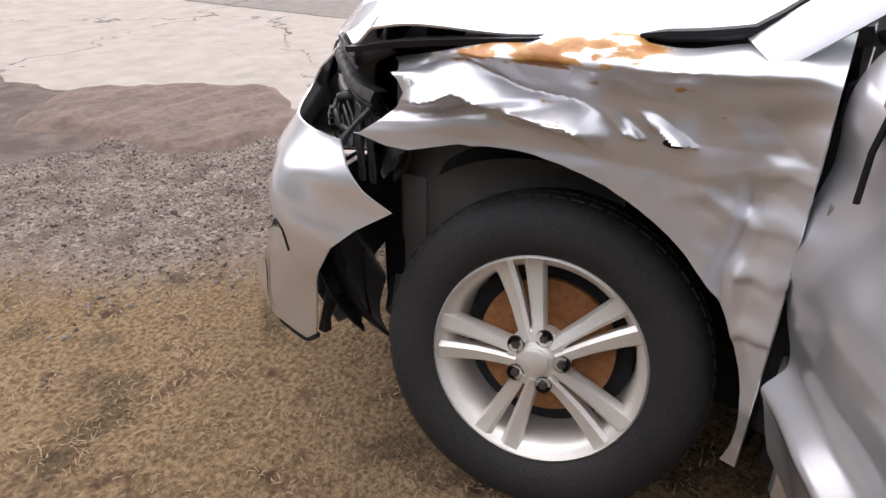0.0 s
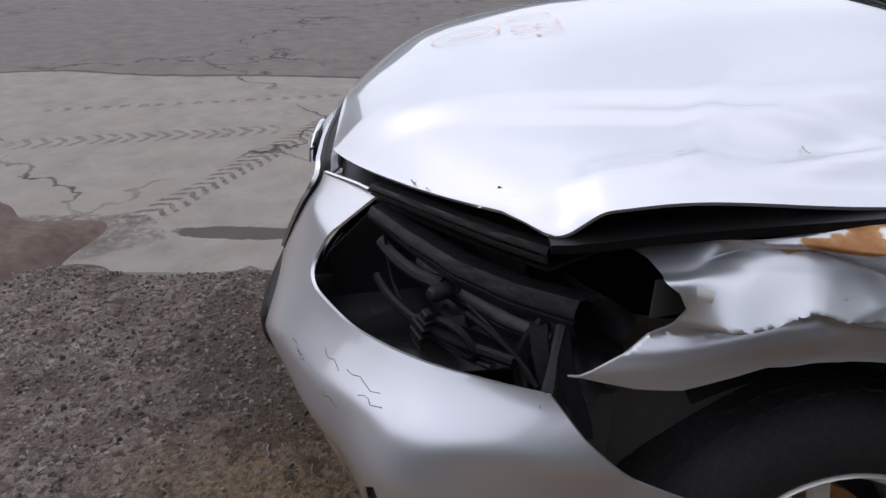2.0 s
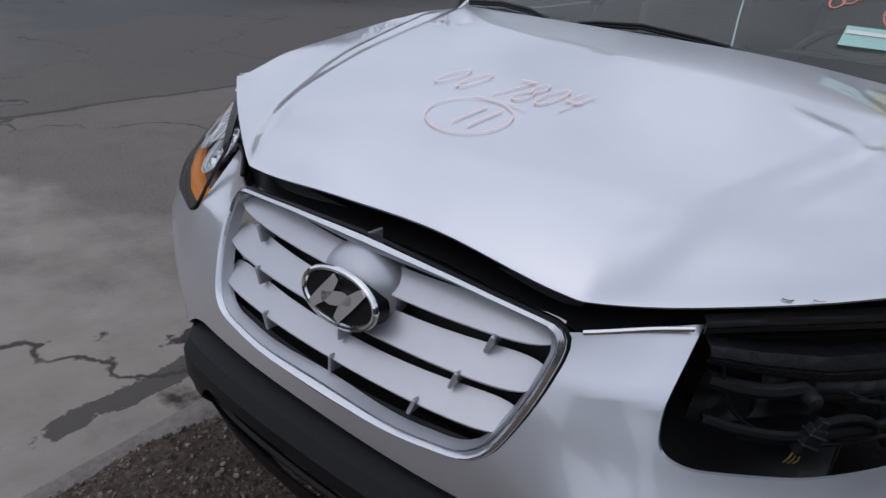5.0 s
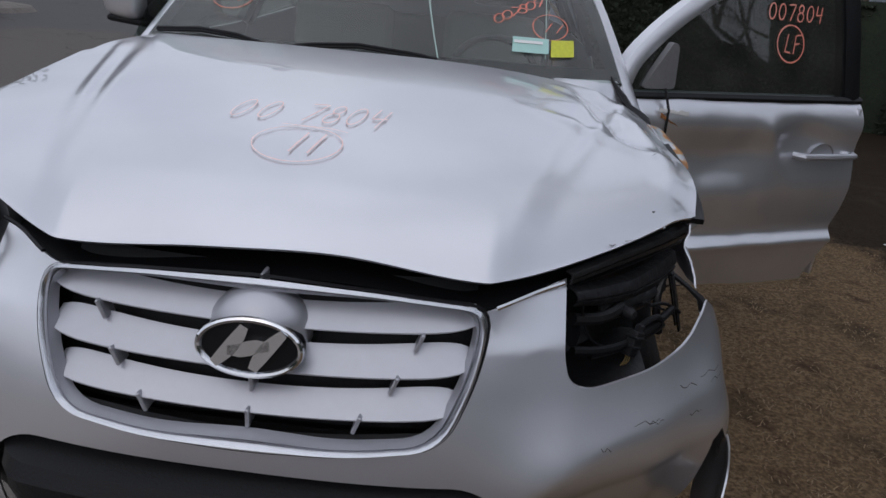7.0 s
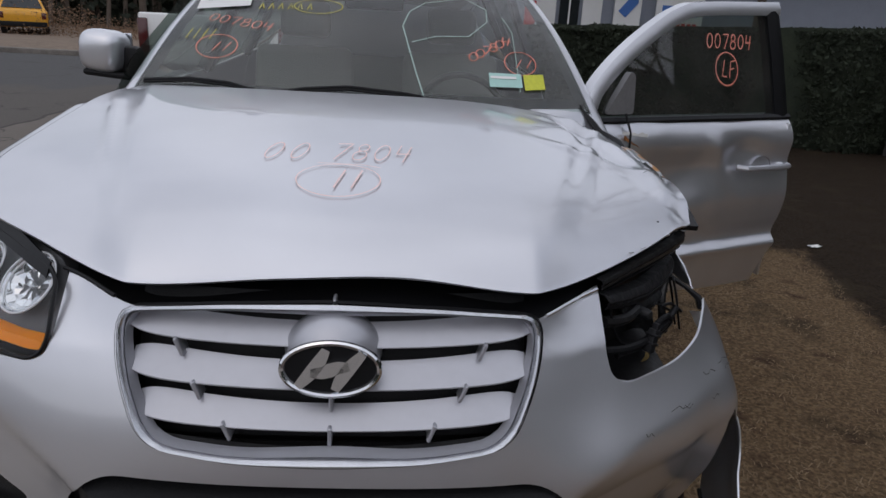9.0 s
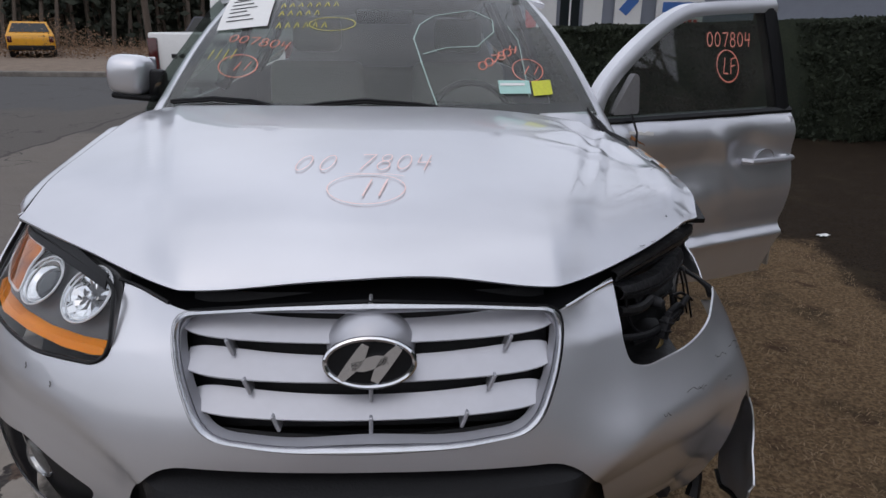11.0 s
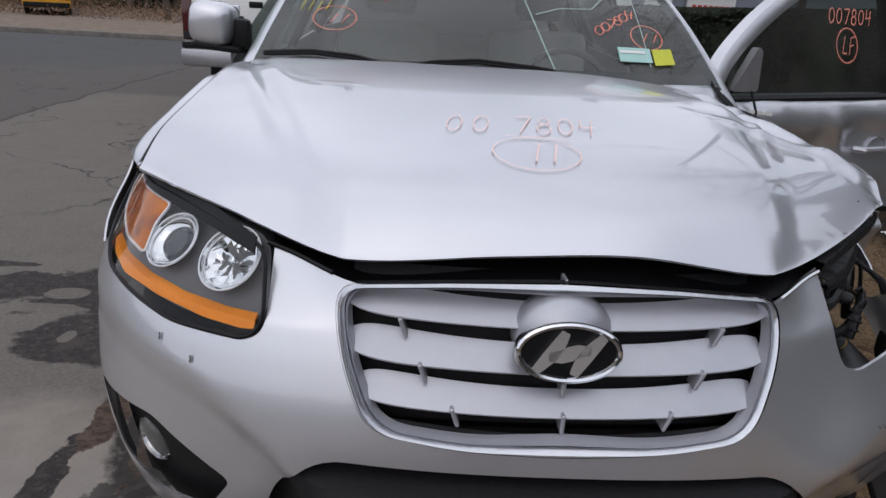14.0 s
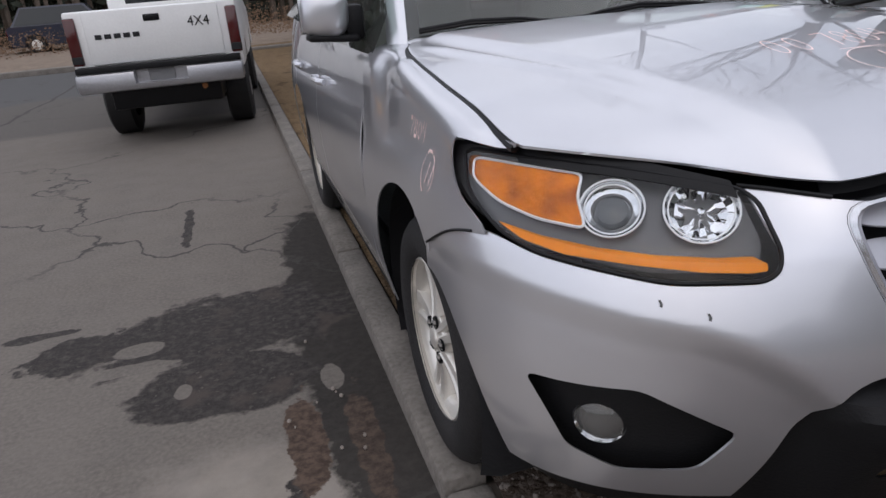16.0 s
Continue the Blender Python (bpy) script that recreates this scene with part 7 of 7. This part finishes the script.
tagged(part("far_bank", grid(lambda u, v: (-80 + 84 * u, 21.3 + 22 * v + 2.0 * u, ROAD_Z + 0.02 + 0.12 * min(1, v * 20) + 0.3 * v), steps(0, 1, 40), steps(0, 1, 20)), M_DIRT), "bare brown earth bank across the road", "ground", kind="structure")
tagged(part("far_kerb", box(-80, 2, 20.9, 21.4, -0.2, 0.06, 0.03), M_KERB, place=pose(0, 0, 0, 0, 0, 1.4)), "pale concrete kerb across the road", "kerb", kind="structure")
tagged(part("side_bank", grid(lambda u, v: (-12.6 - 12 * v, -30 + 48 * u, ROAD_Z + 0.02 + 0.1 * min(1, v * 20)), steps(0, 1, 40), steps(0, 1, 10)), M_DIRT), "bare brown earth along the road", "ground", kind="structure")
tagged(part("snowy_island", lathe([(0.001, 0.14), (0.9, 0.13), (1.15, 0.10), (1.25, 0.0)], 24, "z"), M_KERB, place=pose(-11.0, 14.2, ROAD_Z)), "pale kerbed traffic island", "island", kind="structure")
pole = thing("utility_pole", "grey wooden utility pole", "pole", place=pose(-10.7, 30, 0))
part("shaft", tube([(0, 0, -0.2), (-0.25, 0, 9)], [0.15, 0.11], 10), M_TRUNK, pole)


# Unseen dark wood added behind the camera's way to shape reflections and side light.
def ring(u, v):
    a = radians(165 + 235 * u)
    h = 9 + 3.5 * noise.noise(Vector((u * 30, 0, 0))) + 1.8 * noise.noise(Vector((u * 120, 1, 0)))
    h *= 0.5 + 0.5 * smoothstep((u - 0.22) / 0.2)
    far = 48 - 31 * smoothstep((u - 0.42) / 0.2)
    return (far * math.cos(a), far * math.sin(a), -0.3 + h * v)


tagged(part("backdrop", grid(ring, steps(0, 1, 160), steps(0, 1, 4)), M_PINE), "unseen dark tree backdrop added for reflections and side light", "backdrop", kind="structure")


# Other vehicles.
def vehicle(name, label, place, paint, L, W, H, bonnet_l, boot_l, hood_h, pickup=False, clear=0.28):
    """A parked vehicle facing -y from its own nose at y 0."""
    ob = thing(name, label, "car", place=place)
    hw2 = W / 2
    prof = [(0.03, clear), (0.0, hood_h * 0.72), (0.06, hood_h * 0.95), (bonnet_l, hood_h + 0.06)]
    prof += [(L - 0.10, hood_h + 0.08), (L, hood_h * 0.9), (L - 0.02, clear)]
    body = prism(rounded(prof, 0.12, 4), "x", -hw2, hw2)
    bmesh.ops.bevel(body, geom=[e for e in body.edges if abs(e.verts[0].co.x - e.verts[1].co.x) < 1e-6], offset=0.05, segments=2, affect="EDGES")
    r = 0.34 if not pickup else 0.39
    ys = (0.85, L - 0.95 if not pickup else L - 1.1)
    for y in ys:
        body = carve(body, disc_cutter(y, r, r + 0.06, r + 0.06, -hw2 - 0.2, -hw2 + 0.25, 24), disc_cutter(y, r, r + 0.06, r + 0.06, hw2 - 0.25, hw2 + 0.2, 24))
    bd = part("body", body, paint, ob)
    c0, c1 = bonnet_l - 0.05, L - boot_l
    top = [(c0, hood_h + 0.03), (c0 + 0.62, H), (c1 - 0.45, H), (c1, hood_h + 0.05)]
    cab = bmesh.new()
    rows3 = []
    for y, z in top:
        w2 = hw2 - 0.03 if z < H else hw2 - 0.22
        rows3.append([cab.verts.new((-w2, y, z)), cab.verts.new((w2, y, z))])
    for a, b in zip(rows3, rows3[1:]):
        cab.faces.new((a[0], a[1], b[1], b[0]))
    cab.faces.new([q[0] for q in rows3])
    cab.faces.new([q[1] for q in rows3])
    cb = part("cabin", cab, paint, ob)
    for s in (-1, 1):
        def pane(u, v):
            y0 = c0 + 0.16 + 0.52 * v
            y1 = c1 - 0.12 - 0.36 * v
            return (s * (hw2 - 0.035 - 0.17 * v + 0.012), y0 + (y1 - y0) * u, hood_h + 0.09 + (H - hood_h - 0.15) * v)
        part("side_window", grid(pane, steps(0, 1, 3), steps(0, 1, 3), 0.008), M_PANE, cb)
    part("windscreen", grid(lambda u, v: ((u - 0.5) * 2 * (hw2 - 0.12 - 0.14 * v), c0 + 0.06 + 0.50 * v - 0.012, hood_h + 0.10 + (H - hood_h - 0.16) * v), steps(0, 1, 2), steps(0, 1, 2), 0.008), M_PANE, cb)
    part("rear_window", grid(lambda u, v: ((u - 0.5) * 2 * (hw2 - 0.14 - 0.14 * v), c1 - 0.045 - 0.36 * v + 0.012, hood_h + 0.12 + (H - hood_h - 0.18) * v), steps(0, 1, 2), steps(0, 1, 2), 0.008), M_PANE, cb)
    for s in (-1, 1):
        for y in ys:
            wl = part("wheel", lathe([(0.001, 0.0), (r * 0.2, 0.004), (r * 0.55, -0.012), (r * 0.6, -0.03)], 20), M_ALLOY, ob, place=pose(s * (hw2 - 0.01), y, r, 0, 0, 0 if s > 0 else 180))
            part("tyre", lathe([(r * 0.58, -0.02), (r * 0.65, 0.01), (r * 0.93, 0.0), (r, -0.03), (r, -0.19), (r * 0.6, -0.21)], 28), M_RUBBER, wl)
        part("headlight", box(s * (hw2 - 0.2) - 0.14, s * (hw2 - 0.2) + 0.14, -0.015, 0.1, hood_h * 0.72, hood_h * 0.88, 0.02), M_WHITERING, ob)
        part("tail_light", box(s * (hw2 - 0.12) - 0.08, s * (hw2 - 0.12) + 0.08, L - 0.04, L + 0.012, hood_h * 0.68, hood_h * 0.95, 0.015), M_TAIL, ob)
    for y0, y1 in ((-0.05, 0.12), (L - 0.12, L + 0.05)):
        part("bumper", box(-hw2 + 0.03, hw2 - 0.03, y0, y1, clear + 0.02, clear + 0.22, 0.03), M_BLACK, ob)
    return ob


vehicle("yellow_car", "yellow wrecked hatchback with its rear bumper gone", pose(-16.4, 31.6, 0.12, 0, 0, 205), M_YELLOW, 3.9, 1.7, 1.42, 1.0, 0.15, 0.9)
vehicle("blue_car", "blue sedan parked across the road", pose(-16.4, 24.8, 0.1, 0, 0, 80), M_BLUE, 4.5, 1.75, 1.42, 1.2, 0.9, 0.88)
vehicle("dark_suv", "dark blue estate car parked by the wood", pose(-5.0, 31.5, 0.1, 0, 0, 95), M_NAVY, 4.6, 1.85, 1.75, 1.1, 0.2, 1.0)
rt = vehicle("red_pickup", "red pickup with a black nose and painted flames", pose(-12.05, 8.05, ROAD_Z, 0, 0, -12), M_RED, 5.6, 1.98, 1.88, 1.45, 2.1, 1.10, True, 0.4)
part("black_nose", box(-1.0, 1.0, -0.03, 0.50, 0.42, 1.02, 0.06), M_BLACK, rt)
for sx in (-0.72, 0.72):
    part("headlight", box(sx - 0.24, sx + 0.24, -0.05, 0.12, 0.74, 0.98, 0.03), M_WHITERING, rt)
part("grille_opening", box(-0.44, 0.44, -0.045, 0.0, 0.70, 1.0, 0.02), M_SEAL, rt)
part("number_plate", box(-0.16, 0.16, -0.07, -0.055, 0.50, 0.62, 0.004, 1), M_STUB, rt)


def flame(y0, y1, z0, z1, tails, seed):
    """A licking flame shape along the flank: a blunt head and pointed tails behind."""
    rnd2 = random.Random(seed)
    low, top = [(y0, (z0 + z1) / 2)], []
    for k in range(tails):
        a, c = y0 + (y1 - y0) * (k + 0.4) / tails, y0 + (y1 - y0) * (k + 1) / tails
        top += [(a, z1 - 0.03 * rnd2.random() - 0.04 * k / tails), (c, z1 - 0.10 - 0.05 * rnd2.random())]
        low += [(a, z0 + 0.03 * rnd2.random()), (c, z0 + 0.05 + 0.04 * rnd2.random())]
    return low + [(y1 + 0.12, (z0 + z1) / 2)] + top[::-1]


for k, (m, y0, y1, z0, z1, tails) in enumerate(((M_YELLOW, 0.55, 2.4, 0.92, 1.10, 3), (M_WHITE, 1.4, 3.4, 0.62, 0.98, 4), (M_YELLOW, 1.2, 2.6, 0.72, 0.90, 3), (M_BLACK, 1.5, 3.9, 0.46, 0.64, 5), (M_WHITE, 3.0, 4.3, 0.80, 1.08, 2), (M_SIGNRED, 2.4, 3.0, 0.90, 1.12, 2), (M_SIGNBLUE, 3.1, 3.9, 0.70, 0.80, 2))):
    part("painted_flame", prism(flame(y0, y1, z0, z1, tails, 40 + k), "x", 0.990, 0.996 + 0.002 * k), m, rt)
for k in range(11):
    part("lettering_bar", box(1.004, 1.012, 1.75 + 0.16 * k, 1.85 + 0.16 * k, 0.58, 0.66), M_WHITE, rt)

# White pickup ahead, seen from behind.
TY = 7.35
pk = thing("white_pickup", "white pickup truck parked on the road beside the kerb", "pickup", place=pose(-2.03, TY, ROAD_Z + 0.16, 0, 0, -3) @ Matrix.Diagonal((0.90, 1, 0.97, 1)))
part("cargo_bed", carve(box(-0.97, 0.97, 0.0, 2.3, 0.62, 1.34, 0.03), box(-0.85, 0.85, 0.08, 2.2, 0.75, 1.6), disc_cutter(1.15, 0.40, 0.48, 0.48, -1.2, -0.65, 28), disc_cutter(1.15, 0.40, 0.48, 0.48, 0.65, 1.2, 28)), M_WHITE, pk)
tg = part("tailgate", box(-0.76, 0.76, -0.03, 0.03, 0.775, 1.33, 0.015), M_WHITE, pk)
part("tailgate_latch", box(-0.09, 0.09, -0.04, -0.025, 1.19, 1.26, 0.01), M_SEAL, tg)
for k in range(5):
    part("brand_bar", box(-0.66 + 0.105 * k, -0.585 + 0.105 * k, -0.038, -0.028, 1.04, 1.09, 0.004, 1), M_GREYPL, tg)
fc = bpy.data.curves.new("four_by_four", "FONT")
fc.body, fc.size, fc.extrude, fc.align_x = "4X4", 0.15, 0.003, "CENTER"
tmp = new("t", fc)
fm = bpy.data.meshes.new_from_object(tmp.evaluated_get(bpy.context.evaluated_depsgraph_get()))
bpy.data.objects.remove(tmp)
bpy.data.curves.remove(fc)
fb = bmesh.new()
fb.from_mesh(fm)
bpy.data.meshes.remove(fm)
part("lettering", fb, M_GREYPL, tg, "dark 4X4 lettering", pose(0.52, -0.033, 1.10, 90, 0, 0))
part("rear_bumper", carve(box(-0.95, 0.95, -0.20, 0.02, 0.49, 0.70, 0.04), box(-0.30, 0.30, -0.25, -0.10, 0.56, 0.80)), M_BUMPER, pk, "dull chrome step bumper")
part("bumper_pad", box(-0.93, 0.93, -0.17, 0.01, 0.702, 0.765, 0.008), M_BLACK, pk)
part("number_plate", box(-0.15, 0.15, -0.115, -0.105, 0.57, 0.71, 0.004, 1), M_STUB, pk)
for s in (-1, 1):
    part("tail_light", box(s * 0.905 - 0.065, s * 0.905 + 0.065, -0.025, 0.06, 0.78, 1.28, 0.02), M_TAIL, pk)
    part("reverse_light", box(s * 0.905 - 0.06, s * 0.905 + 0.06, -0.03, -0.02, 0.80, 0.88, 0.005, 1), M_GREYPL, pk)
    part("door_mirror", box(s * 1.16 - 0.11, s * 1.16 + 0.11, 3.9, 4.0, 1.30, 1.60, 0.03), M_SEAL, pk)
    for y in (1.15, 4.4):
        wl = part("wheel", lathe([(0.001, 0.0), (0.10, 0.0), (0.20, -0.03), (0.22, -0.02)], 24), M_STEEL, pk, place=pose(s * 0.95, y, 0.26, 0, 0, 0 if s > 0 else 180))
        part("tyre", lathe([(0.21, -0.03), (0.25, 0.0), (0.37, -0.005), (0.425, -0.04), (0.425, -0.31), (0.37, -0.34), (0.22, -0.33)], 36), M_RUBBER, wl)
cabp = part("cab", carve(prism(rounded([(2.32, 0.60), (2.32, 1.30), (2.45, 1.92), (3.55, 1.92), (4.1, 1.32), (5.5, 1.20), (5.6, 0.60)], 0.08), "x", -0.95, 0.95), disc_cutter(4.4, 0.40, 0.48, 0.48, -1.2, -0.65, 28), disc_cutter(4.4, 0.40, 0.48, 0.48, 0.65, 1.2, 28)), M_WHITE, pk)
part("rear_window", box(-0.70, 0.70, 2.34, 2.40, 1.40, 1.80, 0.01), M_PANE, cabp)
part("undercarriage", box(-0.64, 0.64, -0.02, 5.3, 0.27, 0.62, 0.03), M_SEAL, pk)
part("axle", tube([(-0.75, 1.15, 0.26), (0.75, 1.15, 0.26)], 0.10, 10), M_SEAL, pk)
part("exhaust", tube([(0.45, -0.05, 0.45), (0.45, 1.0, 0.47)], 0.035, 8), M_RUST, pk)

# Bare tree behind the camera's stand, mirrored in the bonnet and windscreen.
def bare_tree(place, seed, h, stout=1.0):
    rnd = random.Random(seed)
    ob = thing("bare_tree", "leafless tree with thin spreading branches", "tree", place=place)
    trunk = part("trunk", tube([(0, 0, -0.1), (0.1, 0.05, h * 0.2), (0.05, 0.1, h * 0.42)], [0.20 * stout, 0.16 * stout, 0.13 * stout], 10), M_TRUNK, ob)
    limbs = bmesh.new()

    def grow_limb(p, d, ln, r, depth):
        pts, q, e = [p], p.copy(), d.copy()
        for _ in range(4):
            e = (e + Vector((rnd.uniform(-0.25, 0.25), rnd.uniform(-0.25, 0.25), rnd.uniform(-0.08, 0.2)))).normalized()
            q = q + e * ln / 4
            pts.append(q.copy())
        tb = tube(pts, [r, r * 0.85, r * 0.7, r * 0.55, r * 0.4], 5)
        me = bpy.data.meshes.new("t")
        tb.to_mesh(me)
        tb.free()
        limbs.from_mesh(me)
        bpy.data.meshes.remove(me)
        if depth:
            for i in (2, 3, 4, 4):
                side = Vector((rnd.uniform(-1, 1), rnd.uniform(-1, 1), rnd.uniform(-0.1, 0.8))).normalized()
                grow_limb(pts[i], (e + side * 0.9).normalized(), ln * rnd.uniform(0.55, 0.75), r * 0.5, depth - 1)
    for k in range(6):
        a = k * 1.05 + rnd.uniform(-0.3, 0.3)
        grow_limb(Vector((0.07, 0.08, h * (0.26 + 0.03 * k))), Vector((math.cos(a), math.sin(a), 0.9)).normalized(), h * 0.28, 0.075 * stout, 3)
    part("branches", limbs, M_TRUNK, ob)
    return ob


bare_tree(pose(7.2, 7.3, 0), 4, 12.0)
bare_tree(pose(9.2, -0.6, 0), 6, 8.0)
bare_tree(pose(6.2, 10.6, 0), 12, 20.0, 0.4)

# ---- ground cover: grass blades, stones, litter ----
def blades():
    rnd = random.Random(21)
    verts, faces = [], []
    for _ in range(62000):
        x, y = rnd.uniform(-0.7, 3.4), rnd.uniform(-1.9, 4.2)
        sel = 0.75 * x + 0.5 * y + 0.55 * noise.noise(Vector((x * 1.1, y * 1.1, 0)))
        if sel < rnd.uniform(-0.1, 0.5) or y + 0.9 * x > 6.1 or (x - 0.25 * y > 2.3 and y > 1.3):
            continue
        if x > 1.25 and y > 0.0 and rnd.random() < 0.45:
            continue
        if noise.noise(Vector((x * 3, y * 3, 6))) > 0.35 and rnd.random() < 0.8:
            continue
        z = verge_height(x, y)
        a, l, w = rnd.uniform(0, 6.28), rnd.uniform(0.012, 0.042), rnd.uniform(0.0010, 0.0022)
        flat = rnd.uniform(0.05, 0.5)
        d = Vector((math.cos(a), math.sin(a), 0))
        o = Vector((-d.y, d.x, 0)) * w
        b = Vector((x, y, z - 0.002))
        m = b + d * l * 0.5 * (1 - flat * 0.3) + Vector((0, 0, l * flat))
        t = b + d * l + Vector((0, 0, l * flat * 0.8))
        k = len(verts)
        verts += [b - o, b + o, m + o, m - o, t]
        faces += [(k, k + 1, k + 2, k + 3), (k + 3, k + 2, k + 4)]
    me = bpy.data.meshes.new("dry_grass")
    me.from_pydata(verts, [], faces)
    me.materials.append(M_STRAW)
    return tagged(new("dry_grass", me), "short dead straw-coloured grass on the verge", "grass", kind="stuff")


blades()


def pebbles():
    rnd = random.Random(33)
    verts, faces = [], []
    ico = bmesh.new()
    bmesh.ops.create_icosphere(ico, subdivisions=1, radius=1)
    iv, jf = [v.co.copy() for v in ico.verts], [[v.index for v in f.verts] for f in ico.faces]
    ico.free()
    for _ in range(26000):
        x, y = rnd.uniform(-0.92, 2.0), rnd.uniform(-2.4, 1.0)
        sel = 0.75 * x + 0.5 * y + 0.55 * noise.noise(Vector((x * 1.1, y * 1.1, 0)))
        if sel > rnd.uniform(-0.3, 0.45):
            continue
        s = 0.0022 + 0.0085 * rnd.random() ** 2.4 + (0.007 if rnd.random() < 0.025 else 0)
        c = Vector((x, y, verge_height(x, y) + s * 0.2))
        e = Euler((rnd.uniform(0, 6), rnd.uniform(0, 6), rnd.uniform(0, 6))).to_matrix()
        k = len(verts)
        sc = Vector((rnd.uniform(0.7, 1.3), rnd.uniform(0.6, 1.1), rnd.uniform(0.45, 0.8))) * s
        verts += [c + e @ Vector((q.x * sc.x, q.y * sc.y, q.z * sc.z)) for q in iv]
        faces += [[k + i for i in f] for f in jf]
    me = bpy.data.meshes.new("gravel")
    me.from_pydata(verts, [], faces)
    me.materials.append(M_PEBBLE)
    return tagged(new("gravel", me), "loose grey gravel on bare ground", "gravel", kind="stuff")


pebbles()
rnd = random.Random(9)
for k in range(10):
    x, y = rnd.uniform(-1.35, -1.05), rnd.uniform(1.1, 2.0)
    st = bmesh.new()
    bmesh.ops.create_icosphere(st, subdivisions=2, radius=rnd.uniform(0.004, 0.010))
    for v in st.verts:
        v.co *= 1 + 0.3 * noise.noise(v.co * 60 + Vector((k, 0, 0)))
    tagged(part("stone", st, M_PEBBLE, place=pose(x, y, ROAD_Z + 0.006)), "small loose grey stone on the wet road", "stone", "stones by the kerb")
lit = grid(lambda u, v: (0.10 * u, 0.05 * v, 0.008 + 0.012 * noise.noise(Vector((u * 3, v * 3, 0)))), steps(0, 1, 6), steps(0, 1, 4), 0.001)
tagged(part("litter_paper", lit, M_PAPER, place=pose(3.26, 3.48, 0.0, 0, 0, 20)), "crumpled white paper scrap on dark soil", "litter")
